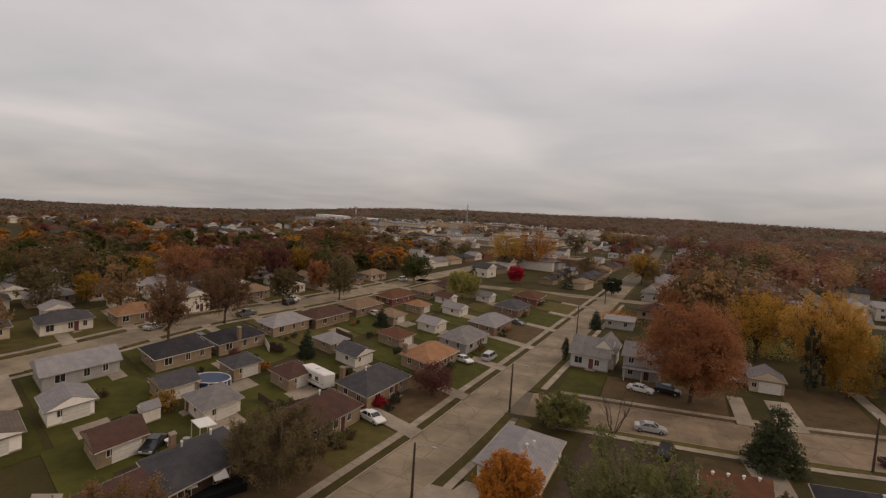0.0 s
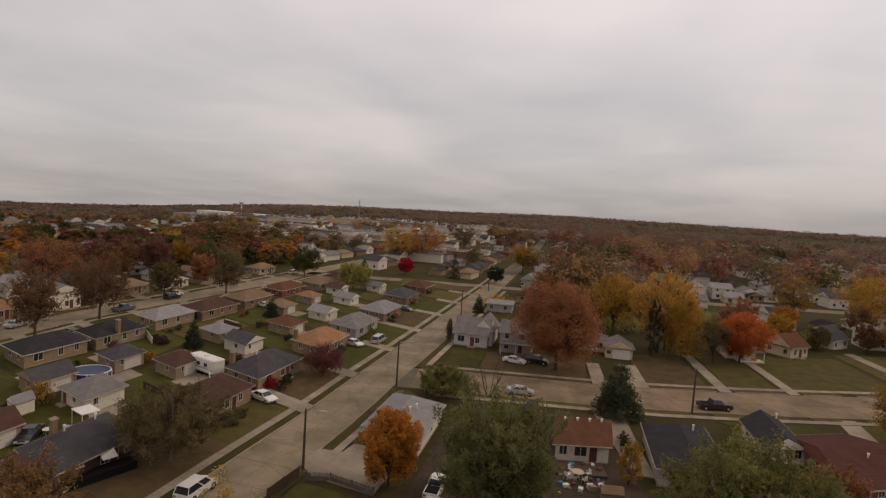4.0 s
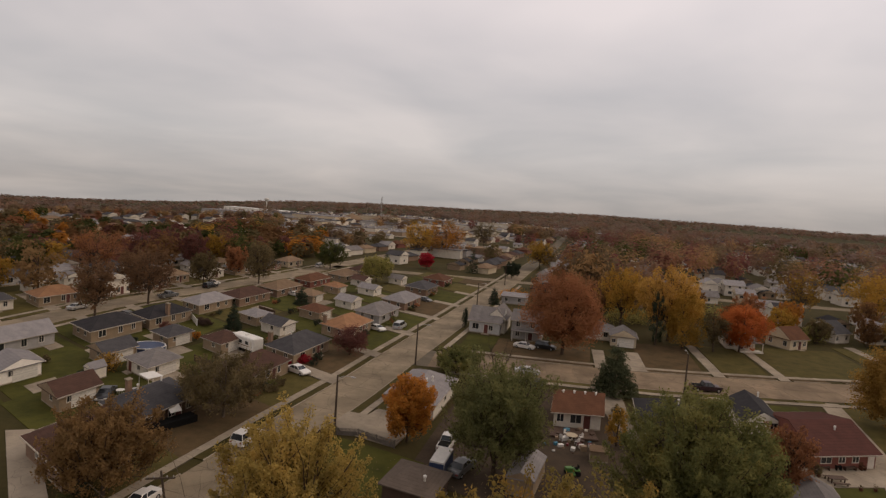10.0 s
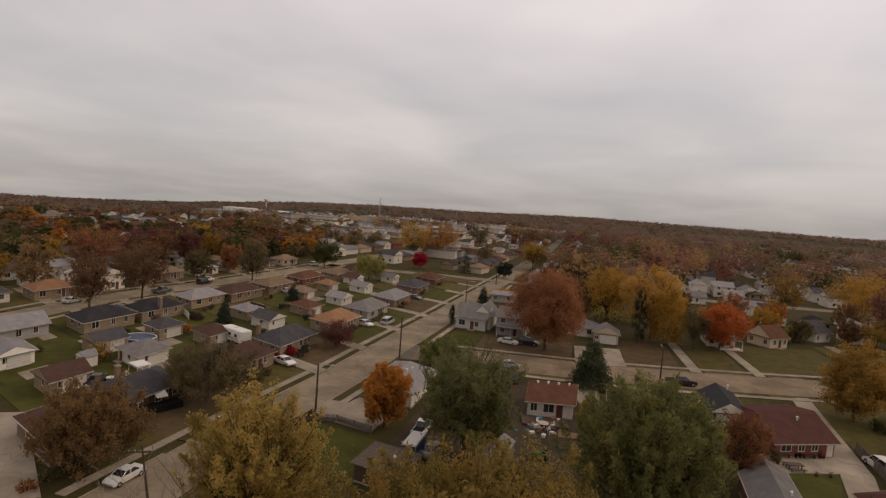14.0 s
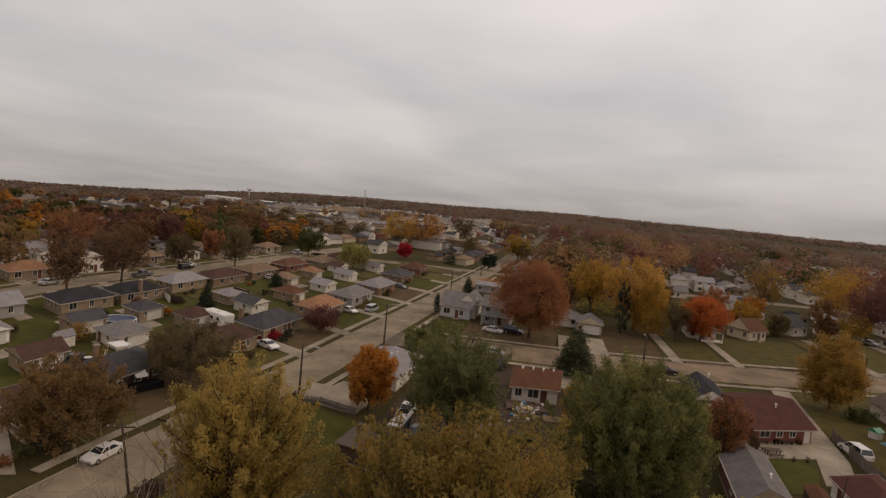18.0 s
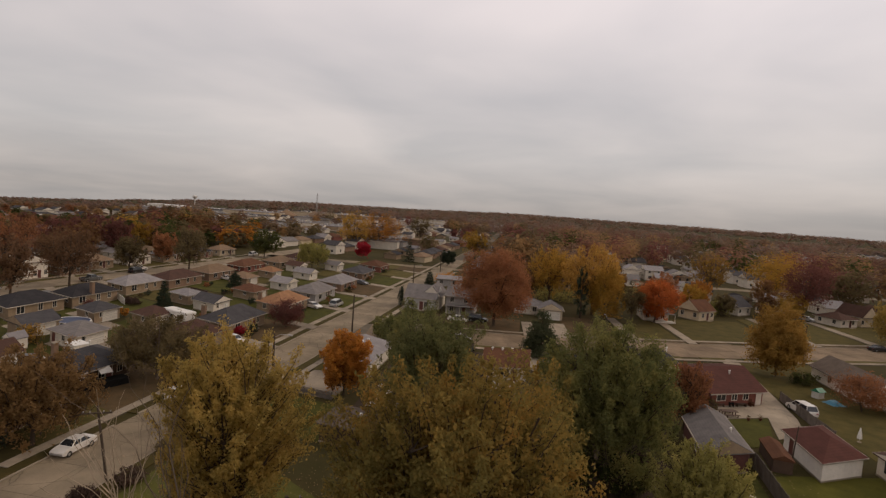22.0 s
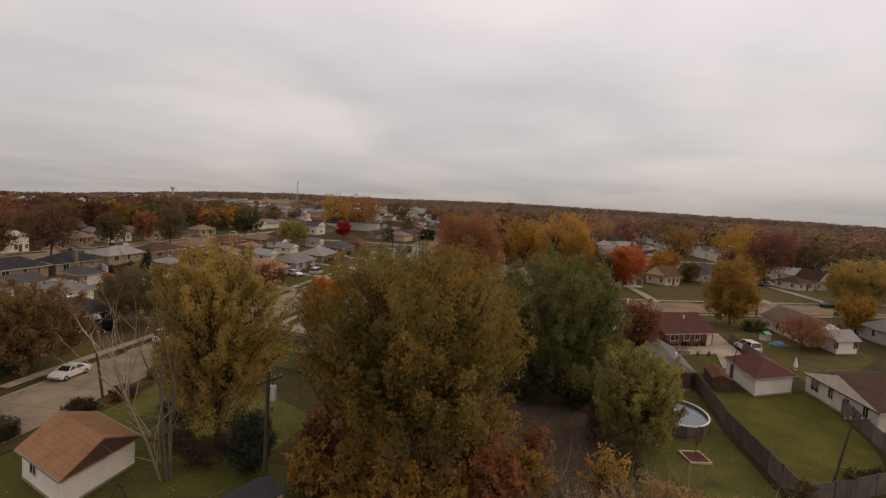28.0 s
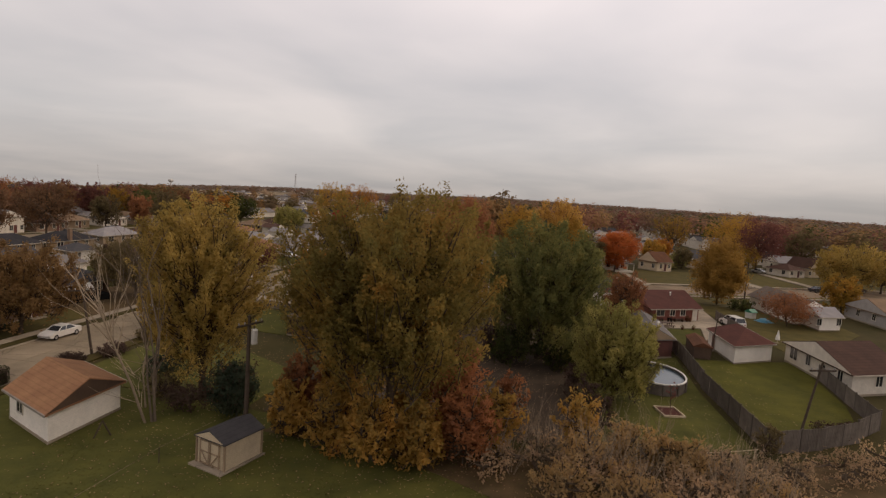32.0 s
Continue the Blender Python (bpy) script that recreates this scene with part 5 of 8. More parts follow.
easthouse("house", 2.9, 83.6, 6.7, 8.0, "white", "rust", "white house under a rust-brown roof with a cluttered deck", ax=10, kind="gx", rise=1.9, wins=[("s", -2.4, 1.0, 0.9, 1.1), ("s", -0.2, 0.9, 1.5, 1.25), ("e", 1.0, 1.0, 0.9, 1.1)], doors=[("s", 1.4)], vents=[(-2.4, -0.45, 4.1), (-0.8, -0.45, 4.1), (0.8, -0.45, 4.1), (2.4, -0.45, 4.1)])
easthouse("house", 15.4, 83.4, 8.0, 13.4, "greywall", "dark", "grey house under a near-black hip roof", ax=9, wins=FS, doors=[("s", 0.8)], rise=1.7, vents=[(1.8, 2.6, 3.9)])
easthouse("house", 29.6, 92.2, 5.6, 10.0, "white", "dark", "white house under a dark blue-grey gable roof", ax=14, kind="gy", wins=FS, eave=2.3, rise=1.6, vents=[(1.2, 2, 4.2)])
hb = easthouse("house", 36.4, 86.6, 9.3, 14.4, "brickred", "maroon", "red brick ranch house under a maroon gable roof", ax=22, ay=92, kind="gx", wins=[("s", -3.0, 1.0, 1.5, 1.0), ("s", -0.6, 1.0, 0.9, 1.0), ("s", 1.5, 1.0, 0.9, 1.0), ("w", 1, 1.0, 0.9, 1.1), ("e", 0, 1.0, 0.9, 1.1)], rise=1.8, eave=2.2, over=0.6, vents=[(1, -2.4, 3.6)])
panel("back_door", hb, "s", 3.9 - 7.2 * math.cos(radians(70)), 0.15, 0.95, 2.05, 9.3, 14.4 * math.sin(radians(70)), "trim", "white back door")
ob = easthouse("garage", 26.1, 61.0, 5.5, 10.8, "brickdark", "grey", "long dark brick outbuilding with a grey gable roof", ax=20, ay=82, kind="gy", eave=2.4, rise=1.5, over=0.35, gable="beige", vents=[(1.3, -2.0, 3.35)], wins=[("s", 0.2, 2.65, 0.7, 0.5), ("w", -1.0, 1.0, 0.9, 1.1), ("w", -5.4, 1.0, 0.9, 1.1)], category="garage", group="garages on the east side")
easthouse("garage", 38.2, 61.7, 6.3, 8.6, "whitewash", "maroon", "white garage under a maroon hip roof", ax=25, ay=86, eave=2.35, rise=1.3, over=0.4, wins=[], doors=[("w", 2.4)], category="garage", group="garages on the east side")
easthouse("house", 46.3, 54.8, 7.4, 12.6, "white", "brown", "white house with brown roof beside the fence", ax=19, ay=88, eave=2.4, rise=1.8, kind="gx", wins=[("w", -4.4, 1.0, 0.8, 1.1), ("w", -1.4, 1.0, 0.8, 0.9), ("w", 1.4, 1.0, 0.8, 1.1), ("w", 4.4, 0.8, 1.5, 1.3), ("s", 0, 1, 0.9, 1.1)])
easthouse("house", 62.2, 94.0, 7.8, 15.6, "whitewash", "dun", "white house under a grey-brown roof with lean-to", ax=19, ay=88, kind="gy", rise=1.9, wins=FS)
easthouse("house", 62.4, 84.2, 4.4, 5.0, "whitewash", "silver", "small white annex with a pale roof", ax=19, ay=88, kind="gx", eave=2.4, rise=1.2, wins=FS[:2])
easthouse("house", 79.5, 93.5, 9.0, 12.0, "greywall", "tan", "grey house under a tan gable roof", ax=18, ay=88, kind="gx", rise=2.2, wins=FS)
easthouse("garage", -24.9, 27.4, 5.9, 6.0, "whitewash", "orange", "white garage with a sagging orange-brown gable roof", ax=-30, ay=83, kind="gx", eave=2.2, rise=1.3, over=0.35, gable="darkwood", wins=[("s", -1.2, 1.0, 0.8, 0.8)], category="garage", group="garages on the east side")
# north of the side street
easthouse("house", -17.2, 136.2, 7.6, 9.0, "palegrey", "grey", "pale grey house with steep cross-gabled grey roof", ax=-6, kind="gx", eave=3.0, rise=3.0, wins=[("s", -2.2, 1.0, 1.5, 1.3), ("s", 1.6, 1.0, 0.9, 1.2), ("e", 1.0, 1.0, 0.9, 1.2), ("w", 0, 1.0, 0.9, 1.2)], doors=[("s", 0.4)])
easthouse("house", -14.6, 138.5, 4.4, 9.6, "white", "grey", "white gabled wing of the grey house", ax=-6, kind="gy", eave=3.6, rise=2.6, wins=[("s", 0, 4.0, 0.8, 0.9), ("s", 1.0, 1.2, 0.9, 1.2)])
hp = easthouse("house", -7.0, 134.4, 7.0, 9.4, "greywall", "grey", "grey two-storey house with a front porch", ax=-2, kind="gx", eave=4.6, rise=1.9, wins=[("s", -2.0, 3.2, 0.9, 1.1), ("s", 1.4, 3.2, 0.9, 1.1), ("s", -2, 0.9, 0.9, 1.2), ("w", 0, 3.0, 0.9, 1.1)], doors=[("s", 1.0)])
part("porch_roof", boxed(-3.6, -7.2, 2.4, 3.6, -4.7, 2.58, bevel=0.03), "roof_grey", hp, "low grey porch roof")
for u in (-3.2, 0, 3.2):
    part("porch_post", boxed(u - 0.08, -7.0, 0, u + 0.08, -6.84, 2.4), "trim", hp)
easthouse("garage", 15.6, 138.0, 5.8, 6.6, "cream", "grey", "pale yellow garage with white door and grey gable roof", ax=0, kind="gy", eave=2.5, rise=1.7, over=0.35, gdoors=[("s", 0.5, 3.8)], wins=[("s", -2.2, 1.0, 0.8, 0.8)], category="garage", group="garages on the east side")
easthouse("house", 10.2, 143.4, 7.0, 8.0, "white", "grey", "white house under a grey roof behind the maple", ax=0, kind="hip", wins=FS)
ht = easthouse("house", 45.0, 151.2, 6.8, 9.4, "white", "grey", "white house with a railed front porch", ax=8, kind="gy", eave=2.9, rise=2.4, wins=FS, doors=[("s", 0.2)])
part("porch_roof", boxed(-2.6, -6.9, 2.4, 3.4, -4.7, 2.55, bevel=0.03), "roof_grey", ht)
for u in (-2.4, -0.8, 1.0, 3.2):
    part("porch_post", boxed(u - 0.07, -6.8, 0, u + 0.07, -6.66, 2.4), "trim", ht)
part("porch_floor", boxed(-2.6, -6.9, 0, 3.4, -4.7, 0.45, bevel=0.02), "trim", ht)
easthouse("house", 59.0, 157.4, 6.6, 6.6, "cream", "rust", "small cream cottage under a faded rust gable roof", ax=34, ay=124, kind="gx", eave=2.8, rise=2.8, wins=[("w", -2, 1.0, 0.9, 1.2), ("w", 2, 1.0, 0.9, 1.2), ("w", 0, 3.3, 0.8, 0.9), ("s", -1.6, 1.0, 0.9, 1.2), ("s", 2.2, 1.0, 0.9, 1.2)], doors=[("s", 0.4)])
easthouse("house", 76.0, 174.6, 6.6, 8.4, "white", "slate", "white cottage with a steep grey gable roof", ax=36, ay=126, kind="gx", eave=2.8, rise=3.0, wins=FS)
easthouse("house", 89.4, 178.4, 6.2, 8.0, "white", "silver", "white two-storey house with a porch", ax=10, kind="gy", eave=4.4, rise=2.0, wins=side_windows(7.2, 9.0, 5, True))
easthouse("house", 103.6, 168.6, 7.4, 7.6, "white", "brown", "white house under a brown hip roof with a dark porch", ax=26, ay=116, kind="hip", wins=FS, doors=[("s", 0.6)])
easthouse("house", 112.0, 173.0, 5.6, 8.0, "cream", "brown", "cream cottage with a steep brown gable roof", ax=20, ay=110, kind="gy", eave=3.0, rise=3.2, wins=FS[:2])
easthouse("house", 120.0, 176.0, 8.0, 9.0, "cream", "brown", "cream cottage with a steep roof", ax=12, kind="gy", eave=2.8, rise=3.0, wins=FS)
easthouse("house", -13.6, 181.0, 7.6, 7.0, "greywall", "silver", "low grey building under a pale metal roof", ax=2, kind="gx", eave=2.6, rise=0.9, wins=FS)
easthouse("house", -5.4, 243.0, 5.6, 7.0, "greywall", "grey", "grey gabled house beyond the cross street", ax=6, kind="gy", eave=3.4, rise=2.4, wins=FS)
for x, y, W, D, kd, wl2, rf, ev in ((66.5, 262, 6.6, 9, "gy", "white", "silver", 4.6), (76.5, 262, 8.4, 9, "gx", "white", "silver", 4.8), (77.6, 250, 7.6, 7, "gx", "cream", "silver", 2.6), (89.5, 268, 8, 10, "gy", "white", "grey", 3.4), (97, 266, 7, 9, "gx", "white", "silver", 3.0), (58, 230, 7, 8, "gx", "white", "grey", 2.8)):
    easthouse("house", x, y, W, D, wl2, rf, "white-sided house among the far gardens", kd, ax=8, eave=ev, rise=2.0, wins=side_windows(W, D, int(x), ev > 4), group="far white houses")

# ---- garden shed of tan boards with a dark roof ----
def garden_shed(x, y, rot, W=2.35, D=2.9):
    t = thing("garden_shed", x, y, 0, rot, "tan wooden garden shed with dark blue-grey gable roof", "shed")
    part("base", boxed(-W / 2 - 0.25, -D / 2 - 0.45, 0, W / 2 + 0.2, D / 2 + 0.2, 0.14, bevel=0.02), "concrete", t)
    part("wall", boxed(-W / 2, -D / 2, 0.12, W / 2, D / 2, 1.8), "cream", t)
    part("roof", roof_mesh(W, D, 1.85, 0.6, "gy", 0.14, 0.08), "roof_slate", t)
    for end in (-1, 1):
        part("gable", gable_mesh(W, D, 1.85, 0.6, "gy", 0.14, (end,)), "cream", t)
    for s in (-1, 1):
        d = part("door", boxed(s * 0.43 - 0.4, -D / 2 - 0.05, 0.2, s * 0.43 + 0.4, -D / 2 - 0.005, 1.72), "cream", t)
        for zz in (0.22, 0.95, 1.62):
            part("rail", boxed(s * 0.43 - 0.4, -D / 2 - 0.09, zz, s * 0.43 + 0.4, -D / 2 - 0.051, zz + 0.08), "beige", d)
        for uu in (-0.4, 0.33):
            part("stile", boxed(s * 0.43 + uu, -D / 2 - 0.11, 0.2, s * 0.43 + uu + 0.07, -D / 2 - 0.091, 1.72), "beige", d)
        bm = bmesh.new()
        tube(bm, [(s * 0.10, -D / 2 - 0.1, 0.28), (s * 0.76, -D / 2 - 0.1, 1.05)], [0.045, 0.045], 4)
        part("brace", bm, "beige", d)
    for sx in (-1, 1):
        for sy2 in (-1, 1):
            part("corner_board", boxed(sx * (W / 2 + 0.01) - 0.06, sy2 * (D / 2 + 0.01) - 0.06, 0.13, sx * (W / 2 + 0.01) + 0.06, sy2 * (D / 2 + 0.01) + 0.06, 1.78), "beige", t)
    return t


garden_shed(-11.2, 23.4, -24)
# rope line from the shed
t = thing("washing_line", -15.4, 21.6, 0, 0, "thin pale line strung over the lawn", "line")
bm = bmesh.new()
tube(bm, [(-1.2, -4.4, 0.5), (0.4, 0.5, 1.0), (2.6, 2.6, 1.9)], [0.010, 0.010, 0.010], 4)
part("cord", bm, "beige", t)
for a, b, c in ((-1.2, -4.4, 0.5), (0.4, 0.5, 1.0)):
    bm = bmesh.new()
    tube(bm, [(a, b, 0), (a, b, c)], [0.03, 0.03], 5)
    part("post", bm, "pole", t)


# ---- utility poles ----
def utility_pole(x, y, h, label, arm=True, lamp=False, can=False, rot=0, lean=0.0, girth=1.0):
    t = thing("utility_pole", x, y, 0, rot, label, "utility pole", "utility poles")
    bm = bmesh.new()
    tube(bm, [(0, 0, -0.2), (lean * 0.5, 0, h / 2), (lean, 0, h)], [0.17 * girth, 0.145 * girth, 0.11 * girth], 9)
    part("shaft", bm, "pole", t)
    if arm:
        part("crossarm", boxed(lean - 1.15, -0.16, h - 0.65, lean + 1.15, -0.05, h - 0.52, bevel=0.01), "pole", t)
        for u in (-1.0, -0.5, 0.5, 1.0):
            bm = bmesh.new()
            tube(bm, [(lean + u, -0.1, h - 0.52), (lean + u, -0.1, h - 0.42), (lean + u, -0.1, h - 0.36)], [0.035, 0.06, 0.03], 6)
            part("insulator", bm, "metal", t)
    if lamp:
        bm = bmesh.new()
        tube(bm, [(lean, 0, h - 0.5), (lean - 0.9, 0, h - 0.05), (lean - 1.9, 0, h)], [0.04, 0.035, 0.03], 6)
        a = part("lamp_arm", bm, "metal", t)
        bm = bmesh.new()
        tube(bm, [(lean - 1.8, 0, h - 0.02), (lean - 2.1, 0, h - 0.05), (lean - 2.5, 0, h - 0.06)], [0.06, 0.14, 0.08], 8)
        part("lamp_head", bm, "metal", a)
    if can:
        bm = bmesh.new()
        tube(bm, [(lean + 0.36, -0.1, h - 2.05), (lean + 0.36, -0.1, h - 2.0), (lean + 0.36, -0.1, h - 1.05), (lean + 0.36, -0.1, h - 0.97)], [0.20, 0.25, 0.25, 0.14], 14)
        c = part("transformer", bm, "plastic", t, "pale grey transformer can")
        bm = bmesh.new()
        tube(bm, [(lean + 0.36, -0.1, h - 0.98), (lean + 0.36, -0.1, h - 0.72)], [0.05, 0.03], 6)
        part("bushing", bm, "pole", c)
    return t


utility_pole(-29.2, 67.9, 7.1, "dark wooden utility pole on the street verge", arm=False, lamp=True, rot=180)
utility_pole(-26.4, 99.6, 7.9, "dark wooden utility pole at the street corner", arm=False, lamp=True, rot=180)
utility_pole(-23.4, 160.0, 8.4, "dark wooden utility pole beside the street", arm=False, lamp=True, rot=170)
utility_pole(-20.6, 220.0, 8.4, "wooden utility pole beside the far street", arm=False, lamp=True, rot=170)
utility_pole(-32.2, 40.1, 6.8, "leaning dark utility pole with a crossarm", lean=-0.9, rot=24, girth=0.75)
utility_pole(-11.8, 27.2, 8.3, "wooden pole carrying a pale transformer can", can=True, rot=66)
utility_pole(29.2, 33.4, 6.7, "leaning dark utility pole behind the fence", lean=1.35, rot=12, girth=0.62)
utility_pole(22.4, 104.0, 7.4, "slim street lamp pole on the side street", arm=False, lamp=True, rot=-90)
utility_pole(33.9, 59.6, 4.6, "leaning slim dark pole beside the white garage", arm=False, lean=0.4, rot=15, girth=0.5)
utility_pole(63.0, 111.0, 8.0, "wooden street lamp pole on the side street", arm=False, lamp=True, rot=-80)


# ---- fences ----
def board_fence(name, pts, h, label, panel_len=2.4, material="fence", gap=0.0, board=0.15):
    """A board fence: each bay a part, with its boards standing proud, and each post."""
    t = tagged(new(name), label, "fence", "fences")
    L = length(pts)
    n = max(1, round(L / panel_len))
    for i in range(n + 1):
        p, d = along(pts, min(L * i / n, L - 0.01))
        bm = boxed(-0.06, -0.06, -0.1, 0.06, 0.06, h + 0.08, bevel=0.01)
        o = part("post", bm, material, t)
        o.matrix_basis = pose(p.x, p.y, 0, 0, 0, math.degrees(math.atan2(d.y, d.x)))
        if i == n:
            break
        w = L / n - 0.12
        bm = bmesh.new()
        m = int(w / (board + gap))
        r = random.Random(i)
        line = []
        for k in range(m):
            x0, dy, top = 0.06 + k * w / m, r.uniform(-0.01, 0.01), h + r.uniform(-0.03, 0.02)
            line += [(x0, dy - 0.02, top), (x0 + w / m - 0.03 - gap, dy - 0.02, top)]
            if k < m - 1:
                line += [(x0 + w / m - 0.03 - gap, 0.005, h - 0.12 - gap * 6), (x0 + w / m, 0.005, h - 0.12 - gap * 6)]
        f0, f1 = [bm.verts.new((x, y, 0.03)) for x, y, z in line], [bm.verts.new(p) for p in line]
        g0, g1 = [bm.verts.new((x, 0.03, 0.03)) for x, y, z in line], [bm.verts.new((x, 0.03, z)) for x, y, z in line]
        for k in range(len(line) - 1):
            bm.faces.new((f0[k], f0[k + 1], f1[k + 1], f1[k]))
            bm.faces.new((g0[k + 1], g0[k], g1[k], g1[k + 1]))
            bm.faces.new((f1[k], f1[k + 1], g1[k + 1], g1[k]))
        o = part("fence_panel", bm, material, t)
        o.matrix_basis = pose(p.x, p.y, 0, 0, 0, math.degrees(math.atan2(d.y, d.x)))
    return t


board_fence("board_fence", [(26.1, 32.1), (26.6, 38.5), (27.0, 44.2), (28.9, 55.8), (29.6, 62.5)], 1.8, "weathered grey board fence beside the pool lawn")
board_fence("board_fence", [(26.6, 31.6), (29.6, 32.6), (33.9, 34.6), (39, 38.4)], 1.8, "weathered grey board fence at the lawn's end")
board_fence("board_fence", [(39.0, 38.6), (40.4, 44.0), (42.9, 53.3), (43.6, 59.4)], 1.7, "pale grey board fence beside the cream house")
board_fence("board_fence", [(43.8, 68.5), (44.2, 74), (45.3, 84.5)], 1.5, "grey board fence beside the patio drive")
board_fence("board_fence", [(-29.9, 60.8), (-28.9, 66.0)], 1.3, "dark board fence on the verge", material="darkwood")
board_fence("picket_fence", [(-28.0, 65.6), (-25.4, 66.2), (-19.9, 64.6)], 1.0, "low weathered picket fence round the corner lawn", material="fence", gap=0.05, board=0.11)
board_fence("board_fence", [(19.6, 52.5), (20.8, 60.5), (22.2, 68.5)], 1.6, "dark weathered fence along the outbuilding", material="darkwood")
board_fence("board_fence", [(-62.5, 84.5), (-57, 82.0), (-53.8, 89.4)], 1.2, "low brown garden fence", material="darkwood")
board_fence("board_fence", [(-74.8, 126.6), (-68.5, 123.2)], 1.5, "brown garden fence between the lots", material="darkwood")
t = thing("rail_fence", 22.0, 29.8, 0, 16, "thin pale rail fence across the grass", "fence", "fences")
bm = bmesh.new()
tube(bm, [(-2.8, 0, 0.62), (0, 0, 0.58), (2.9, 0, 0.66)], [0.032, 0.032, 0.032], 6)
part("rail", bm, "cream", t)
for u in (-2.6, 0, 2.7):
    part("post", boxed(u - 0.04, -0.04, 0, u + 0.04, 0.04, 0.66), "cream", t)


# ---- pool, sand box and other garden things ----
def ring(bm, a, b, z0, z1, t, n=40):
    vs = []
    for k in range(n):
        c, s = math.cos(k * math.tau / n), math.sin(k * math.tau / n)
        vs.append([bm.verts.new(p) for p in (((a + t) * c, (b + t) * s, z0), ((a + t) * c, (b + t) * s, z1), (a * c, b * s, z1), (a * c, b * s, z0))])
    for k in range(n):
        p, q = vs[k], vs[(k + 1) % n]
        for i in range(4):
            bm.faces.new((p[i], q[i], q[(i + 1) % 4], p[(i + 1) % 4]))


def disc(bm, a, b, z, n=40):
    bm.faces.new([bm.verts.new((a * math.cos(k * math.tau / n), b * math.sin(k * math.tau / n), z)) for k in range(n)])


def pool(x, y, a, b, rot, label, cover=False):
    t = thing("above_ground_pool", x, y, 0, rot, label, "pool")
    bm = bmesh.new()
    ring(bm, a, b, 0, 1.15, 0.06)
    part("wall", bm, "tarp" if cover else "fence", t)
    bm = bmesh.new()
    ring(bm, a - 0.02, b - 0.02, 1.12, 1.22, 0.16)
    part("rim", bm, "plastic", t, "white plastic rim")
    bm = bmesh.new()
    disc(bm, a + 0.02, b + 0.02, 1.14 if cover else 0.95)
    part("cover" if cover else "water", bm, "tarp" if cover else "water", t)
    for k in range(12):
        c, s = math.cos(k * math.tau / 12), math.sin(k * math.tau / 12)
        part("strut", boxed((a + 0.13) * c - 0.07, (b + 0.13) * s - 0.07, 0, (a + 0.13) * c + 0.07, (b + 0.13) * s + 0.07, 1.12), "plastic" if cover else "fence", t)
    return t


pool(22.5, 46.2, 2.8, 3.8, -6, "oval above-ground pool with a white rim")
pool(-73.4, 86.2, 3.0, 2.6, 0, "round garden pool under a dark blue cover", True)
t = thing("sand_box", 21.2, 38.2, 0, 6, "square board frame filled with brown bark", "sand box")
for a in ((-0.95, -1.1, 0.95, -1.0), (-0.95, 1.0, 0.95, 1.1), (-0.95, -1.0, -0.85, 1.0), (0.85, -1.0, 0.95, 1.0)):
    part("board", boxed(a[0], a[1], 0, a[2], a[3], 0.22), "cream", t)
part("filling", boxed(-0.85, -1.0, 0, 0.85, 1.0, 0.12), "roof_maroon", t)
tree(21.4, 38.6, 2.6, 1.0, "maroon", "young_tree", "thin young tree with few dark leaves", low=1.2, leaf=0.14, n=160, clumps=16, trunk=0.035, limbs=6, group="young trees")
# brown lean-to roof by the fence
t = thing("lean_to", 32.5, 60.2, 0, -12, "low lean-to with a rusty brown roof", "lean-to")
part("roof", roof_mesh(2.0, 5.6, 1.5, 0.5, "gy", 0.1, 0.1), "roof_rust", t)
part("wall", boxed(-0.95, -2.75, 0, 0.95, 2.75, 1.42), "darkwood", t)
# silver-roofed sheds and the brown-roofed hut in the yards
easthouse("shed", -3.6, 61.6, 2.9, 6.6, "beige", "silver", "narrow shed under a pale metal roof", "gy", ax=-4, ay=80, eave=2.0, rise=0.8, over=0.15, category="shed", group="sheds", gutter=False)
easthouse("shed", -14.6, 54.4, 5.4, 5.2, "darkwood", "dun", "brown hut under a grey-brown hip roof", "hip", ax=-12, ay=82, eave=2.2, rise=1.1, over=0.4, category="shed", group="sheds", vents=[(1.4, -1.2, 3.0)], gutter=False)
easthouse("shed", 5.0, 70.6, 2.2, 1.8, "beige", "tan", "small tan tool shed", "gx", ax=6, ay=88, eave=1.5, rise=0.4, over=0.12, category="shed", group="sheds", gutter=False)
easthouse("shed", -70.2, 71.4, 2.6, 2.6, "white", "silver", "small white garden shed with a pale roof", "gy", ax=-25, ay=84, eave=1.9, rise=0.8, over=0.12, category="shed", group="sheds", gutter=False)

# ---- caravan ----
t = thing("caravan", -58.6, 94.6, 0, -24, "white travel trailer parked in a back garden", "caravan")
part("body", boxed(-3.5, -1.2, 0.55, 3.5, 1.2, 2.95, bevel=0.18), "plastic", t)
part("stripe", boxed(-3.42, -1.215, 1.25, 3.42, -1.202, 1.4), "beige", t)
for u in (-2.2, -0.4, 1.6):
    part("window", boxed(u - 0.45, -1.23, 1.6, u + 0.45, -1.203, 2.2), "glass", t)
part("door", boxed(2.5, -1.235, 0.7, 3.1, -1.203, 2.4), "trim", t)
for u in (-0.5, 0.5):
    bm = bmesh.new()
    tube(bm, [(u, -1.18, 0.33), (u, -0.95, 0.33)], [0.33, 0.33], 14)
    part("wheel", bm, "tyre", t)
part("roof_vent", boxed(-0.3, -0.3, 2.95, 0.3, 0.3, 3.1, bevel=0.03), "plastic", t)
part("drawbar", boxed(3.5, -0.08, 0.45, 4.7, 0.08, 0.57), "metal", t)


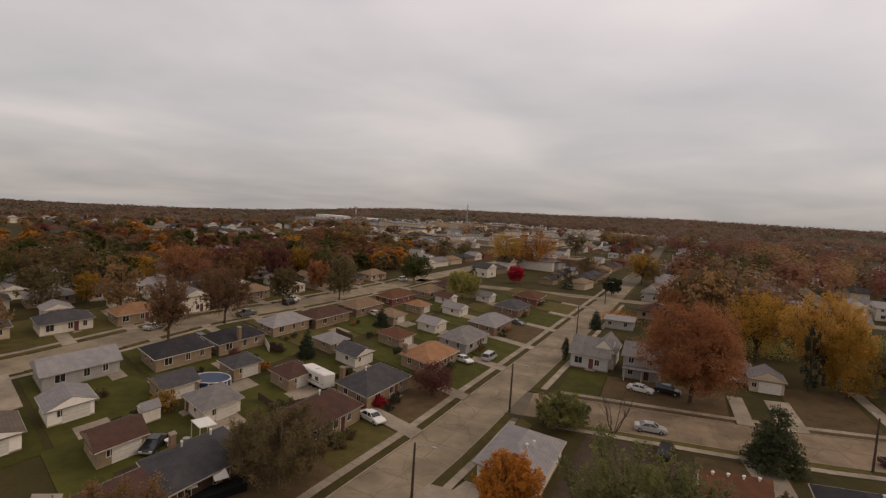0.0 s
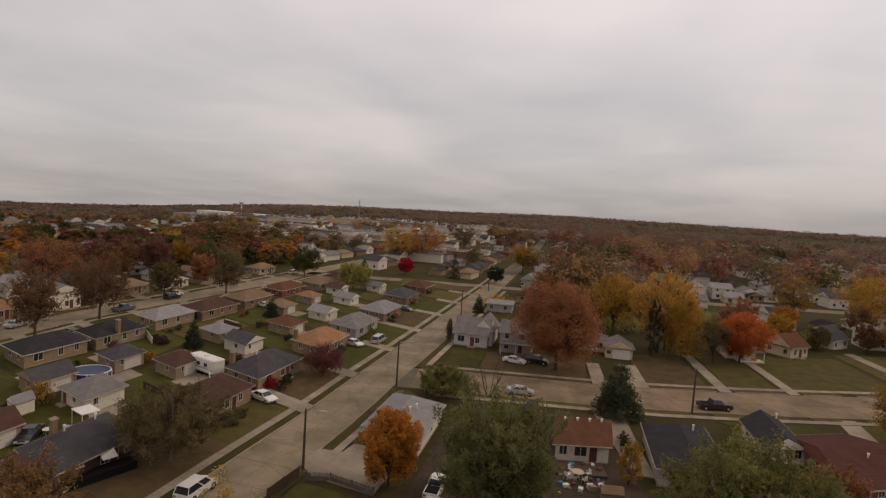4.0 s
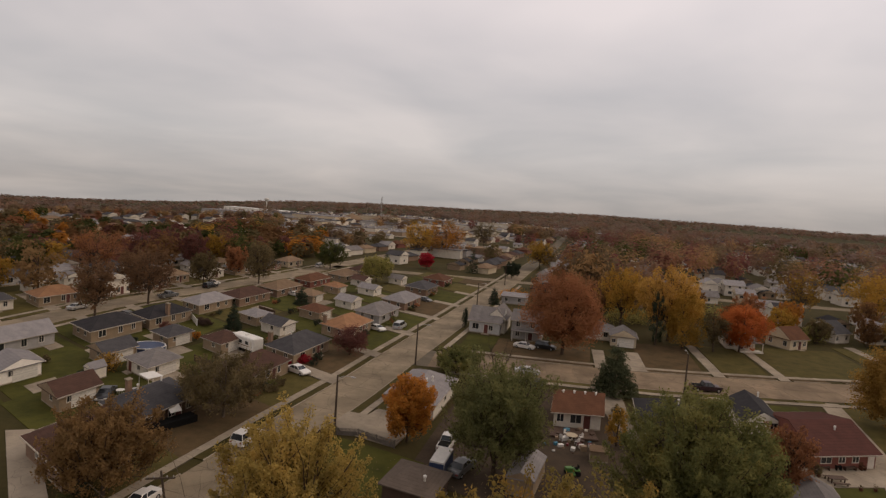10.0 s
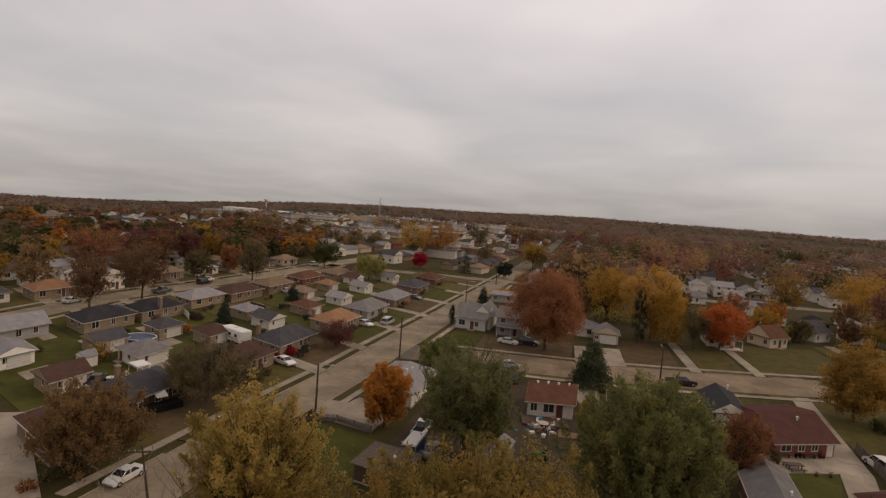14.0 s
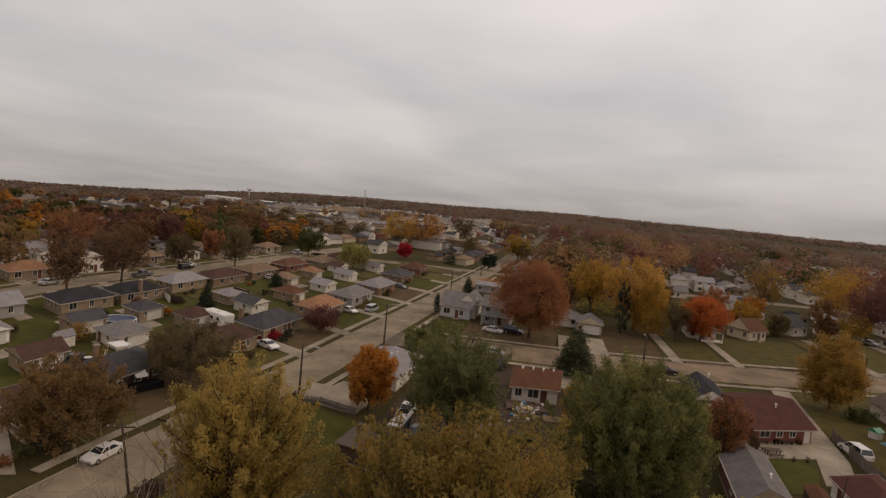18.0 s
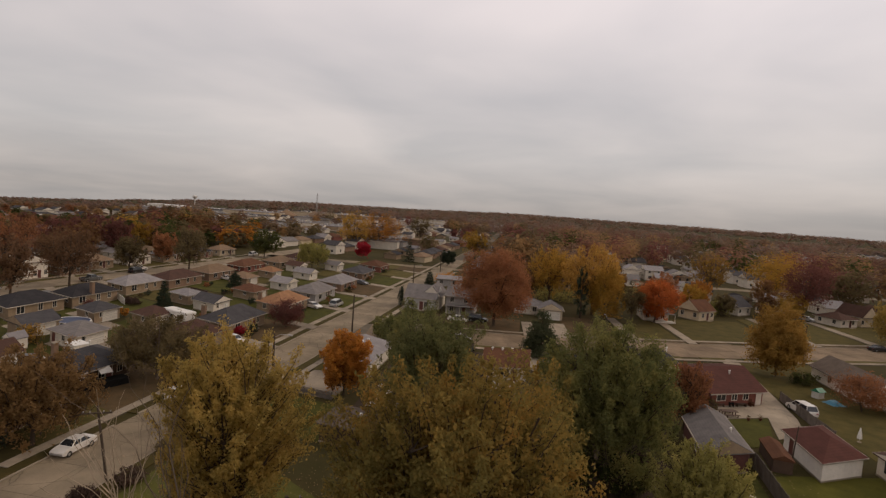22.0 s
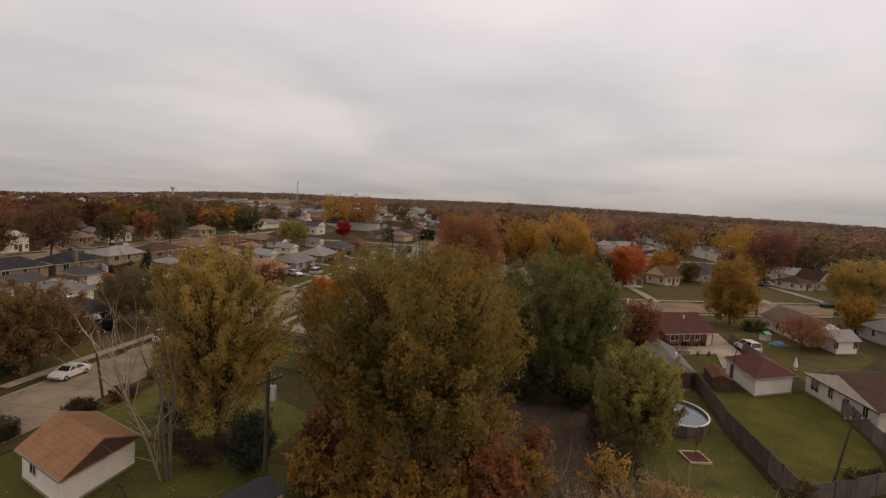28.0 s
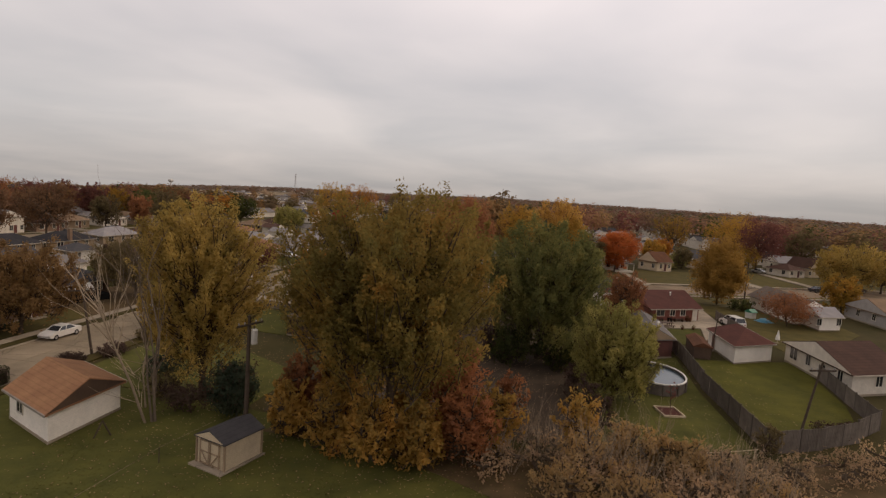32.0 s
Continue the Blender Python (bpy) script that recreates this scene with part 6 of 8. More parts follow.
# ---- cars ----
PAINT = {"white": (0.72, 0.72, 0.72), "black": (0.018, 0.018, 0.02), "silver": (0.42, 0.43, 0.44), "blue": (0.03, 0.045, 0.12), "grey": (0.12, 0.125, 0.13), "red": (0.16, 0.02, 0.022), "tan": (0.36, 0.30, 0.22), "plum": (0.05, 0.025, 0.032)}
for k, c in PAINT.items():
    M["paint_" + k] = mat("paint_" + k, c, tuple(v * 0.85 for v in c), 0.28, 1.0, 20, 0, metal=0.1, vary=0.03, spec=0.6)
M["lamp_red"] = mat("lamp_red", (0.25, 0.01, 0.01), None, 0.3, 2, 9, 0)
PROFILE = {  # half-length, roof line from back to front as (x, z) beltline points, width, wheel radius
    "sedan": (2.35, [(-1.55, 0.98), (-0.85, 1.42), (0.45, 1.42), (1.15, 0.95)], 1.78, 0.32),
    "suv": (2.3, [(-2.2, 1.08), (-1.95, 1.74), (0.5, 1.76), (1.2, 1.08)], 1.86, 0.37),
    "van": (2.45, [(-2.35, 1.05), (-2.2, 1.78), (0.9, 1.78), (1.75, 1.05)], 1.92, 0.35),
    "pickup": (2.75, [(-0.75, 1.1), (-0.55, 1.76), (0.6, 1.76), (1.2, 1.1)], 1.9, 0.39),
}


def car(kind, colour, x, y, rot, label, group="parked cars"):
    """A parked car that points along its own x axis."""
    half, roofline, w, wr = PROFILE[kind]
    t = thing("pickup_truck" if kind == "pickup" else "van" if kind == "van" else "car", x, y, 0.03, rot, label, "pickup" if kind == "pickup" else "car", group)
    belt = roofline[0][1]
    low = 0.28
    side = [(-half, low + 0.1), (-half, belt * 0.82), (-half + 0.12, belt), (roofline[-1][0], belt), (half - 0.35, belt * 0.86), (half, belt * 0.66), (half, low + 0.08), (half - 0.25, low), (-half + 0.25, low)]
    if kind == "pickup":
        side = [(-half, low + 0.15), (-half, belt), (roofline[-1][0], belt), (half - 0.25, belt * 0.95), (half, belt * 0.75), (half, low + 0.12), (half - 0.3, low + 0.05), (-half + 0.3, low + 0.05)]
    bm = bmesh.new()
    a = [bm.verts.new((p, -w / 2, z)) for p, z in side]
    b = [bm.verts.new((p, w / 2, z)) for p, z in side]
    bm.faces.new(a), bm.faces.new(b[::-1])
    for i in range(len(a)):
        j = (i + 1) % len(a)
        bm.faces.new((a[i], b[i], b[j], a[j]))
    bmesh.ops.recalc_face_normals(bm, faces=bm.faces)
    bmesh.ops.bevel(bm, geom=list(bm.edges), offset=0.06, segments=2, affect="EDGES", clamp_overlap=True)
    part("body", bm, "paint_" + colour, t)
    bm = bmesh.new()
    n = w / 2 - 0.08
    m = w / 2 - 0.26
    lo = [(roofline[0][0], belt - 0.02), (roofline[3][0], belt - 0.02)]
    up = [(roofline[1][0], roofline[1][1] - 0.05), (roofline[2][0], roofline[2][1] - 0.05)]
    v = [bm.verts.new(p) for p in ((lo[0][0], -n, lo[0][1]), (lo[1][0], -n, lo[1][1]), (lo[1][0], n, lo[1][1]), (lo[0][0], n, lo[0][1]), (up[0][0], -m, up[0][1]), (up[1][0], -m, up[1][1]), (up[1][0], m, up[1][1]), (up[0][0], m, up[0][1]))]
    for q in ((0, 1, 5, 4), (1, 2, 6, 5), (2, 3, 7, 6), (3, 0, 4, 7), (4, 5, 6, 7), (3, 2, 1, 0)):
        bm.faces.new([v[i] for i in q])
    part("cabin_glass", bm, "glass", t)
    part("roof", boxed(up[0][0] - 0.04, -m - 0.03, up[0][1], up[1][0] + 0.04, m + 0.03, up[0][1] + 0.07, bevel=0.03), "paint_" + colour, t)
    for s in (-1, 1):
        for pa, pb in ((lo[0], up[0]), (lo[1], up[1]), ((0, belt), ((up[0][0] + up[1][0]) / 2, up[0][1]))):
            bm = bmesh.new()
            tube(bm, [(pa[0], s * (n + 0.005), pa[1]), (pb[0], s * (m + 0.01), pb[1] + 0.02)], [0.045, 0.045], 4)
            part("pillar", bm, "paint_" + colour, t)
        part("headlight", boxed(half - 0.1, s * (w / 2 - 0.32) - 0.18, belt * 0.6, half + 0.015, s * (w / 2 - 0.32) + 0.18, belt * 0.72, bevel=0.02), "plastic", t)
        part("tail_light", boxed(-half - 0.015, s * (w / 2 - 0.25) - 0.15, belt * 0.66, -half + 0.1, s * (w / 2 - 0.25) + 0.15, belt * 0.8, bevel=0.02), "lamp_red", t)
        for u in (-half + 0.85, half - 0.85):
            bm = bmesh.new()
            tube(bm, [(u, s * (w / 2 - 0.2), wr), (u, s * (w / 2 + 0.012), wr)], [wr, wr], 16)
            tyre = part("tyre", bm, "tyre", t)
            bm = bmesh.new()
            tube(bm, [(u, s * (w / 2), wr), (u, s * (w / 2 + 0.025), wr)], [wr * 0.62, wr * 0.5], 12)
            part("rim", bm, "metal", tyre)
    if kind == "pickup":
        part("load_bed", boxed(-half + 0.15, -w / 2 + 0.14, belt - 0.03, roofline[0][0] - 0.06, w / 2 - 0.14, belt + 0.008), "tyre", t)
    part("bumper", boxed(half - 0.05, -w / 2 + 0.1, low + 0.12, half + 0.06, w / 2 - 0.1, low + 0.3, bevel=0.03), "grey" if "grey" in M else "metal", t)
    return t


def head(pts, v, axis=1):
    d = along(pts, s_at(pts, v, axis))[1]
    return math.degrees(math.atan2(d.y, d.x))


c = car("sedan", "white", -39.0, 44.7, head(MAIN, 44) - 180, "small white sedan parked at the west kerb")
c.matrix_basis = c.matrix_basis @ Matrix.Diagonal((0.84, 0.86, 0.88, 1))
car("suv", "white", -37.2, 60.0, head(MAIN, 60), "white off-road car parked at the kerb")
car("sedan", "white", -43.6, 86.0, -24, "white sedan on a concrete drive")
car("sedan", "white", -41.6, 121.8, -28, "white car on a drive beside the house")
car("van", "silver", -37.4, 126.6, head(MAIN, 126), "silver minivan at the kerb")
car("sedan", "grey", -40.6, 165.6, -25, "grey car on a drive")
car("suv", "black", -3.7, 95.2, 80, "dark car on the yard beside the rust roof")
car("sedan", "white", -7.2, 122.0, -14, "white car in front of the grey house")
car("suv", "black", -2.6, 123.6, -10, "black car in front of the grey house")
car("sedan", "silver", -5.6, 103.0, head(SIDE, 0, 0), "pale silver car parked on the side street")
car("pickup", "plum", 26.8, 107.2, head(SIDE, 27, 0), "dark plum pickup parked on the side street")
car("suv", "white", 45.6, 79.2, 96, "white estate car beside the board fence")
car("sedan", "silver", 97.4, 172.0, -60, "silver car on a drive")
car("suv", "black", 104.0, 166.5, 15, "black car in front of a white house")
car("sedan", "plum", 106.0, 139.5, head(SIDE, 100, 0), "dark car on the side street")
car("sedan", "black", 92.0, 133.0, head(SIDE, 92, 0), "black car on the side street")
car("pickup", "grey", -104.0, 130.0, head(BACK, 130), "dark pickup on the back street")
car("suv", "black", -104.6, 149.2, head(BACK, 149), "black car on the back street")
car("pickup", "white", -106.6, 152.8, head(BACK, 152), "white pickup on the back street")
car("sedan", "silver", -110.2, 107.2, head(BACK, 107), "silver car on the back street")
car("suv", "grey", -93.6, 104.6, -20, "grey car on a drive behind the house")
car("sedan", "white", -77.4, 151.0, -25, "white car behind a house")
car("van", "white", -100.4, 219.0, head(BACK, 219), "white delivery van on the back street")
car("sedan", "black", -62.6, 65.4, -62, "black car on a back drive")
c = car("pickup", "white", -13.8, 67.4, 86, "white pickup with a black load bed in the yard")
c.matrix_basis = c.matrix_basis @ Matrix.Diagonal((0.92, 0.86, 0.95, 1))
car("sedan", "grey", -11.0, 61.6, 72, "grey car under the trees")
t = thing("box_trailer", -13.2, 60.6, 0, 86, "white box trailer with a blue tail", "trailer")
part("body", boxed(-2.0, -0.86, 0.5, 2.0, 0.86, 2.2, bevel=0.05), "plastic", t)
part("tail", boxed(-2.06, -0.82, 0.6, -2.003, 0.82, 2.0), "tarp", t)
for s in (-1, 1):
    part("side_panel", boxed(-1.95, s * 0.88 - 0.015, 0.55, 1.95, s * 0.88 + 0.015, 1.95), "tarp", t)
for s in (-1, 1):
    bm = bmesh.new()
    tube(bm, [(0, s * 0.74, 0.33), (0, s * 0.90, 0.33)], [0.33, 0.33], 12)
    part("wheel", bm, "tyre", t)

# ---- toys and clutter ----
t = thing("play_house", 52.9, 88.1, 0, 30, "small play house of green and blue plastic", "play house")
part("wall", boxed(-0.7, -0.6, 0, 0.7, 0.6, 1.1, bevel=0.04), "plastic", t)
M["toy_green"] = mat("toy_green", (0.03, 0.20, 0.12), None, 0.5, 2, 9, 0)
part("roof", roof_mesh(1.4, 1.2, 1.15, 0.5, "gx", 0.15, 0.06), "toy_green", t)
t = thing("tent_tarp", 53.8, 85.4, 0, 15, "crumpled blue tarpaulin on the grass", "tarpaulin")
bm = bmesh.new()
bmesh.ops.create_grid(bm, x_segments=10, y_segments=10, size=1.2)
for v in bm.verts:
    v.co.z = 0.55 * max(0, 1 - (v.co.x ** 2 + v.co.y ** 2) / 1.5) + 0.12 * noise.noise(v.co * 2.2) + 0.08
M["toy_blue"] = mat("toy_blue", (0.06, 0.22, 0.34), None, 0.5, 2, 9, 0)
part("sheet", bm, "toy_blue", t)
r = random.Random(4)
for i in range(56):
    px, py = r.gauss(2.3, 1.7), r.gauss(75.6, 1.7)
    s = r.uniform(0.14, 0.40)
    k = r.choice(("plastic", "plastic", "beige", "darkwood", "darkwood", "darkwood", "toy_blue", "paint_red", "trim"))
    t = thing("yard_box" if i % 3 else "yard_tub", px, py, 0, r.uniform(0, 90), {"plastic": "white plastic box in a cluttered yard", "beige": "tan crate in a cluttered yard", "darkwood": "dark wooden crate in the yard", "toy_blue": "blue plastic tub in the yard", "paint_red": "red box in the yard", "trim": "pale box in the yard"}[k], "box", "yard clutter")
    part("body", boxed(-s, -s * 0.7, 0, s, s * 0.7, s * r.uniform(0.8, 1.7), bevel=0.03), k, t)
part_deck = thing("deck", 2.0, 77.6, 0, 7, "dark stained wooden deck behind the white house", "deck")
for k in range(12):
    part("plank", boxed(-3.4, -1.9 + k * 0.29, 0.12, 3.2, -1.9 + k * 0.29 + 0.27, 0.32), "darkwood", part_deck)
t = thing("patio_set", 33.6, 74.8, 0, 12, "dark garden table with benches on the patio", "table")
part("tabletop", boxed(-1.1, -0.5, 0.68, 1.1, 0.5, 0.75, bevel=0.02), "darkwood", t)
for s in (-1, 1):
    part("bench", boxed(-1.0, s * 0.95 - 0.18, 0.4, 1.0, s * 0.95 + 0.18, 0.46, bevel=0.01), "darkwood", t)
    for u in (-0.8, 0.8):
        part("leg", boxed(u - 0.05, s * 0.85 - 0.05, 0, u + 0.05, s * 0.85 + 0.05, 0.4), "darkwood", t)
        part("table_leg", boxed(u - 0.05, s * 0.3 - 0.05, 0, u + 0.05, s * 0.3 + 0.05, 0.68), "darkwood", t)
# things kept along the back wall of the brick house
for x, W, H, D, k, nm, lb in ((33.6, 1.5, 0.85, 0.6, "darkwood", "garden_bench", "dark wooden garden bench against the brick wall"), (35.6, 0.7, 1.05, 0.55, "tyre", "grill", "black covered grill against the brick wall"), (37.2, 1.6, 0.8, 0.6, "darkwood", "garden_bench", "dark wooden garden bench against the brick wall"), (39.0, 0.6, 0.95, 0.6, "roof_rust", "storage_bin", "rust-brown storage bin on the patio")):
    t = thing(nm, x, 78.0 + (x - 33) * 0.34, 0.08, 19, lb, nm.split("_")[-1], "things on the patio")
    part("body", boxed(-W / 2, -D / 2, H * 0.42, W / 2, D / 2, H * 0.52, bevel=0.02), k, t)
    part("back", boxed(-W / 2, D / 2 - 0.06, H * 0.5, W / 2, D / 2, H, bevel=0.02), k, t)
    for sx in (-1, 1):
        part("side", boxed(sx * (W / 2 - 0.04) - 0.04, -D / 2, 0, sx * (W / 2 - 0.04) + 0.04, D / 2, H * 0.62, bevel=0.01), k, t)
for i, (x, y) in enumerate(((30.8, 72.6), (35.6, 73.4), (37.4, 73.9), (32.0, 75.6))):
    t = thing("plant_pot", x, y, 0.08, 0, "brown pot with a dry plant on the patio", "pot", "patio pots")
    bm = bmesh.new()
    tube(bm, [(0, 0, 0), (0, 0, 0.3), (0, 0, 0.34)], [0.16, 0.22, 0.24], 12)
    part("pot", bm, "roof_rust", t)
    tagged(part("plant", quads("plant", np.random.default_rng(i).normal(size=(60, 3)) * 0.14 + np.array([0, 0, 0.5]), 0.14, np.random.default_rng(i + 9)), "leaf_dull", t), kind="stuff")
t = thing("sawhorse", -20.3, 24.6, 0, 40, "small dark A-frame leaning at the garage wall", "trestle")
for s in (-1, 1):
    bm = bmesh.new()
    tube(bm, [(s * 0.5, 0, 0), (0, 0.1, 1.1)], [0.05, 0.05], 5)
    part("leg", bm, "pole", t)


# ---- small things in the gardens ----
def garden_table(x, y, label, colour="plastic", r=0.6):
    t = thing("garden_table", x, y, 0.07, 0, label, "table", "garden tables")
    bm = bmesh.new()
    tube(bm, [(0, 0, 0.68), (0, 0, 0.71), (0, 0, 0.73)], [r * 0.97, r, r * 0.97], 18)
    part("tabletop", bm, colour, t)
    for k in range(4):
        a = k * math.tau / 4 + 0.4
        bm = bmesh.new()
        tube(bm, [(math.cos(a) * r * 0.8, math.sin(a) * r * 0.8, 0), (math.cos(a) * r * 0.5, math.sin(a) * r * 0.5, 0.68)], [0.025, 0.025], 5)
        part("leg", bm, colour, t)
    return t


garden_table(-61.6, 66.9, "round white plastic garden table on a back lawn")
garden_table(-60.2, 68.2, "small pale green garden table on a back lawn", "metal", 0.45)
t = thing("patio_canopy", -59.2, 70.0, 0, -25, "flat white patio canopy on thin posts behind a house", "canopy")
part("canopy_top", boxed(-1.5, -1.1, 2.3, 1.5, 1.1, 2.4, bevel=0.02), "plastic", t)
for sx in (-1.4, 1.4):
    for sy2 in (-1.0, 1.0):
        part("post", boxed(sx - 0.04, sy2 - 0.04, 0, sx + 0.04, sy2 + 0.04, 2.3), "trim", t)
t = thing("panel_fence", -81.3, 109.6, 0, 136.3, "short white panel fence beside the grey-roofed house", "fence")
for k in range(4):
    part("fence_panel", boxed(-4.6 + k * 2.35, -0.03, 0.08, -2.4 + k * 2.35, 0.03, 1.45, bevel=0.01), "plastic", t)
for k in range(5):
    part("post", boxed(-4.72 + k * 2.35, -0.06, 0, -4.6 + k * 2.35, 0.06, 1.55), "plastic", t)
# white metal tool cabinet by the garage
t = thing("tool_shed", -31.2, 25.2, 0, -30, "small white metal tool shed with a flat roof by the hedge", "shed")
part("wall", boxed(-1.1, -0.9, 0, 1.1, 0.9, 1.75, bevel=0.02), "plastic", t)
part("roof", boxed(-1.2, -1.0, 1.75, 1.2, 1.0, 1.84, bevel=0.02), "metal", t)
for s in (-1, 1):
    d = part("door", boxed(s * 0.45 - 0.43, -0.95, 0.1, s * 0.45 + 0.43, -0.905, 1.65), "trim", t)
    part("handle", boxed(s * 0.08 - 0.02, -0.99, 0.8, s * 0.08 + 0.02, -0.951, 1.0), "metal", d)


# green garden tractor in the yard
M["paint_green"] = mat("paint_green", (0.085, 0.21, 0.045), (0.06, 0.15, 0.032), 0.4, 1.5, 12, 0, vary=0.02)
t = thing("garden_tractor", 1.7, 65.4, 0.04, 200, "bright green garden tractor parked in the yard", "mower")
part("bonnet", boxed(0.1, -0.3, 0.45, 1.0, 0.3, 0.95, bevel=0.06), "paint_green", t)
part("mudguard", boxed(-0.75, -0.5, 0.55, -0.1, 0.5, 0.72, bevel=0.05), "paint_green", t)
part("seat", boxed(-0.6, -0.22, 0.72, -0.2, 0.22, 0.86, bevel=0.04), "tyre", t)
part("backrest", boxed(-0.68, -0.22, 0.8, -0.56, 0.22, 1.2, bevel=0.04), "tyre", t)
part("deck", boxed(-0.3, -0.6, 0.12, 0.5, 0.6, 0.3, bevel=0.04), "paint_green", t)
bm = bmesh.new()
tube(bm, [(0.2, 0, 0.9), (0.0, 0, 1.15)], [0.025, 0.025], 5)
part("steering_column", bm, "tyre", t)
for u, s, r in ((-0.45, -0.52, 0.3), (-0.45, 0.52, 0.3), (0.75, -0.42, 0.2), (0.75, 0.42, 0.2)):
    bm = bmesh.new()
    tube(bm, [(u, s - 0.1, r), (u, s + 0.1, r)], [r, r], 14)
    part("wheel", bm, "tyre", t)


def garden_chair(x, y, rot, label):
    t = thing("garden_chair", x, y, 0.04, rot, label, "chair", "garden chairs")
    part("seat", boxed(-0.24, -0.24, 0.38, 0.24, 0.24, 0.43, bevel=0.02), "plastic", t)
    bm = boxed(-0.24, 0.2, 0.42, 0.24, 0.25, 0.92, bevel=0.02)
    part("backrest", bm, "plastic", t)
    for sx in (-0.21, 0.21):
        part("armrest", boxed(sx - 0.03, -0.22, 0.6, sx + 0.03, 0.22, 0.64, bevel=0.01), "plastic", t)
        for sy2 in (-0.21, 0.21):
            part("leg", boxed(sx - 0.025, sy2 - 0.025, 0, sx + 0.025, sy2 + 0.025, 0.39), "plastic", t)
    return t


garden_table(1.8, 75.4, "round table with a pale cloth in the cluttered yard", "cream", 0.8)
for k in range(4):
    a = k * math.tau / 4 + 0.5
    garden_chair(1.8 + 1.5 * math.cos(a), 75.4 + 1.3 * math.sin(a), math.degrees(a) - 90 + 17 * k % 40, "white plastic garden chair in the cluttered yard")
t = thing("folded_parasol", 47.5, 69.7, 0, 0, "folded white garden parasol on a round foot", "parasol")
bm = bmesh.new()
tube(bm, [(0, 0, 0), (0, 0, 0.08)], [0.3, 0.26], 12)
part("foot", bm, "concrete", t)
bm = bmesh.new()
tube(bm, [(0, 0, 0.05), (0, 0, 1.95)], [0.03, 0.025], 6)
part("pole", bm, "trim", t)
bm = bmesh.new()
tube(bm, [(0, 0, 0.5), (0, 0, 0.9), (0, 0, 1.85)], [0.30, 0.25, 0.05], 9)
part("canopy", bm, "plastic", t)

# ---- trees near the camera's way ----
NT = dict(group="large garden trees")
tree(-1.8, 26.4, 18.2, 14.2, "maple_olive", "maple_tree", "tall maple turning from green to gold", "feather", low=5.6, leaf=0.21, n=88000, clumps=640, limbs=11, trunk=0.34, spread=0.40, **NT)
tree(-18.2, 33.6, 17.2, 10.2, "near_gold", "maple_tree", "upright golden-yellow maple beside the street", "feather", low=2.4, leaf=0.20, n=62000, clumps=460, limbs=9, trunk=0.28, spread=0.34, **NT)
tree(11.4, 51.8, 16.0, 14.4, "near_green", "broadleaf_tree", "large tree still in dark green leaf", "feather", low=1.6, leaf=0.24, n=76000, clumps=520, limbs=10, trunk=0.34, spread=0.50, **NT)
tree(16.7, 40.0, 9.4, 7.7, "lime", "willow_tree", "round pale olive-green tree beside the pool", "feather", low=0.5, leaf=0.18, n=46000, clumps=480, limbs=8, trunk=0.16, spread=0.26, **NT)
tree(-43.4, 44.8, 9.8, 10.4, "oak", "oak_tree", "brown-leaved tree in a front garden", "feather", low=1.2, leaf=0.25, n=26000, clumps=300, limbs=8, trunk=0.22, spread=0.42, **NT)
tree(-44.0, 65.2, 8.8, 11.8, "dull", "oak_tree", "thinning olive-brown tree over the verge", "feather", low=1.8, leaf=0.26, n=19000, clumps=300, limbs=9, trunk=0.2, spread=0.42, bark="bark_pale", **NT)
tree(-19.0, 66.9, 9.0, 6.5, "orange", "maple_tree", "bright orange young maple beside the drive", "feather", low=1.2, leaf=0.25, n=22000, clumps=260, limbs=7, trunk=0.14, spread=0.34, **NT)
tree(-7.3, 61.2, 14.6, 12.4, "grey_olive", "willow_tree", "broad grey-green tree over the back yards", "feather", low=2.4, leaf=0.27, n=34000, clumps=380, limbs=9, trunk=0.3, spread=0.46, **NT)
tree(9.6, 98.0, 9.2, 7.2, "soft_pine", "pine_tree", "broad grey-green pine on the corner of a drive", "cone", low=0.8, leaf=0.36, n=8500, clumps=200, spread=0.56, trunk=0.18, **NT)
tree(51.8, 99.0, 12.4, 9.2, "amber", "maple_tree", "round orange-gold tree on a front lawn", "round", low=1.2, leaf=0.34, n=30000, clumps=340, limbs=18, trunk=0.2, spread=0.62, **NT)
tree(1.0, 120.4, 17.6, 16.0, "rust", "maple_tree", "great rust-red maple in a front yard", "round", low=2.2, leaf=0.38, n=34000, clumps=420, limbs=24, trunk=0.36, spread=0.8, **NT)
tree(17.6, 160.6, 17.6, 13.4, "gold", "maple_tree", "thin golden tree behind a garage", "feather", low=3.2, leaf=0.42, n=9000, clumps=220, limbs=9, trunk=0.3, spread=0.6, **NT)
tree(27.8, 147.6, 19.4, 15.6, "amber", "maple_tree", "tall yellow tree with dark ivy on the trunk", "feather", low=4.0, leaf=0.42, n=16000, clumps=280, limbs=9, trunk=0.34, spread=0.66, **NT)
tree(29.6, 139.6, 13.0, 8.6, "gold", "maple_tree", "golden tree in front of a taller one", "tall", low=2.0, leaf=0.36, n=10000, clumps=170, limbs=16, spread=0.6, **NT)
tree(23.6, 140.6, 12.6, 3.6, "pine", "ivy_column", "dark ivy-covered trunk", "tall", low=1.0, leaf=0.34, n=3200, clumps=60, limbs=4, **NT)
tree(43.4, 143.6, 12.0, 10.6, "vivid", "maple_tree", "vivid orange maple before a white house", "round", low=1.8, leaf=0.38, n=14000, clumps=200, limbs=18, trunk=0.22, spread=0.6, **NT)
tree(36.6, 140.0, 10.6, 6.4, "dull", "oak_tree", "thin dull brown tree beside the orange maple", "round", low=2.4, leaf=0.36, n=3200, clumps=110, limbs=26, **NT)
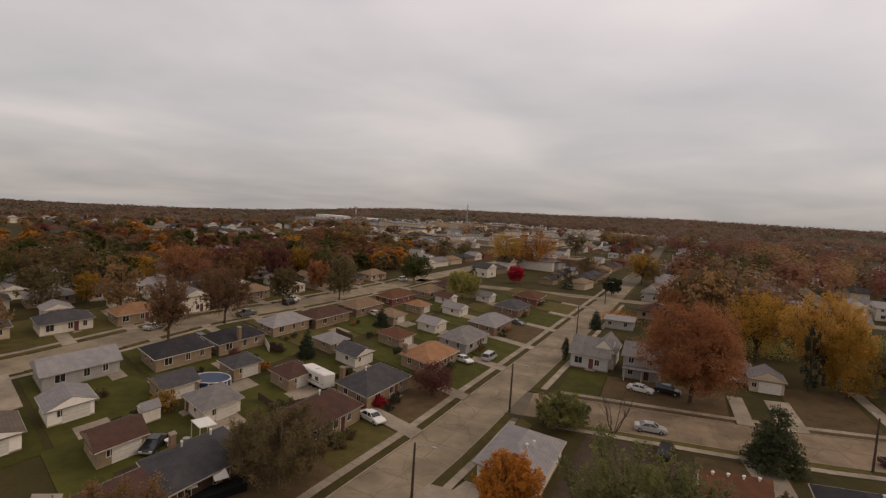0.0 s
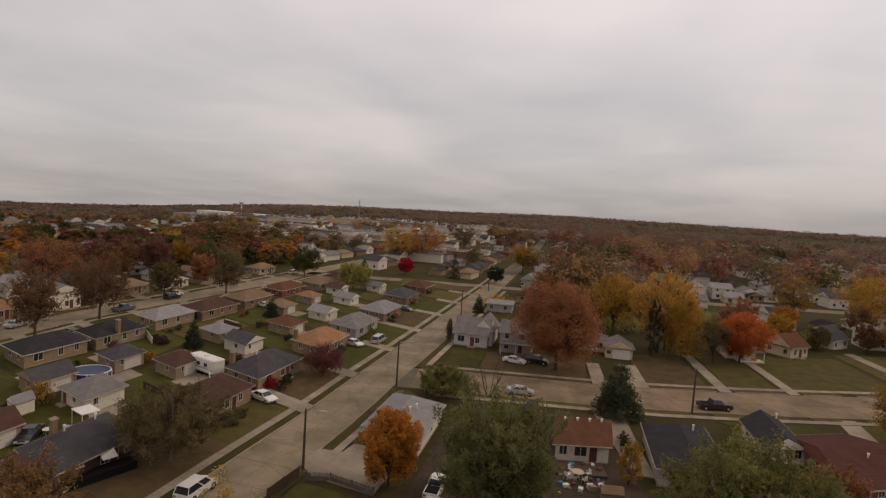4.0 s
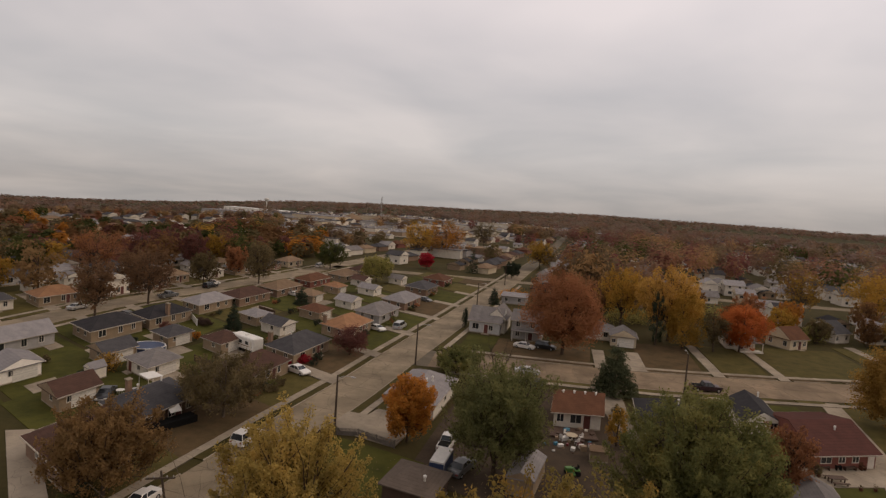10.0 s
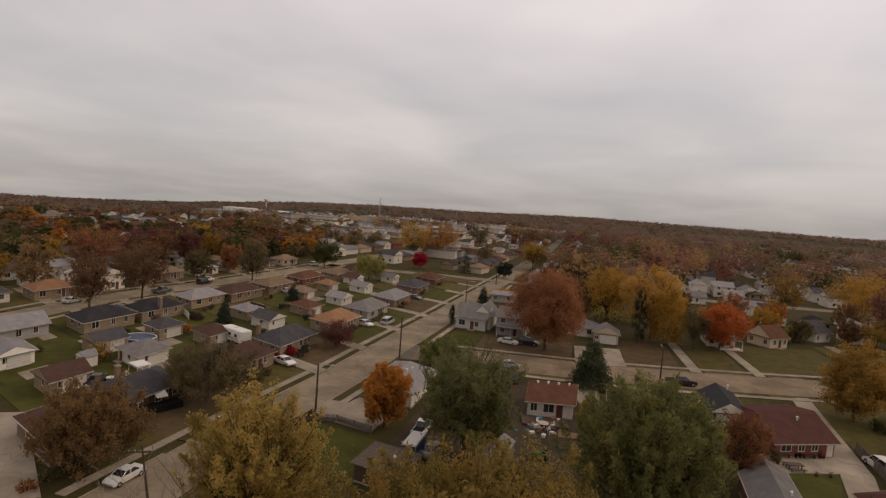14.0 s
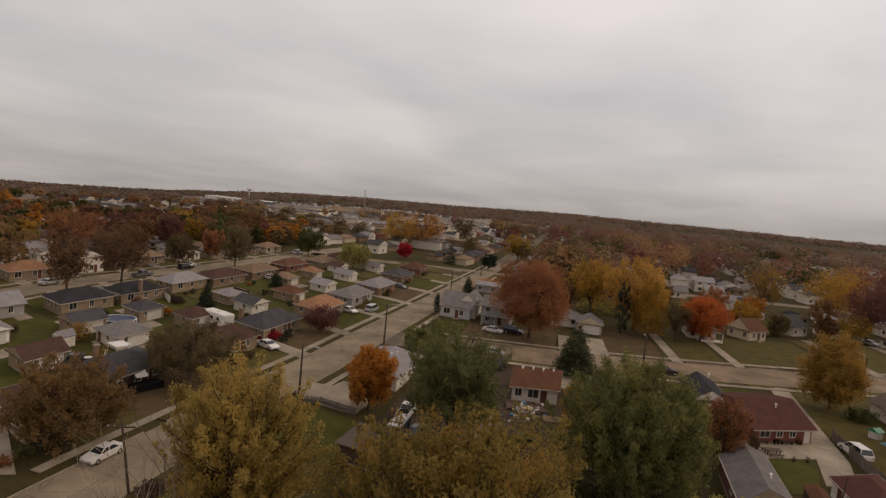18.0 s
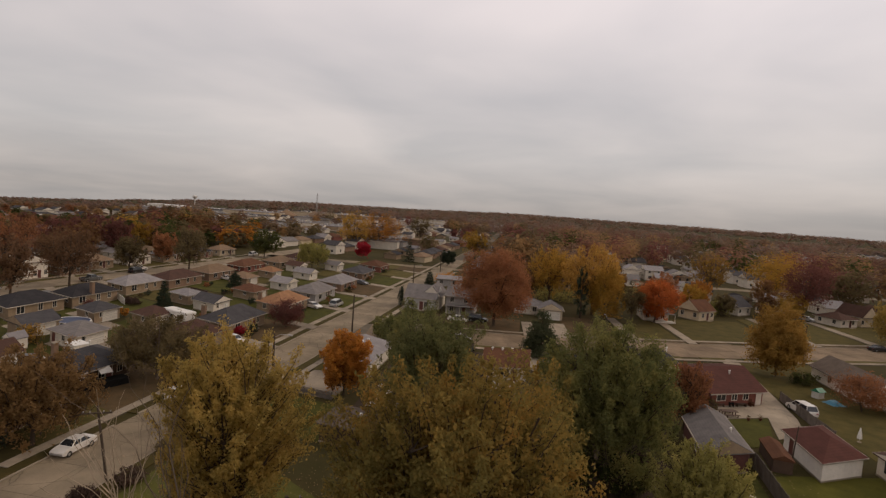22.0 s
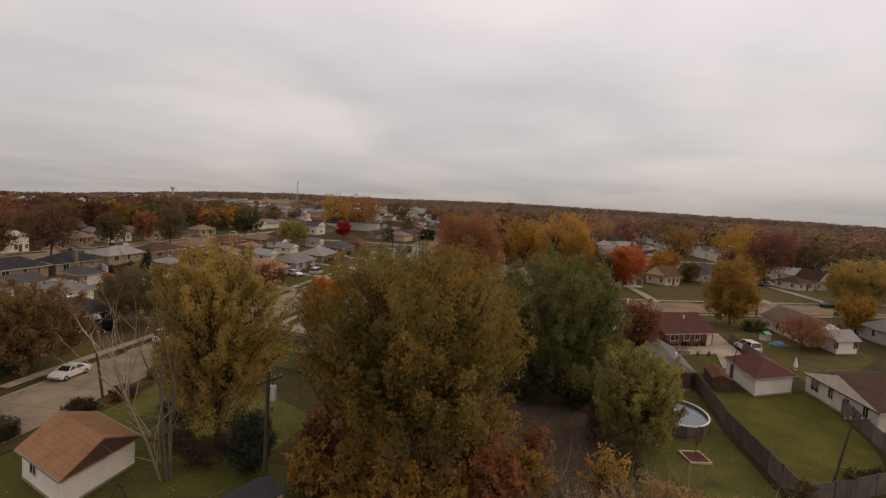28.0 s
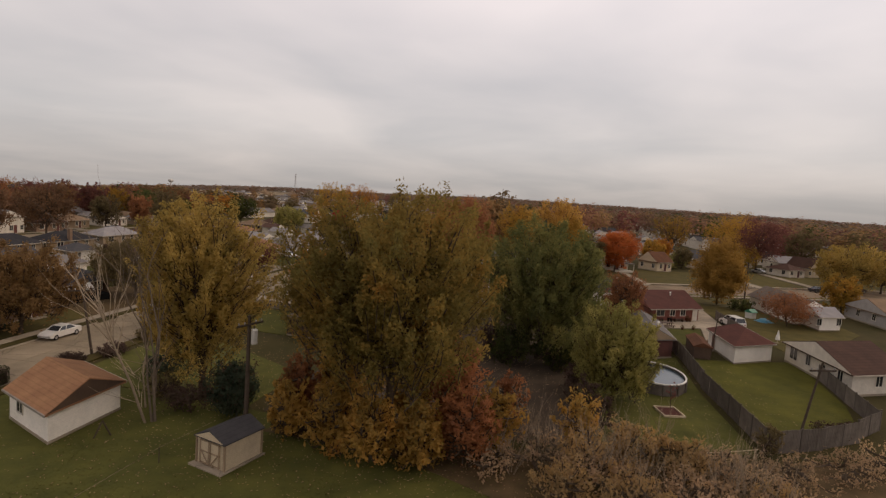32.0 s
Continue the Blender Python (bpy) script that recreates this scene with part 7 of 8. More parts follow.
tree(25.0, 67.6, 9.4, 6.2, "rust", "maple_tree", "rust-orange small tree by the outbuilding", "feather", low=1.0, leaf=0.24, n=9000, clumps=150, limbs=6, trunk=0.13, spread=0.34, **NT)
tree(7.6, 75.4, 5.0, 2.8, "gold", "young_tree", "small yellow tree beside the drive", "tall", low=0.8, leaf=0.24, n=2600, clumps=50, limbs=8, **NT)
tree(-39.8, 100.2, 5.4, 6.6, "maroon", "plum_tree", "dark maroon ornamental tree on a front lawn", "round", low=0.9, leaf=0.26, n=7000, clumps=120, limbs=14, spread=0.5, **NT)
tree(105, 207, 18, 19, "gold", "maple_tree", "broad golden tree beyond the lawns", "round", leaf=0.55, n=7000, clumps=200, limbs=14, **NT)
tree(97, 174, 17.5, 13, "maroon", "maple_tree", "dark red tree by the white house", "round", leaf=0.5, n=6000, clumps=170, limbs=14, **NT)
tree(92, 171, 8.0, 8.6, "yellow", "maple_tree", "small yellow tree beside the houses", "round", leaf=0.4, n=3400, clumps=90, **NT)
tree(80.6, 205, 17.4, 15.4, "gold", "oak_tree", "open-limbed tree with few gold leaves", "feather", low=5.0, leaf=0.42, n=3400, clumps=220, limbs=9, trunk=0.4, spread=0.5, **NT)
tree(101, 137.4, 13.4, 15.6, "near_gold", "maple_tree", "broad yellow tree on the street", "feather", low=1.8, leaf=0.42, n=12000, clumps=240, limbs=8, trunk=0.26, spread=0.6, **NT)
tree(112, 139.4, 12.6, 12.4, "near_gold", "maple_tree", "golden tree beside the street", "feather", low=1.8, leaf=0.42, n=8000, clumps=190, limbs=8, trunk=0.24, spread=0.55, **NT)
tree(133, 222, 13.0, 18.0, "maroon", "maple_tree", "dark red tree in the distance", "round", leaf=0.6, n=5000, clumps=150, **NT)
tree(56.0, 82.6, 6.0, 7.4, "rust", "maple_tree", "rust-brown small tree on the lawn", "round", low=0.8, leaf=0.26, n=5000, clumps=120, limbs=18, **NT)
tree(-18.2, 97.4, 5.0, 8.4, "near_green", "broadleaf_tree", "dense green tree at the street corner", "feather", low=0.6, leaf=0.30, n=9000, clumps=160, limbs=7, trunk=0.14, spread=0.42, **NT)
for x, y, h, w, c, lb in ((62.0, 170.0, 9.0, 8.0, "gold", "golden tree behind the cottage"), (70.5, 167.0, 7.0, 7.0, "dull", "olive garden tree between cottages"), (50.0, 168.0, 10.0, 8.0, "brown", "brown tree behind the white house"), (36.0, 166.0, 11.0, 8.6, "gold", "golden tree behind the gardens"), (84.0, 170.0, 8.0, 6.0, "brown", "thin brown tree between houses"), (9.0, 158.0, 10.5, 8.0, "brown", "brown tree behind the back yards"), (-3.0, 150.0, 9.0, 7.0, "dull", "dull tree behind the grey houses"), (58.0, 184.0, 11.0, 10.0, "rust", "rust-coloured tree beyond the gardens"), (30.0, 182.0, 12.0, 10.0, "gold", "golden tree beyond the gardens"), (44.0, 192.0, 10.0, 9.0, "brown", "brown tree beyond the gardens"), (12.0, 178.0, 12.0, 10.0, "brown", "brown tree beyond the back yards"), (72.0, 190.0, 9.0, 8.0, "orange", "orange tree beyond the cottages"), (94.0, 192.0, 11.0, 9.0, "brown", "brown tree behind the white houses"), (116.0, 160.0, 9.0, 8.0, "gold", "golden tree beside a cottage"), (2.0, 196.0, 11.0, 9.0, "rust", "rust tree beside the far yards"), (20.0, 204.0, 12.0, 10.0, "dull", "olive tree beyond the yards"), (128.0, 150.0, 12.0, 11.0, "gold", "golden street tree by the side street"), (76.0, 100.0, 8.0, 7.0, "gold", "golden tree beside the tan-roofed house")):
    tree(x, y, h, w, c, "garden_tree", lb, "feather", low=h * 0.12, leaf=0.42, n=4200, clumps=80, limbs=6, trunk=0.02 * h, spread=0.5, **NT)
# west side street trees
for x, y, h, w, c, lb in ((-101.8, 119.9, 13.6, 11.6, "street_brown", "brown street tree on the back street"), (-100.6, 102.4, 12.8, 9.0, "street_brown", "thin brown tree beside the street"), (-97.0, 164.0, 13.2, 10.0, "dull", "olive street tree on the back street"), (-106.4, 148.2, 10.6, 8.4, "dull", "dull green tree beside the street"), (-136.9, 197.2, 11.4, 9.0, "gold", "golden tree among the houses"), (-133.9, 181.3, 12.6, 9.4, "maroon", "purple-brown tree among the houses"), (-151.3, 188.0, 13.2, 10.0, "maroon", "dark red tree among the houses"), (-146.7, 169.7, 13.0, 12.0, "maroon", "broad dark red tree by houses"), (-145.1, 149.1, 14.2, 15.0, "rust", "broad orange tree among the houses"), (-163.4, 145.4, 10.8, 10.8, "maroon", "dark red tree among the far houses"), (-94.7, 216.9, 11.0, 12.0, "green", "green spreading tree on the back street"), (-66.6, 194.6, 9.4, 11.2, "lime", "pale olive tree among the gardens"), (-60.1, 248.3, 7.4, 7.0, "red", "small bright red tree on a lawn"), (-9.0, 294.6, 15.0, 13.6, "yellow", "yellow-green tree beside the road"), (-19.9, 245.5, 7.0, 7.2, "pine", "dark tree beside the road"), (-77.7, 297.6, 20.0, 19, "gold", "large golden tree in the distance"), (-64.4, 312.2, 20.0, 26, "orange", "large orange-brown tree group"), (-58.1, 437.6, 19, 18, "dull", "dark tree in the distance"), (-120, 136, 11, 9, "street_brown", "brown garden tree among houses"), (-113, 176, 10, 8, "rust", "rust-coloured tree beside the street")):
    f = 1.08
    tree(x, y, h * f, w * f, c, "street_tree", lb, "feather", low=h * 0.22, leaf=0.44 if y < 170 else 0.55, n=5200, clumps=150, limbs=8, trunk=0.02 * h, spread=0.055 * w, group="street trees")
for x, y, h, w in ((-69.7, 139.9, 5.2, 4.0), (-69.6, 107.2, 5.8, 3.6), (-38.3, 249.2, 12.0, 5.8), (-19.8, 173.1, 6.1, 3.3), (-74, 230, 9, 4.5)):
    tree(x, y, h, w, "pine", "conifer", "dark green conical conifer", "cone", low=0.3, leaf=0.34, n=2600, clumps=220, spread=0.3, trunk=0.1, group="conifers")
tree(-22.9, 135.0, 4.8, 1.5, "pine", "columnar_cypress", "dark columnar evergreen by the grey house", "tall", low=0.1, leaf=0.22, n=2200, clumps=60, spread=0.22, limbs=0, group="conifers")


# ---- bare trees: stems and twigs only ----
def bare_tree(x, y, h, w, label, seed, stems=3, bark="bark_pale", r0=0.17, lean=(0.0, 0.0), side=0, fan=None):
    """Slender stems that lean, fork and end in fine twigs; side: low limbs reaching out."""
    t = thing("bare_tree", x, y, 0, 0, label, "tree", "bare trees")
    rng = random.Random(seed)
    limbs, twigs = bmesh.new(), bmesh.new()
    lv = Vector((lean[0], lean[1], 0))

    def grow(p, d, L, r, depth):
        bm = limbs if depth < 3 else twigs
        if depth == 0:
            bm = bmesh.new()
        q = p + d * L * 0.5 + Vector((rng.gauss(0, 0.04), rng.gauss(0, 0.04), 0)) * L
        e = p + d * L
        tube(bm, [p, q, e], [r, r * 0.8, r * 0.6], 6 if depth < 2 else 3)
        if depth == 0:
            part("trunk", bm, bark, t)
        if depth >= 4 or r < 0.008:
            return
        for k in range(3 if depth < 2 else 2):
            sp = 0.16 if depth == 0 else 0.3
            nd = (d + Vector((rng.gauss(0, sp), rng.gauss(0, sp), rng.uniform(0.0, 0.3))) + lv * 0.1).normalized()
            f = 1.0 if k == 0 else rng.uniform(0.45, 0.95)
            grow(p.lerp(e, f), nd, L * (rng.uniform(0.6, 0.75) if k == 0 else rng.uniform(0.35, 0.6)), r * (0.58 if k == 0 else 0.38), depth + 1)

    for k in range(stems):
        a = k * math.tau / stems + rng.uniform(0, 1)
        d = (Vector((math.cos(a) * w / h * 0.4, math.sin(a) * w / h * 0.4, 1)) + lv).normalized()
        grow(Vector((math.cos(a) * 0.12, math.sin(a) * 0.12, -0.1)), d, h * 0.44, r0 * (1 if k == 0 else 0.8), 0)
    if fan:
        e = Vector(fan)
        bm = bmesh.new()
        tube(bm, [(0, 0, -0.1), e * 0.33 + Vector((0.25, -0.3, 0.3)), e * 0.7 + Vector((0.1, -0.2, 0.1)), e], [r0, r0 * 0.8, r0 * 0.62, r0 * 0.5], 7)
        part("trunk", bm, bark, t)
        for k in range(15):
            d = Vector((rng.uniform(-1.0, 0.5), rng.uniform(-0.5, 0.6), rng.uniform(0.6, 1.6))).normalized()
            grow(e * rng.uniform(0.62, 1.0), d, rng.uniform(2.0, 3.6), r0 * 0.42, 2)
    for k in range(side):
        z = h * rng.uniform(0.12, 0.4)
        d = (Vector((lean[0] * 5 + rng.gauss(0, 0.4), rng.gauss(0, 0.5), rng.uniform(0.1, 0.7)))).normalized()
        grow(Vector((lean[0], lean[1], 1)).normalized() * z, d, h * rng.uniform(0.1, 0.2), r0 * 0.3, 2)
    tagged(part("branchwork", limbs, bark, t), kind="stuff")
    tagged(part("twig_crown", twigs, bark, t), kind="stuff")
    return t


bare_tree(-18.6, 27.5, 15.0, 2.0, "tall slender bare tree with grey forked stems", 3, 3, "bark_pale", r0=0.105, lean=(-0.05, 0.02), side=6)
bare_tree(-19.0, 27.2, 10.0, 3.0, "bare tree leaning far over, its branches fanned out", 8, 0, "twig", r0=0.1, lean=(-0.1, -0.2), side=7, fan=(-1.8, -2.4, 8.6))
bare_tree(-20.6, 29.6, 12.4, 1.4, "slender pale bare tree near the street", 12, 1, "twig", r0=0.09, lean=(-0.05, 0.05), side=3)
bare_tree(-10.6, 99.4, 7.4, 7.5, "almost bare spreading tree at the corner", 31, 6, "bark", r0=0.09)
for i in range(44):
    r = random.Random(i + 40)
    bare_tree(r.uniform(4, 22), r.uniform(21.8, 30.5), r.uniform(2.6, 5.2), 3.8, "leafless grey-brown shrub in the thicket", 60 + i, 7, "twig", 0.03)


# ---- shrubs ----
def shrub(x, y, h, w, colour, label, n=1600, leaf=0.2, seed=0):
    t = thing("shrub", x, y, 0, 0, label, "shrub", "shrubs")
    k = int(max(24, min(150, n / 28)))
    a, b = feather_mesh(int(seed + x * 31 + y * 17) % 99991, h, w, 0.15, leaf, n, k, 0.05, 6, 0.07 * w + 0.03, 0.8, 2.0)
    part("branchwork", a, "bark", t)
    part("leaves", b, "leaf_" + colour, t)
    return t


for x, y, h, w, c, lb, n, lf in (
        (-8.6, 28.8, 5.8, 3.2, "near_rust", "orange-rust bush beside the pole", 2600, 0.26), (-8.8, 27.0, 4.4, 3.0, "bush_gold", "yellow leafy bush behind the shed", 1900, 0.3), (-6.0, 31.0, 7.4, 4.2, "bush_gold", "tall golden sapling before the maple", 4200, 0.26),
        (-5.4, 25.6, 5.2, 3.8, "bush_gold", "golden bush under the maple", 2600, 0.26), (-2.6, 24.6, 5.0, 3.8, "bush_gold", "broad golden bush under the maple", 2900, 0.26), (0.6, 24.2, 4.6, 3.6, "bush_gold", "golden bush at the foot of the maple", 3400, 0.26), (-6.8, 28.0, 2.2, 3.0, "dark_brown", "dark bramble bush behind the shed", 1200, 0.22),
        (3.4, 25.4, 5.6, 4.0, "near_rust", "tall rust bush beside the maple", 3800, 0.26), (2.6, 29.6, 7.6, 4.8, "near_rust", "tall rust-red sapling under the maple", 5200, 0.25), (5.4, 27.2, 5.4, 3.4, "bush_gold", "orange-gold bush in the thicket", 2600, 0.28), (-0.6, 30.0, 6.0, 4.2, "bush_gold", "gold bush against the maple trunk", 3200, 0.26),
        (6.6, 32.0, 4.6, 3.0, "near_rust", "orange bush in the thicket", 1800, 0.24), (11.4, 28.8, 4.8, 3.2, "bush_gold", "yellow bush with upright shoots", 2400, 0.24), (14.6, 26.8, 3.4, 4.0, "bush_pale", "golden bush in the thicket", 2200, 0.24), (17.6, 26.4, 2.8, 4.2, "bush_pale", "golden bush in the thicket", 2000, 0.24),
        (8.0, 25.2, 2.8, 4.2, "near_brown", "pale brown bush in the thicket", 558, 0.2), (10.4, 23.2, 2.6, 4.4, "near_brown", "pale brown brambles in the thicket", 558, 0.2), (13.4, 22.6, 2.2, 4.8, "near_brown", "pale brown brambles by the lawn", 620, 0.2), (17.2, 22.8, 2.2, 4.8, "near_brown", "pale golden brambles by the lawn", 800, 0.2), (21.6, 23.8, 2.0, 5.2, "near_brown", "pale brown brambles by the lawn", 744, 0.2), (5.4, 24.6, 1.8, 4.0, "near_brown", "pale brown brambles at the lawn", 496, 0.2),
        (20.4, 26.8, 2.2, 4.6, "near_brown", "pale golden bramble bush by the lawn", 900, 0.2), (25.0, 27.2, 1.8, 5.0, "near_brown", "low brown brambles by the fence", 806, 0.18), (29.4, 28.4, 1.7, 5.4, "near_brown", "low brown brambles before the fence", 868, 0.18), (34, 29.4, 1.6, 5.8, "near_brown", "low brown brambles before the fence", 868, 0.18), (25.8, 31.2, 2.4, 2.0, "dull", "ivy bush on the fence post", 1200, 0.18), (33.6, 36.1, 0.9, 2.8, "dark_brown", "heap of dry brushwood inside the fence", 900, 0.16), (36.0, 37.6, 0.7, 2.2, "dark_brown", "heap of dry brushwood inside the fence", 700, 0.16),
        (-13.9, 29.8, 4.2, 3.6, "pine", "dark rounded evergreen bush beside the pole", 5200, 0.2), (-17.4, 30.2, 2.2, 4.0, "dark_brown", "dark brambly thicket under the gold maple", 1500, 0.18), (-20.8, 32.6, 1.8, 3.4, "dull", "dull low bush by the lawn", 1200, 0.18), (-23.6, 37.4, 1.6, 3.8, "pine", "dark low hedge by the street", 1800, 0.18), (-16.0, 34.6, 2.6, 4.0, "dark_brown", "dark brambles under the gold maple", 1500, 0.18),
        (9.0, 21.2, 3.2, 4.4, "bush_pale", "pale golden bush in the thicket by the lawn", 1300, 0.2), (13.2, 20.8, 3.0, 4.6, "bush_pale", "pale golden bush in the thicket by the lawn", 1300, 0.2), (17.0, 20.8, 2.6, 4.4, "near_brown", "pale tan bush in the thicket by the lawn", 1000, 0.2), (11.2, 25.0, 3.8, 3.8, "bush_pale", "golden bush with upright shoots in the thicket", 1300, 0.22), (22.0, 21.8, 2.2, 5.0, "bush_pale", "low golden bush by the lawn", 1100, 0.2),
        (8.2, 49.0, 4.6, 5.0, "green", "dark green growth at the foot of a tall tree", 3000, 0.26), (12.6, 48.2, 4.2, 4.6, "green", "dark green growth at the foot of a tall tree", 2600, 0.26), (15.0, 50.2, 3.8, 4.0, "dark_brown", "dark brushwood beside a tall tree", 1600, 0.22), (6.2, 52.0, 3.6, 4.4, "dark_brown", "dark brushwood beside a tall tree", 1600, 0.22),
        (13.4, 36.6, 3.4, 2.6, "dark_brown", "dark leafless hedge bush", 900, 0.18), (14.2, 33.0, 3.0, 2.4, "dark_brown", "dark bare hedge bush", 900, 0.18), (13.0, 39.6, 2.8, 2.2, "dark_brown", "dark bare hedge bush", 800, 0.18), (13.8, 43.0, 2.6, 2.2, "dark_brown", "dark bare hedge bush", 800, 0.18),
        (-32.0, 36.8, 1.1, 2.6, "dark_brown", "low dark brush beside the kerb", 1600, 0.16), (-30.6, 40.6, 1.1, 2.6, "dark_brown", "dark brush at the pole", 1500, 0.16), (-30.9, 46.5, 1.2, 2.4, "dull", "dull hedge along the verge", 1600, 0.16), (-30.4, 51.5, 1.3, 2.6, "dull", "dull hedge along the verge", 1600, 0.16), (-78.4, 108.6, 1.5, 3.2, "dark_brown", "long dark brown hedge behind the garage", 1400, 0.2), (-76.2, 107.2, 1.5, 3.0, "dark_brown", "long dark brown hedge behind the garage", 1400, 0.2),
        (-45.4, 91.4, 1.8, 2.8, "red", "bright red bush beside the house", 2600, 0.16), (-47.0, 89.4, 1.3, 1.8, "red", "bright red bush by the drive", 1600, 0.16), (-43.6, 79.4, 1.1, 2.4, "dull", "brown clipped shrubs at the house", 1400, 0.16), (-43.2, 76.4, 1.1, 2.4, "dull", "brown clipped shrubs at the house", 1400, 0.16),
        (-80.4, 99.4, 2.2, 2.8, "maroon", "dark red bush by the drive", 1500, 0.2), (-66.0, 77.0, 2.6, 2.8, "gold", "yellow bush by the garage", 1500, 0.2), (-70.6, 74.6, 3.4, 3.8, "gold", "thin yellow bush by the shed", 1500, 0.2), (-71.0, 96.6, 1.8, 2.2, "orange", "orange bush by the garage", 900, 0.2),
        (54.6, 95.4, 2.2, 4.4, "green", "dark green bushes under the gold tree", 1800, 0.22), (64, 165, 4.2, 7, "lime", "pale olive bushes beside the cottage", 2600, 0.3), (70, 168, 5.2, 7, "lime", "pale yellow-green bushes by the cottage", 2600, 0.3), (-14, 187, 3.5, 12, "orange", "orange-brown hedge beside the street", 2200, 0.3), (-10.5, 152, 3.5, 9, "dull", "olive hedge behind the houses", 2200, 0.3), (20, 168, 4, 14, "lime", "olive bushes behind the gardens", 2600, 0.35), (52, 190, 4, 16, "lime", "olive scrub beyond the gardens", 3000, 0.35), (-56.8, 101.6, 1.6, 2, "green", "small green garden shrub", 700, 0.2)):
    shrub(x, y, h, w, c, lb, n, lf)


def hedge(x, y, rot, L, w, h, label, seed):
    """A clipped hedge: leaves over a rounded block of twigs."""
    t = thing("hedge", x, y, 0, rot, label, "hedge", "hedges")
    part("branchwork", boxed(-L / 2 + 0.15, -w / 2 + 0.15, 0, L / 2 - 0.15, w / 2 - 0.15, h - 0.15, bevel=0.2), "bark", t)
    g = np.random.default_rng(seed)
    n = int(1100 * (L * w + 2 * h * (L + w)) / 10)
    p = g.uniform(-1, 1, (n, 3))
    k = g.integers(0, 5, n)
    for i, (ax, sg) in enumerate(((0, -1), (0, 1), (1, -1), (1, 1), (2, 1))):
        p[k == i, ax] = sg
    p += g.normal(size=(n, 3)) * 0.035
    p *= 1 - 0.06 * (np.abs(p[:, [1]]) ** 6) - 0.04 * (np.abs(p[:, [0]]) ** 6)
    p = p * np.array([L / 2, w / 2, h / 2]) + np.array([0, 0, h / 2])
    p[:, 2] = np.maximum(p[:, 2], 0.05)
    part("leaves", quads("leaves", p, 0.13, g, out=outward(p, h / 2, 0.9)), "leaf_hedge", t)
    return t


hedge(-34.4, 30.2, 84, 3.4, 3.0, 1.5, "thick dark clipped hedge beside the street", 4)
r = random.Random(9)
for hx, hy, n in ((-45.6, 43.0, 3), (-44.0, 78.0, 4), (-43.4, 94.0, 3), (-42.0, 114.6, 4), (-41.2, 132.4, 4), (-40.6, 152.0, 4), (-40.8, 179.0, 4), (-40.0, 203.0, 3), (-57.4, 84.6, 2), (-58.0, 101.0, 3), (-56.0, 120.4, 2), (-66.4, 101.6, 2), (-78.6, 88.4, 3), (-77.6, 101.6, 2), (-66.8, 131.0, 3), (-80.4, 118.0, 2), (-82.0, 74.0, 2), (-72.0, 70.4, 2), (-64.0, 156.0, 3), (-76.0, 139.0, 2), (-24.4, 83.0, 3), (8.6, 88.0, 2), (21.0, 84.0, 2), (31.6, 79.0, 3)):
    for k in range(n):
        c = r.choice(("pine", "dull", "near_green", "near_rust", "pine"))
        shrub(hx + r.uniform(-0.5, 0.5), hy + (k - n / 2) * 1.9 + r.uniform(-0.4, 0.4), r.uniform(0.9, 1.9), r.uniform(1.2, 2.2), c, {"pine": "dark clipped evergreen shrub at a house wall", "dull": "dull olive garden shrub beside a house", "near_green": "green garden shrub beside a house", "near_rust": "rust-coloured garden shrub beside a house"}[c], 420, 0.2)
# the fallen leaves over the foreground
rng = np.random.default_rng(77)
n = 16000
pts = np.stack([rng.uniform(-34, 34, n), rng.uniform(12, 62, n), np.full(n, 0.075)], 1)
keep = (np.hypot(pts[:, 0] + 3, pts[:, 1] - 30) < 17 * rng.uniform(0.3, 1.6, n)) | (rng.uniform(0, 1, n) < 0.25)
fl = tagged(new("fallen_leaves", quads("fallen_leaves", pts[keep], 0.13, rng, up=6.0)), "scattered yellow and brown fallen leaves on grass", "leaves", kind="stuff")
fl.data.materials.append(M["leaf_near_brown"])

# tufts of grass on the lawns that lie under the camera
n = 30000
pts = np.stack([rng.uniform(-36, 16, n), rng.uniform(11, 31, n), np.full(n, 0.07)], 1)
pts[n * 2 // 3:, 0] = rng.uniform(15, 41, n - n * 2 // 3)
pts[n * 2 // 3:, 1] = rng.uniform(33, 56, n - n * 2 // 3)
patch = np.sin(pts[:, 0] * 0.9) + np.sin(pts[:, 1] * 1.1 + 1) + np.sin((pts[:, 0] + pts[:, 1]) * 0.5) + rng.normal(size=n) * 0.8
inside = np.hypot(pts[:, 0] + 24.9, pts[:, 1] - 27.4) > 4.6
gr = tagged(new("grass_tufts", quads("grass_tufts", pts[(patch > -0.4) & inside], 0.10, rng, up=5.0)), "short tufts of green and yellowing grass", "grass", kind="stuff")
gr.data.materials.append(M["leaf_grass"])

# ---- the town beyond: streets, houses and trees block after block ----
R2 = random.Random(11)
protos = []
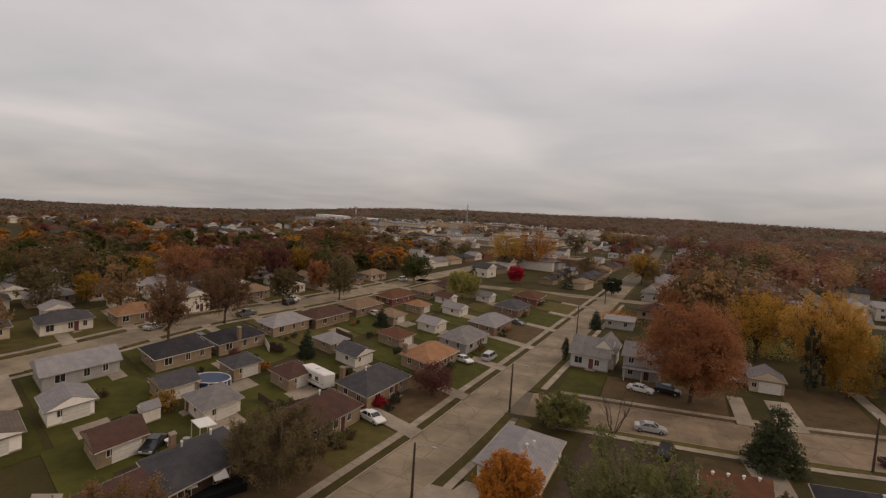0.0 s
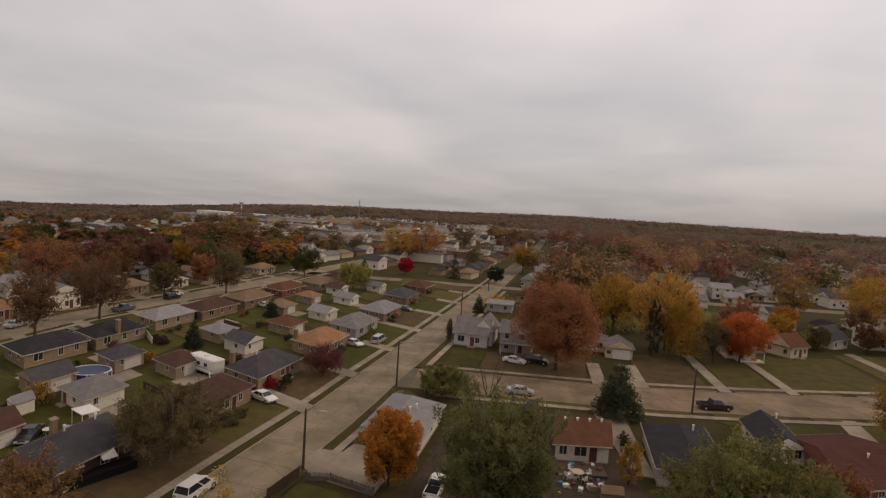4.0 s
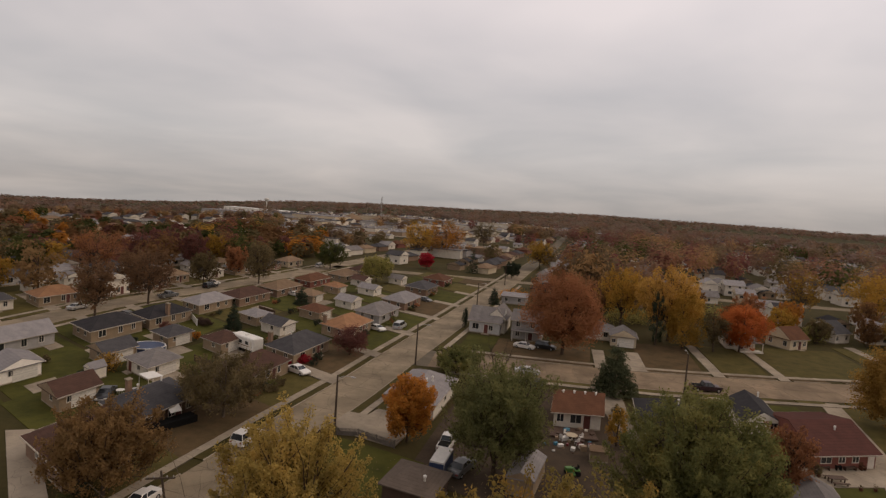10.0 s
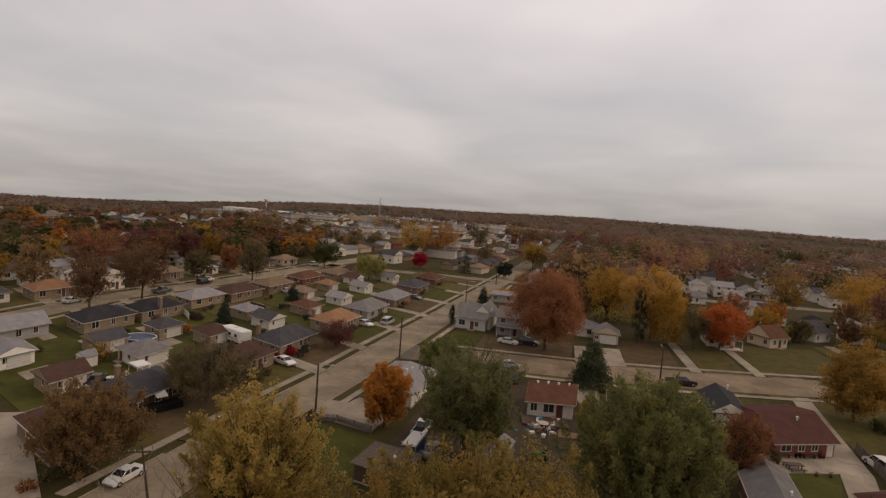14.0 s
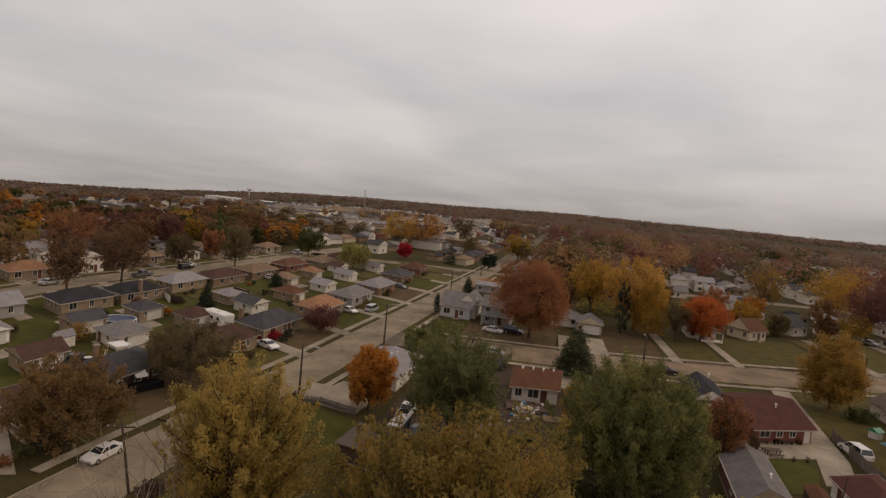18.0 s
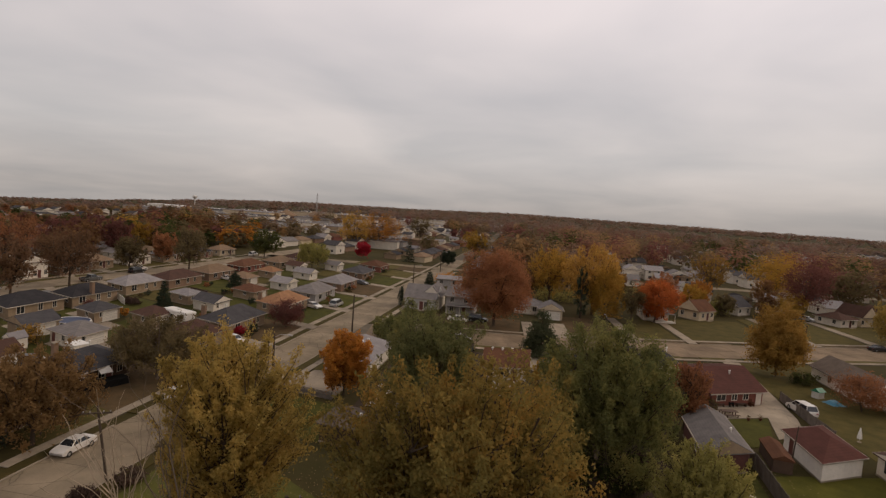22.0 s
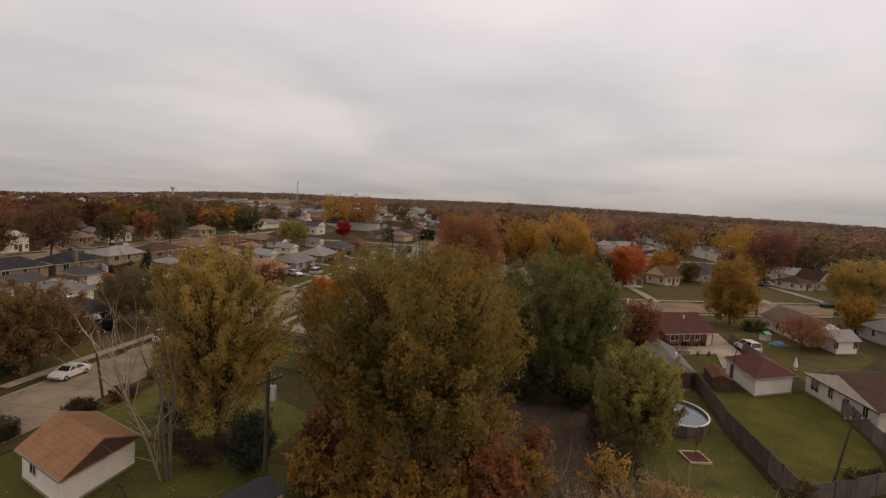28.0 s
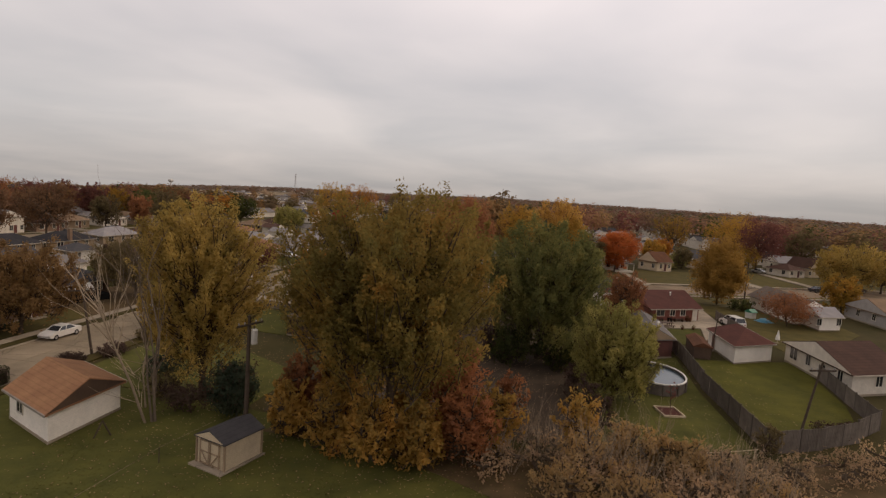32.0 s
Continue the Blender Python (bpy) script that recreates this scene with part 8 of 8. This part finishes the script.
for i, (W, D, wall, roof, kind, ev, rs) in enumerate(((8, 12, "beige", "brown", "hip", 2.7, 1.8), (8, 11, "brickbrown", "slate", "hip", 2.7, 1.8), (7.4, 10, "white", "silver", "gx", 2.8, 2.2), (8, 12, "white", "grey", "gy", 2.7, 2.0), (8, 12, "cream", "tan", "hip", 2.7, 1.7), (7.6, 9, "white", "slate", "gx", 4.4, 2.0), (9, 11, "brickred", "rust", "hip", 2.7, 1.9), (6.4, 6.4, "white", "silver", "gx", 2.5, 1.4), (6.4, 6.4, "beige", "dark", "gy", 2.5, 1.4), (8, 11, "white", "dark", "gx", 2.8, 2.2))):
    lb = {"beige": "tan", "brickbrown": "brown brick", "brickred": "red brick"}.get(wall, wall) + " house under a " + {"slate": "dark grey", "silver": "pale grey", "dark": "near-black", "rust": "rust-red"}.get(roof, roof) + " roof among autumn trees"
    w = []
    protos.append(house("house" if W > 6.5 else "garage", -300 - 14 * i, -1200, W, D, wall, roof, kind, rot=0, eave=ev, rise=rs, wins=w, label=lb if W > 6.5 else lb.replace("house", "garage"), group="houses of the far blocks", category="house" if W > 6.5 else "garage", gutter=False))
for h in protos:
    for o in [o for o in h.children if o.name.startswith("foundation")]:
        bpy.data.objects.remove(o)
for h, (W, D) in zip(protos, ((8, 12), (8, 11), (7.4, 10), (8, 12), (8, 12), (7.6, 9), (9, 11), (6.4, 6.4), (6.4, 6.4), (8, 11))):
    for side, q in (("s", -1.8), ("s", 1.7), ("e", 0.4)):
        panel("window", h, side, q, 1.0, 1.0, 1.1, W, D, "glass", depth=0.03)
tproto = {}
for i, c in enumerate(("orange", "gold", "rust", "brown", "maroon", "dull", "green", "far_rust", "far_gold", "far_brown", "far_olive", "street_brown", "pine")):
    for k in range(2):
        h, w = (11 + 3 * k, 9 + 2 * k)
        cone = c == "pine"
        # far_ trees look faded because haze is painted into their leaf colours
        t = tree(-300 - 20 * i, -1240 - 30 * k, h, w if not cone else 4.5, c, "conifer" if cone else "garden_tree", {"orange": "orange", "gold": "golden", "rust": "rust-red", "brown": "brown", "maroon": "dark red", "dull": "dull olive", "green": "green", "street_brown": "dusky brown", "far_rust": "faded rust", "far_gold": "faded gold", "far_brown": "faded brown", "far_olive": "faded olive", "pine": "dark evergreen"}[c] + " tree among the far houses", "cone" if cone else ("round", "spread")[k], leaf=0.86, n=1150, clumps=80, limbs=8, spread=0.62, seed=500 + i * 7 + k, group="trees of the far blocks", low=1.6)
        tproto.setdefault(c, []).append(t)


def free(x, y):
    """Whether a spot is clear of the streets and of the blocks built above."""
    if y < 40 or (-113 < x < 78 and y < 222 and not (x > -5 and y > 190)) or (x >= 78 and y < 182 and x < 128):
        return False
    for pts, m in ((MAIN, 9), (BACK, 9), (CROSS, 9), (SIDE, 11)):
        for p, q in zip(pts, pts[1:]):
            a, b, c = Vector(p), Vector(q), Vector((x, y))
            f = max(0, min(1, (c - a).dot(b - a) / (b - a).length_squared))
            if (a + (b - a) * f - c).length < m:
                return False
    return True


def seen(x, y, m=3):
    b = math.degrees(math.atan2(-x, y - 2))
    return -49 - m < b < 66 + m


# parallel streets every 78 m either side, cross streets every 190 m
u = Vector((math.sin(radians(ROADDIR)), math.cos(radians(ROADDIR))))
v = Vector((u.y, -u.x))
base = Vector((-19.5, 240))
for k in [-6, -5, -4, -3, -2, 1, 2, 3, 4, 5]:
    a = base + v * (k * 78 + (2 if k > 0 else 0))
    line = [tuple(a + u * s) for s in ((-170 if k < 0 else 10), 60, 120, 180, 240, 300, 380, 460, 540, 620)]
    if k < 0:
        line = [tuple(Vector(p) + v * (-8 if k < -1 else 0)) for p in line]
    street("far_road", line, 4.0, "pale concrete street between far blocks")
for yk in (430, 640):
    a = base + u * (yk - 240)
    street("far_cross_road", [tuple(a + v * s) for s in (-500, -100, 300, 480)], 4.0, "pale cross street between far blocks")
spots = [(q[0], q[1], 8.0) for q in FARROW + FARGAR + FARBACK]
joined = []


def put_house(proto, m, d):
    """A house of its own up to a distance; past it, part of the joined town."""
    if d < 330:
        copy_thing(proto, m)
    else:
        joined.append((proto, m))


def join_town():
    vs, fs, mi, mats = [], [], [], []
    for proto, m in joined:
        for o in proto.children:
            q = m @ o.matrix_basis
            k = len(vs)
            vs += [tuple(q @ v.co) for v in o.data.vertices]
            fs += [tuple(k + i for i in p.vertices) for p in o.data.polygons]
            if o.data.materials[0] not in mats:
                mats.append(o.data.materials[0])
            mi += [mats.index(o.data.materials[0])] * len(o.data.polygons)
    me = bpy.data.meshes.new("far_town")
    me.from_pydata(vs, [], fs)
    for x in mats:
        me.materials.append(x)
    me.polygons.foreach_set("material_index", mi)
    tagged(new("far_town", me), "small pale houses of the far blocks between trees", "houses", kind="stuff")


for k in range(-11, 8):
    for side in (-1, 1):
        for j in range(-10, 62):
            p = base + v * (k * 78 + side * 17 + R2.uniform(-1.5, 1.5) - (8 if k < -1 else 0)) + u * (j * 17.5 + R2.uniform(-2, 2))
            if not free(p.x, p.y) or not seen(p.x, p.y) or abs(((p - base).dot(u) + 10) % 200) < 14 or any(math.hypot(p.x - a, p.y - c) < m + 5 for a, c, m in spots[:27]):
                continue
            d = math.hypot(p.x, p.y)
            if d > 1150:
                continue
            lot = R2.random()
            ang = -ROADDIR + (8 if p.x > 0 else -8) + R2.choice((0, 180)) + R2.uniform(-3, 3)
            if lot < 0.86 or d < 260 or (d > 640 and lot < 0.6):
                put_house(protos[R2.choice((0, 0, 1, 1, 2, 3, 4, 5, 6, 9) if p.x < 0 else (2, 3, 2, 5, 5, 9, 2, 5, 4, 3))], pose(p.x, p.y, land(p.x, p.y), 0, 0, ang), d)
                spots.append((p.x, p.y, 6.5))
                if R2.random() < (0.6 if d < 330 else 0.3):
                    g = p + v * side * 14 + u * R2.uniform(-4, 4)
                    if free(g.x, g.y):
                        put_house(protos[R2.choice((7, 8))], pose(g.x, g.y, land(g.x, g.y), 0, 0, ang), d)
                        spots.append((g.x, g.y, 5))
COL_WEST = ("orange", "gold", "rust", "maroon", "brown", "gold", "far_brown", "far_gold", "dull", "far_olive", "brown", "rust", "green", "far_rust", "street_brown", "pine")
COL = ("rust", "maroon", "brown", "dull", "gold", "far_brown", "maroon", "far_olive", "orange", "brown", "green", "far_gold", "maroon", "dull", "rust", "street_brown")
nt = 0
farther = {}
for i in range(7000):
    b = radians(R2.uniform(-50, 67))
    d = 95 + 640 * R2.random() ** 0.62
    x, y = -math.sin(b) * d, math.cos(b) * d + 2
    if not free(x, y) or any(math.hypot(x - a, y - c) < m for a, c, m in spots):
        continue
    # the middle of the far view is open: shops and yards
    if 340 < y and -0.54 < x / y < -0.10 and R2.random() < 0.93:
        continue
    if -75 < x < 5 and 222 < y < 340 and R2.random() < 0.6:
        continue
    # trees stand in belts and groups, with open gardens between
    grove = noise.noise(Vector((x / 115, y / 115, 0.3)))
    belt = x < -0.45 * y and 185 < d < 430
    if R2.random() < (0.12 if belt else 0.95 if grove < 0.04 and d > 200 else 0.8 if grove < 0.0 else 0.62 if x > 0 else 0.3) or (40 < x < 125 and 182 < y < 300 and R2.random() < 0.85):
        continue
    pick = COL if x > 0 else ("maroon", "rust", "orange", "brown", "dull", "green", "maroon", "gold", "rust") if belt else COL_WEST
    tone = noise.noise(Vector((x / 60, y / 60, 7.1))) * 0.5 + 0.5
    c = pick[int((tone * 0.55 + R2.random() * 0.45) * len(pick)) % len(pick)]
    s = R2.uniform(0.8, 1.3) * (1.12 if grove > 0.1 else 0.92) * (1.24 if x > 0 else 1.0)
    if d > 230 and x < -0.35 * y:
        s *= 0.82 if x > -0.7 * y else 0.68
    if d > 380 and x < -0.6 * y and R2.random() < 0.55:
        continue
    m = pose(x, y, land(x, y), 0, 0, R2.uniform(0, 360)) @ Matrix.Diagonal((s * R2.uniform(0.9, 1.25), s * R2.uniform(0.9, 1.25), s, 1))
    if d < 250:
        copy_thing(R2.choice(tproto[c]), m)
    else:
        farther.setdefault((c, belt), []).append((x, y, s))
    spots.append((x, y, 3.9 * s))
    nt += 1
    if nt >= 860:
        break
join_town()
rng = np.random.default_rng(21)
for (c, near), l in farther.items():
    l = np.array(l)
    per = 210
    q = rng.normal(size=(len(l), per, 3))
    q /= np.linalg.norm(q, axis=2)[:, :, None]
    lob = 1 + 0.18 * np.sin(4 * np.arctan2(q[:, :, 1], q[:, :, 0]) + rng.uniform(0, 6, (len(l), 1)))
    q *= (rng.uniform(0.45, 1.0, (len(l), per)) * lob)[:, :, None]
    wide = 1.8 if c == "pine" else 5.4
    o = q / np.maximum(0.2, np.linalg.norm(q, axis=2))[:, :, None] * 1.1
    q[:, :, :2] *= wide * l[:, 2][:, None, None] * rng.uniform(0.8, 1.25, (len(l), 1, 1))
    q[:, :, 2] = np.maximum((q[:, :, 2] * 5.0 + 6.8) * l[:, 2][:, None], 0.8)
    q[:, :, 0] += l[:, 0][:, None]
    q[:, :, 1] += l[:, 1][:, None]
    q[:, :, 2] += np.array([land(a, b) for a, b in l[:, :2]])[:, None]
    ob = tagged(new("far_trees", quads("far_trees", q.reshape(-1, 3), 1.7, rng, up=1.3, squash=0.9, out=o.reshape(-1, 3), loose=0.25)), "autumn trees of the far gardens", "trees", kind="stuff")
    # outside the belt, bright crowns take the haze-paled leaf colours
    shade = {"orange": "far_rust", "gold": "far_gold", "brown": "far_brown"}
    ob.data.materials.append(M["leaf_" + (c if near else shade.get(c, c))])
for h in protos + [t for l in tproto.values() for t in l]:
    for o in (*h.children_recursive, h):
        bpy.data.objects.remove(o)

# ---- shops, halls and the mast in the distance ----
def hall(x, y, W, D, h, wall, roof, label, rot=-6):
    t = thing("warehouse", x, y, land(x, y), rot, label, "building", "far commercial buildings")
    part("wall", boxed(-W / 2, -D / 2, 0, W / 2, D / 2, h), wall, t)
    part("roof", boxed(-W / 2 - 0.3, -D / 2 - 0.3, h, W / 2 + 0.3, D / 2 + 0.3, h + 0.5), roof, t)
    for k in range(int(W / 12)):
        part("loading_door", boxed(-W / 2 + 3 + k * 12, -D / 2 - 0.15, 0, -W / 2 + 7 + k * 12, -D / 2 - 0.02, 4), "gdoor", t)
    for k in range(2):
        part("roof_unit", boxed(-W / 4 + k * W / 2 - 1.5, -1.5, h + 0.5, -W / 4 + k * W / 2 + 1.5, 1.5, h + 2.2), "metal", t)
    return t


for x, y, W, D, h, wl3, rf, lb in ((-290, 640, 60, 40, 8, "cream", "roof_silver", "long cream store with a pale roof"), (-235, 700, 50, 36, 9, "cream", "concrete", "cream hall with a flat roof"), (-360, 700, 80, 40, 7, "greywall", "roof_slate", "wide hall under a dark roof"), (-180, 760, 70, 40, 8, "beige", "roof_silver", "tan hall with a pale roof"), (-120, 700, 60, 30, 7, "white", "roof_silver", "white store with a pale roof"), (-60, 820, 110, 34, 8, "white", "concrete", "long white warehouse in the distance"), (20, 780, 90, 30, 7, "beige", "roof_silver", "low tan warehouse in the distance"), (-250, 560, 44, 26, 6, "white", "roof_slate", "white hall with a dark roof"), (-200, 600, 40, 24, 6, "greywall", "roof_grey", "grey workshop hall in the distance"), (-330, 570, 46, 24, 6, "beige", "roof_slate", "low workshop hall in the distance"), (-640, 1100, 170, 40, 6, "whitewash", "plastic", "very long white warehouse roof"), (-560, 860, 90, 40, 8, "greywall", "roof_silver", "grey warehouse in the distance"), (-160, 660, 34, 22, 6, "white", "roof_grey", "white shop in the distance"), (260, 720, 90, 40, 8, "brickbrown", "roof_tan", "brown school building with flat roof"), (330, 690, 60, 30, 8, "beige", "roof_silver", "tan school wing in the distance"), (-150, 560, 36, 20, 5, "white", "roof_silver", "white shop hall in the distance"), (-45, 330, 22, 14, 6, "brickbrown", "roof_tan", "brown church hall beside the road")):
    hall(x, y, W, D, h, wl3, rf, lb)
R3 = random.Random(23)
for x, y, W, D in ((-150, 470, 70, 46), (-190, 560, 90, 60), (-250, 610, 100, 60), (-120, 610, 80, 60), (-300, 690, 110, 60), (-170, 720, 120, 70), (-90, 760, 110, 60), (-230, 480, 60, 40)):
    slab("far_yard", [(x - W / 2, y - D / 2), (x + W / 2, y - D / 2 + 6), (x + W / 2, y + D / 2 + 6), (x - W / 2, y + D / 2)], "concrete", "pale paved yard among far shops", 0.12, "yard").location.z = land(x, y) + 0.4
for k in range(46):
    y = R3.uniform(300, 820)
    x = y * R3.uniform(-0.56, -0.10)
    if not free(x, y):
        continue
    wl4, rf4 = R3.choice((("white", "roof_silver"), ("cream", "roof_grey"), ("greywall", "roof_slate"), ("beige", "roof_silver"), ("white", "roof_grey"), ("cream", "concrete")))
    hall(x, y, R3.uniform(16, 34), R3.uniform(10, 18), R3.uniform(3.6, 5.4), wl4, rf4, "low " + {"greywall": "grey", "beige": "tan"}.get(wl4, wl4) + " workshop among the far blocks")
for x, y, s in ((-262, 672, 11), (-225, 668, 10)):
    t = thing("salt_dome", x, y, land(x, y), 0, "pale conical storage roof", "building", "storage roofs")
    bm = bmesh.new()
    tube(bm, [(0, 0, 0), (0, 0, 5), (0, 0, 5 + s * 0.55), (0, 0, 6 + s * 0.6)], [s * 1.25, s * 1.25, s * 0.2, 0.2], 16)
    part("roof", bm, "roof_tan", t)
t = thing("radio_mast", -251, 757, land(-251, 757), 0, "thin grey lattice radio mast", "mast")
for k in range(3):
    a = k * math.tau / 3
    bm = bmesh.new()
    tube(bm, [(1.3 * math.cos(a), 1.3 * math.sin(a), 0), (0.75 * math.cos(a), 0.75 * math.sin(a), 36)], [0.22, 0.15], 5)
    part("leg", bm, "metal", t)
for k in range(12):
    z, f = k * 3, 1.3 - 0.55 * k / 12
    for j in range(3):
        a, b = j * math.tau / 3, (j + 1) * math.tau / 3
        bm = bmesh.new()
        tube(bm, [(f * math.cos(a), f * math.sin(a), z), (f * math.cos(b), f * math.sin(b), z + 3)], [0.08, 0.08], 4)
        part("brace", bm, "metal", t)
t = thing("water_tower", -760, 1330, land(-760, 1330), 0, "small white water tower on the skyline", "water tower")
bm = bmesh.new()
tube(bm, [(0, 0, 0), (0, 0, 22), (0, 0, 25), (0, 0, 29), (0, 0, 31)], [1.6, 1.6, 6, 6, 1], 14)
part("tank", bm, "plastic", t)

# ---- far woods to the horizon, by the colour of their crowns, haze mixed into it ----
rng = np.random.default_rng(5)
N = 12500
b = np.radians(rng.uniform(-52, 69, N))
d = 620 + 4000 * rng.uniform(0, 1, N) ** 1.25
x, y = -np.sin(b) * d, np.cos(b) * d
dens = np.sin(x * 0.006 + 1) + np.sin(y * 0.007) + np.sin((x + y) * 0.004 + 2) + rng.normal(size=N) * 0.8
hole = (y > 450) & (y < 1100) & (x / y > -0.52) & (x / y < -0.02)
ok = (dens > -0.9) & ~(hole & (rng.uniform(0, 1, N) < 0.93)) & ~((x > 0) & (d < 1100) & (rng.uniform(0, 1, N) < 0.45)) & ~((x / y < -0.45) & (d < 1400) & (rng.uniform(0, 1, N) < 0.8))
x, y, d = x[ok], y[ok], d[ok]
kind = rng.integers(0, 6, len(x)) + np.where(d < 1500, 0, 6)
big = np.where(x / y < -0.6, 0.7, 1.0) + 0.35 * np.sin(x * 0.021 + 2 * np.sin(y * 0.013)) + 0.2 * np.sin(y * 0.034)
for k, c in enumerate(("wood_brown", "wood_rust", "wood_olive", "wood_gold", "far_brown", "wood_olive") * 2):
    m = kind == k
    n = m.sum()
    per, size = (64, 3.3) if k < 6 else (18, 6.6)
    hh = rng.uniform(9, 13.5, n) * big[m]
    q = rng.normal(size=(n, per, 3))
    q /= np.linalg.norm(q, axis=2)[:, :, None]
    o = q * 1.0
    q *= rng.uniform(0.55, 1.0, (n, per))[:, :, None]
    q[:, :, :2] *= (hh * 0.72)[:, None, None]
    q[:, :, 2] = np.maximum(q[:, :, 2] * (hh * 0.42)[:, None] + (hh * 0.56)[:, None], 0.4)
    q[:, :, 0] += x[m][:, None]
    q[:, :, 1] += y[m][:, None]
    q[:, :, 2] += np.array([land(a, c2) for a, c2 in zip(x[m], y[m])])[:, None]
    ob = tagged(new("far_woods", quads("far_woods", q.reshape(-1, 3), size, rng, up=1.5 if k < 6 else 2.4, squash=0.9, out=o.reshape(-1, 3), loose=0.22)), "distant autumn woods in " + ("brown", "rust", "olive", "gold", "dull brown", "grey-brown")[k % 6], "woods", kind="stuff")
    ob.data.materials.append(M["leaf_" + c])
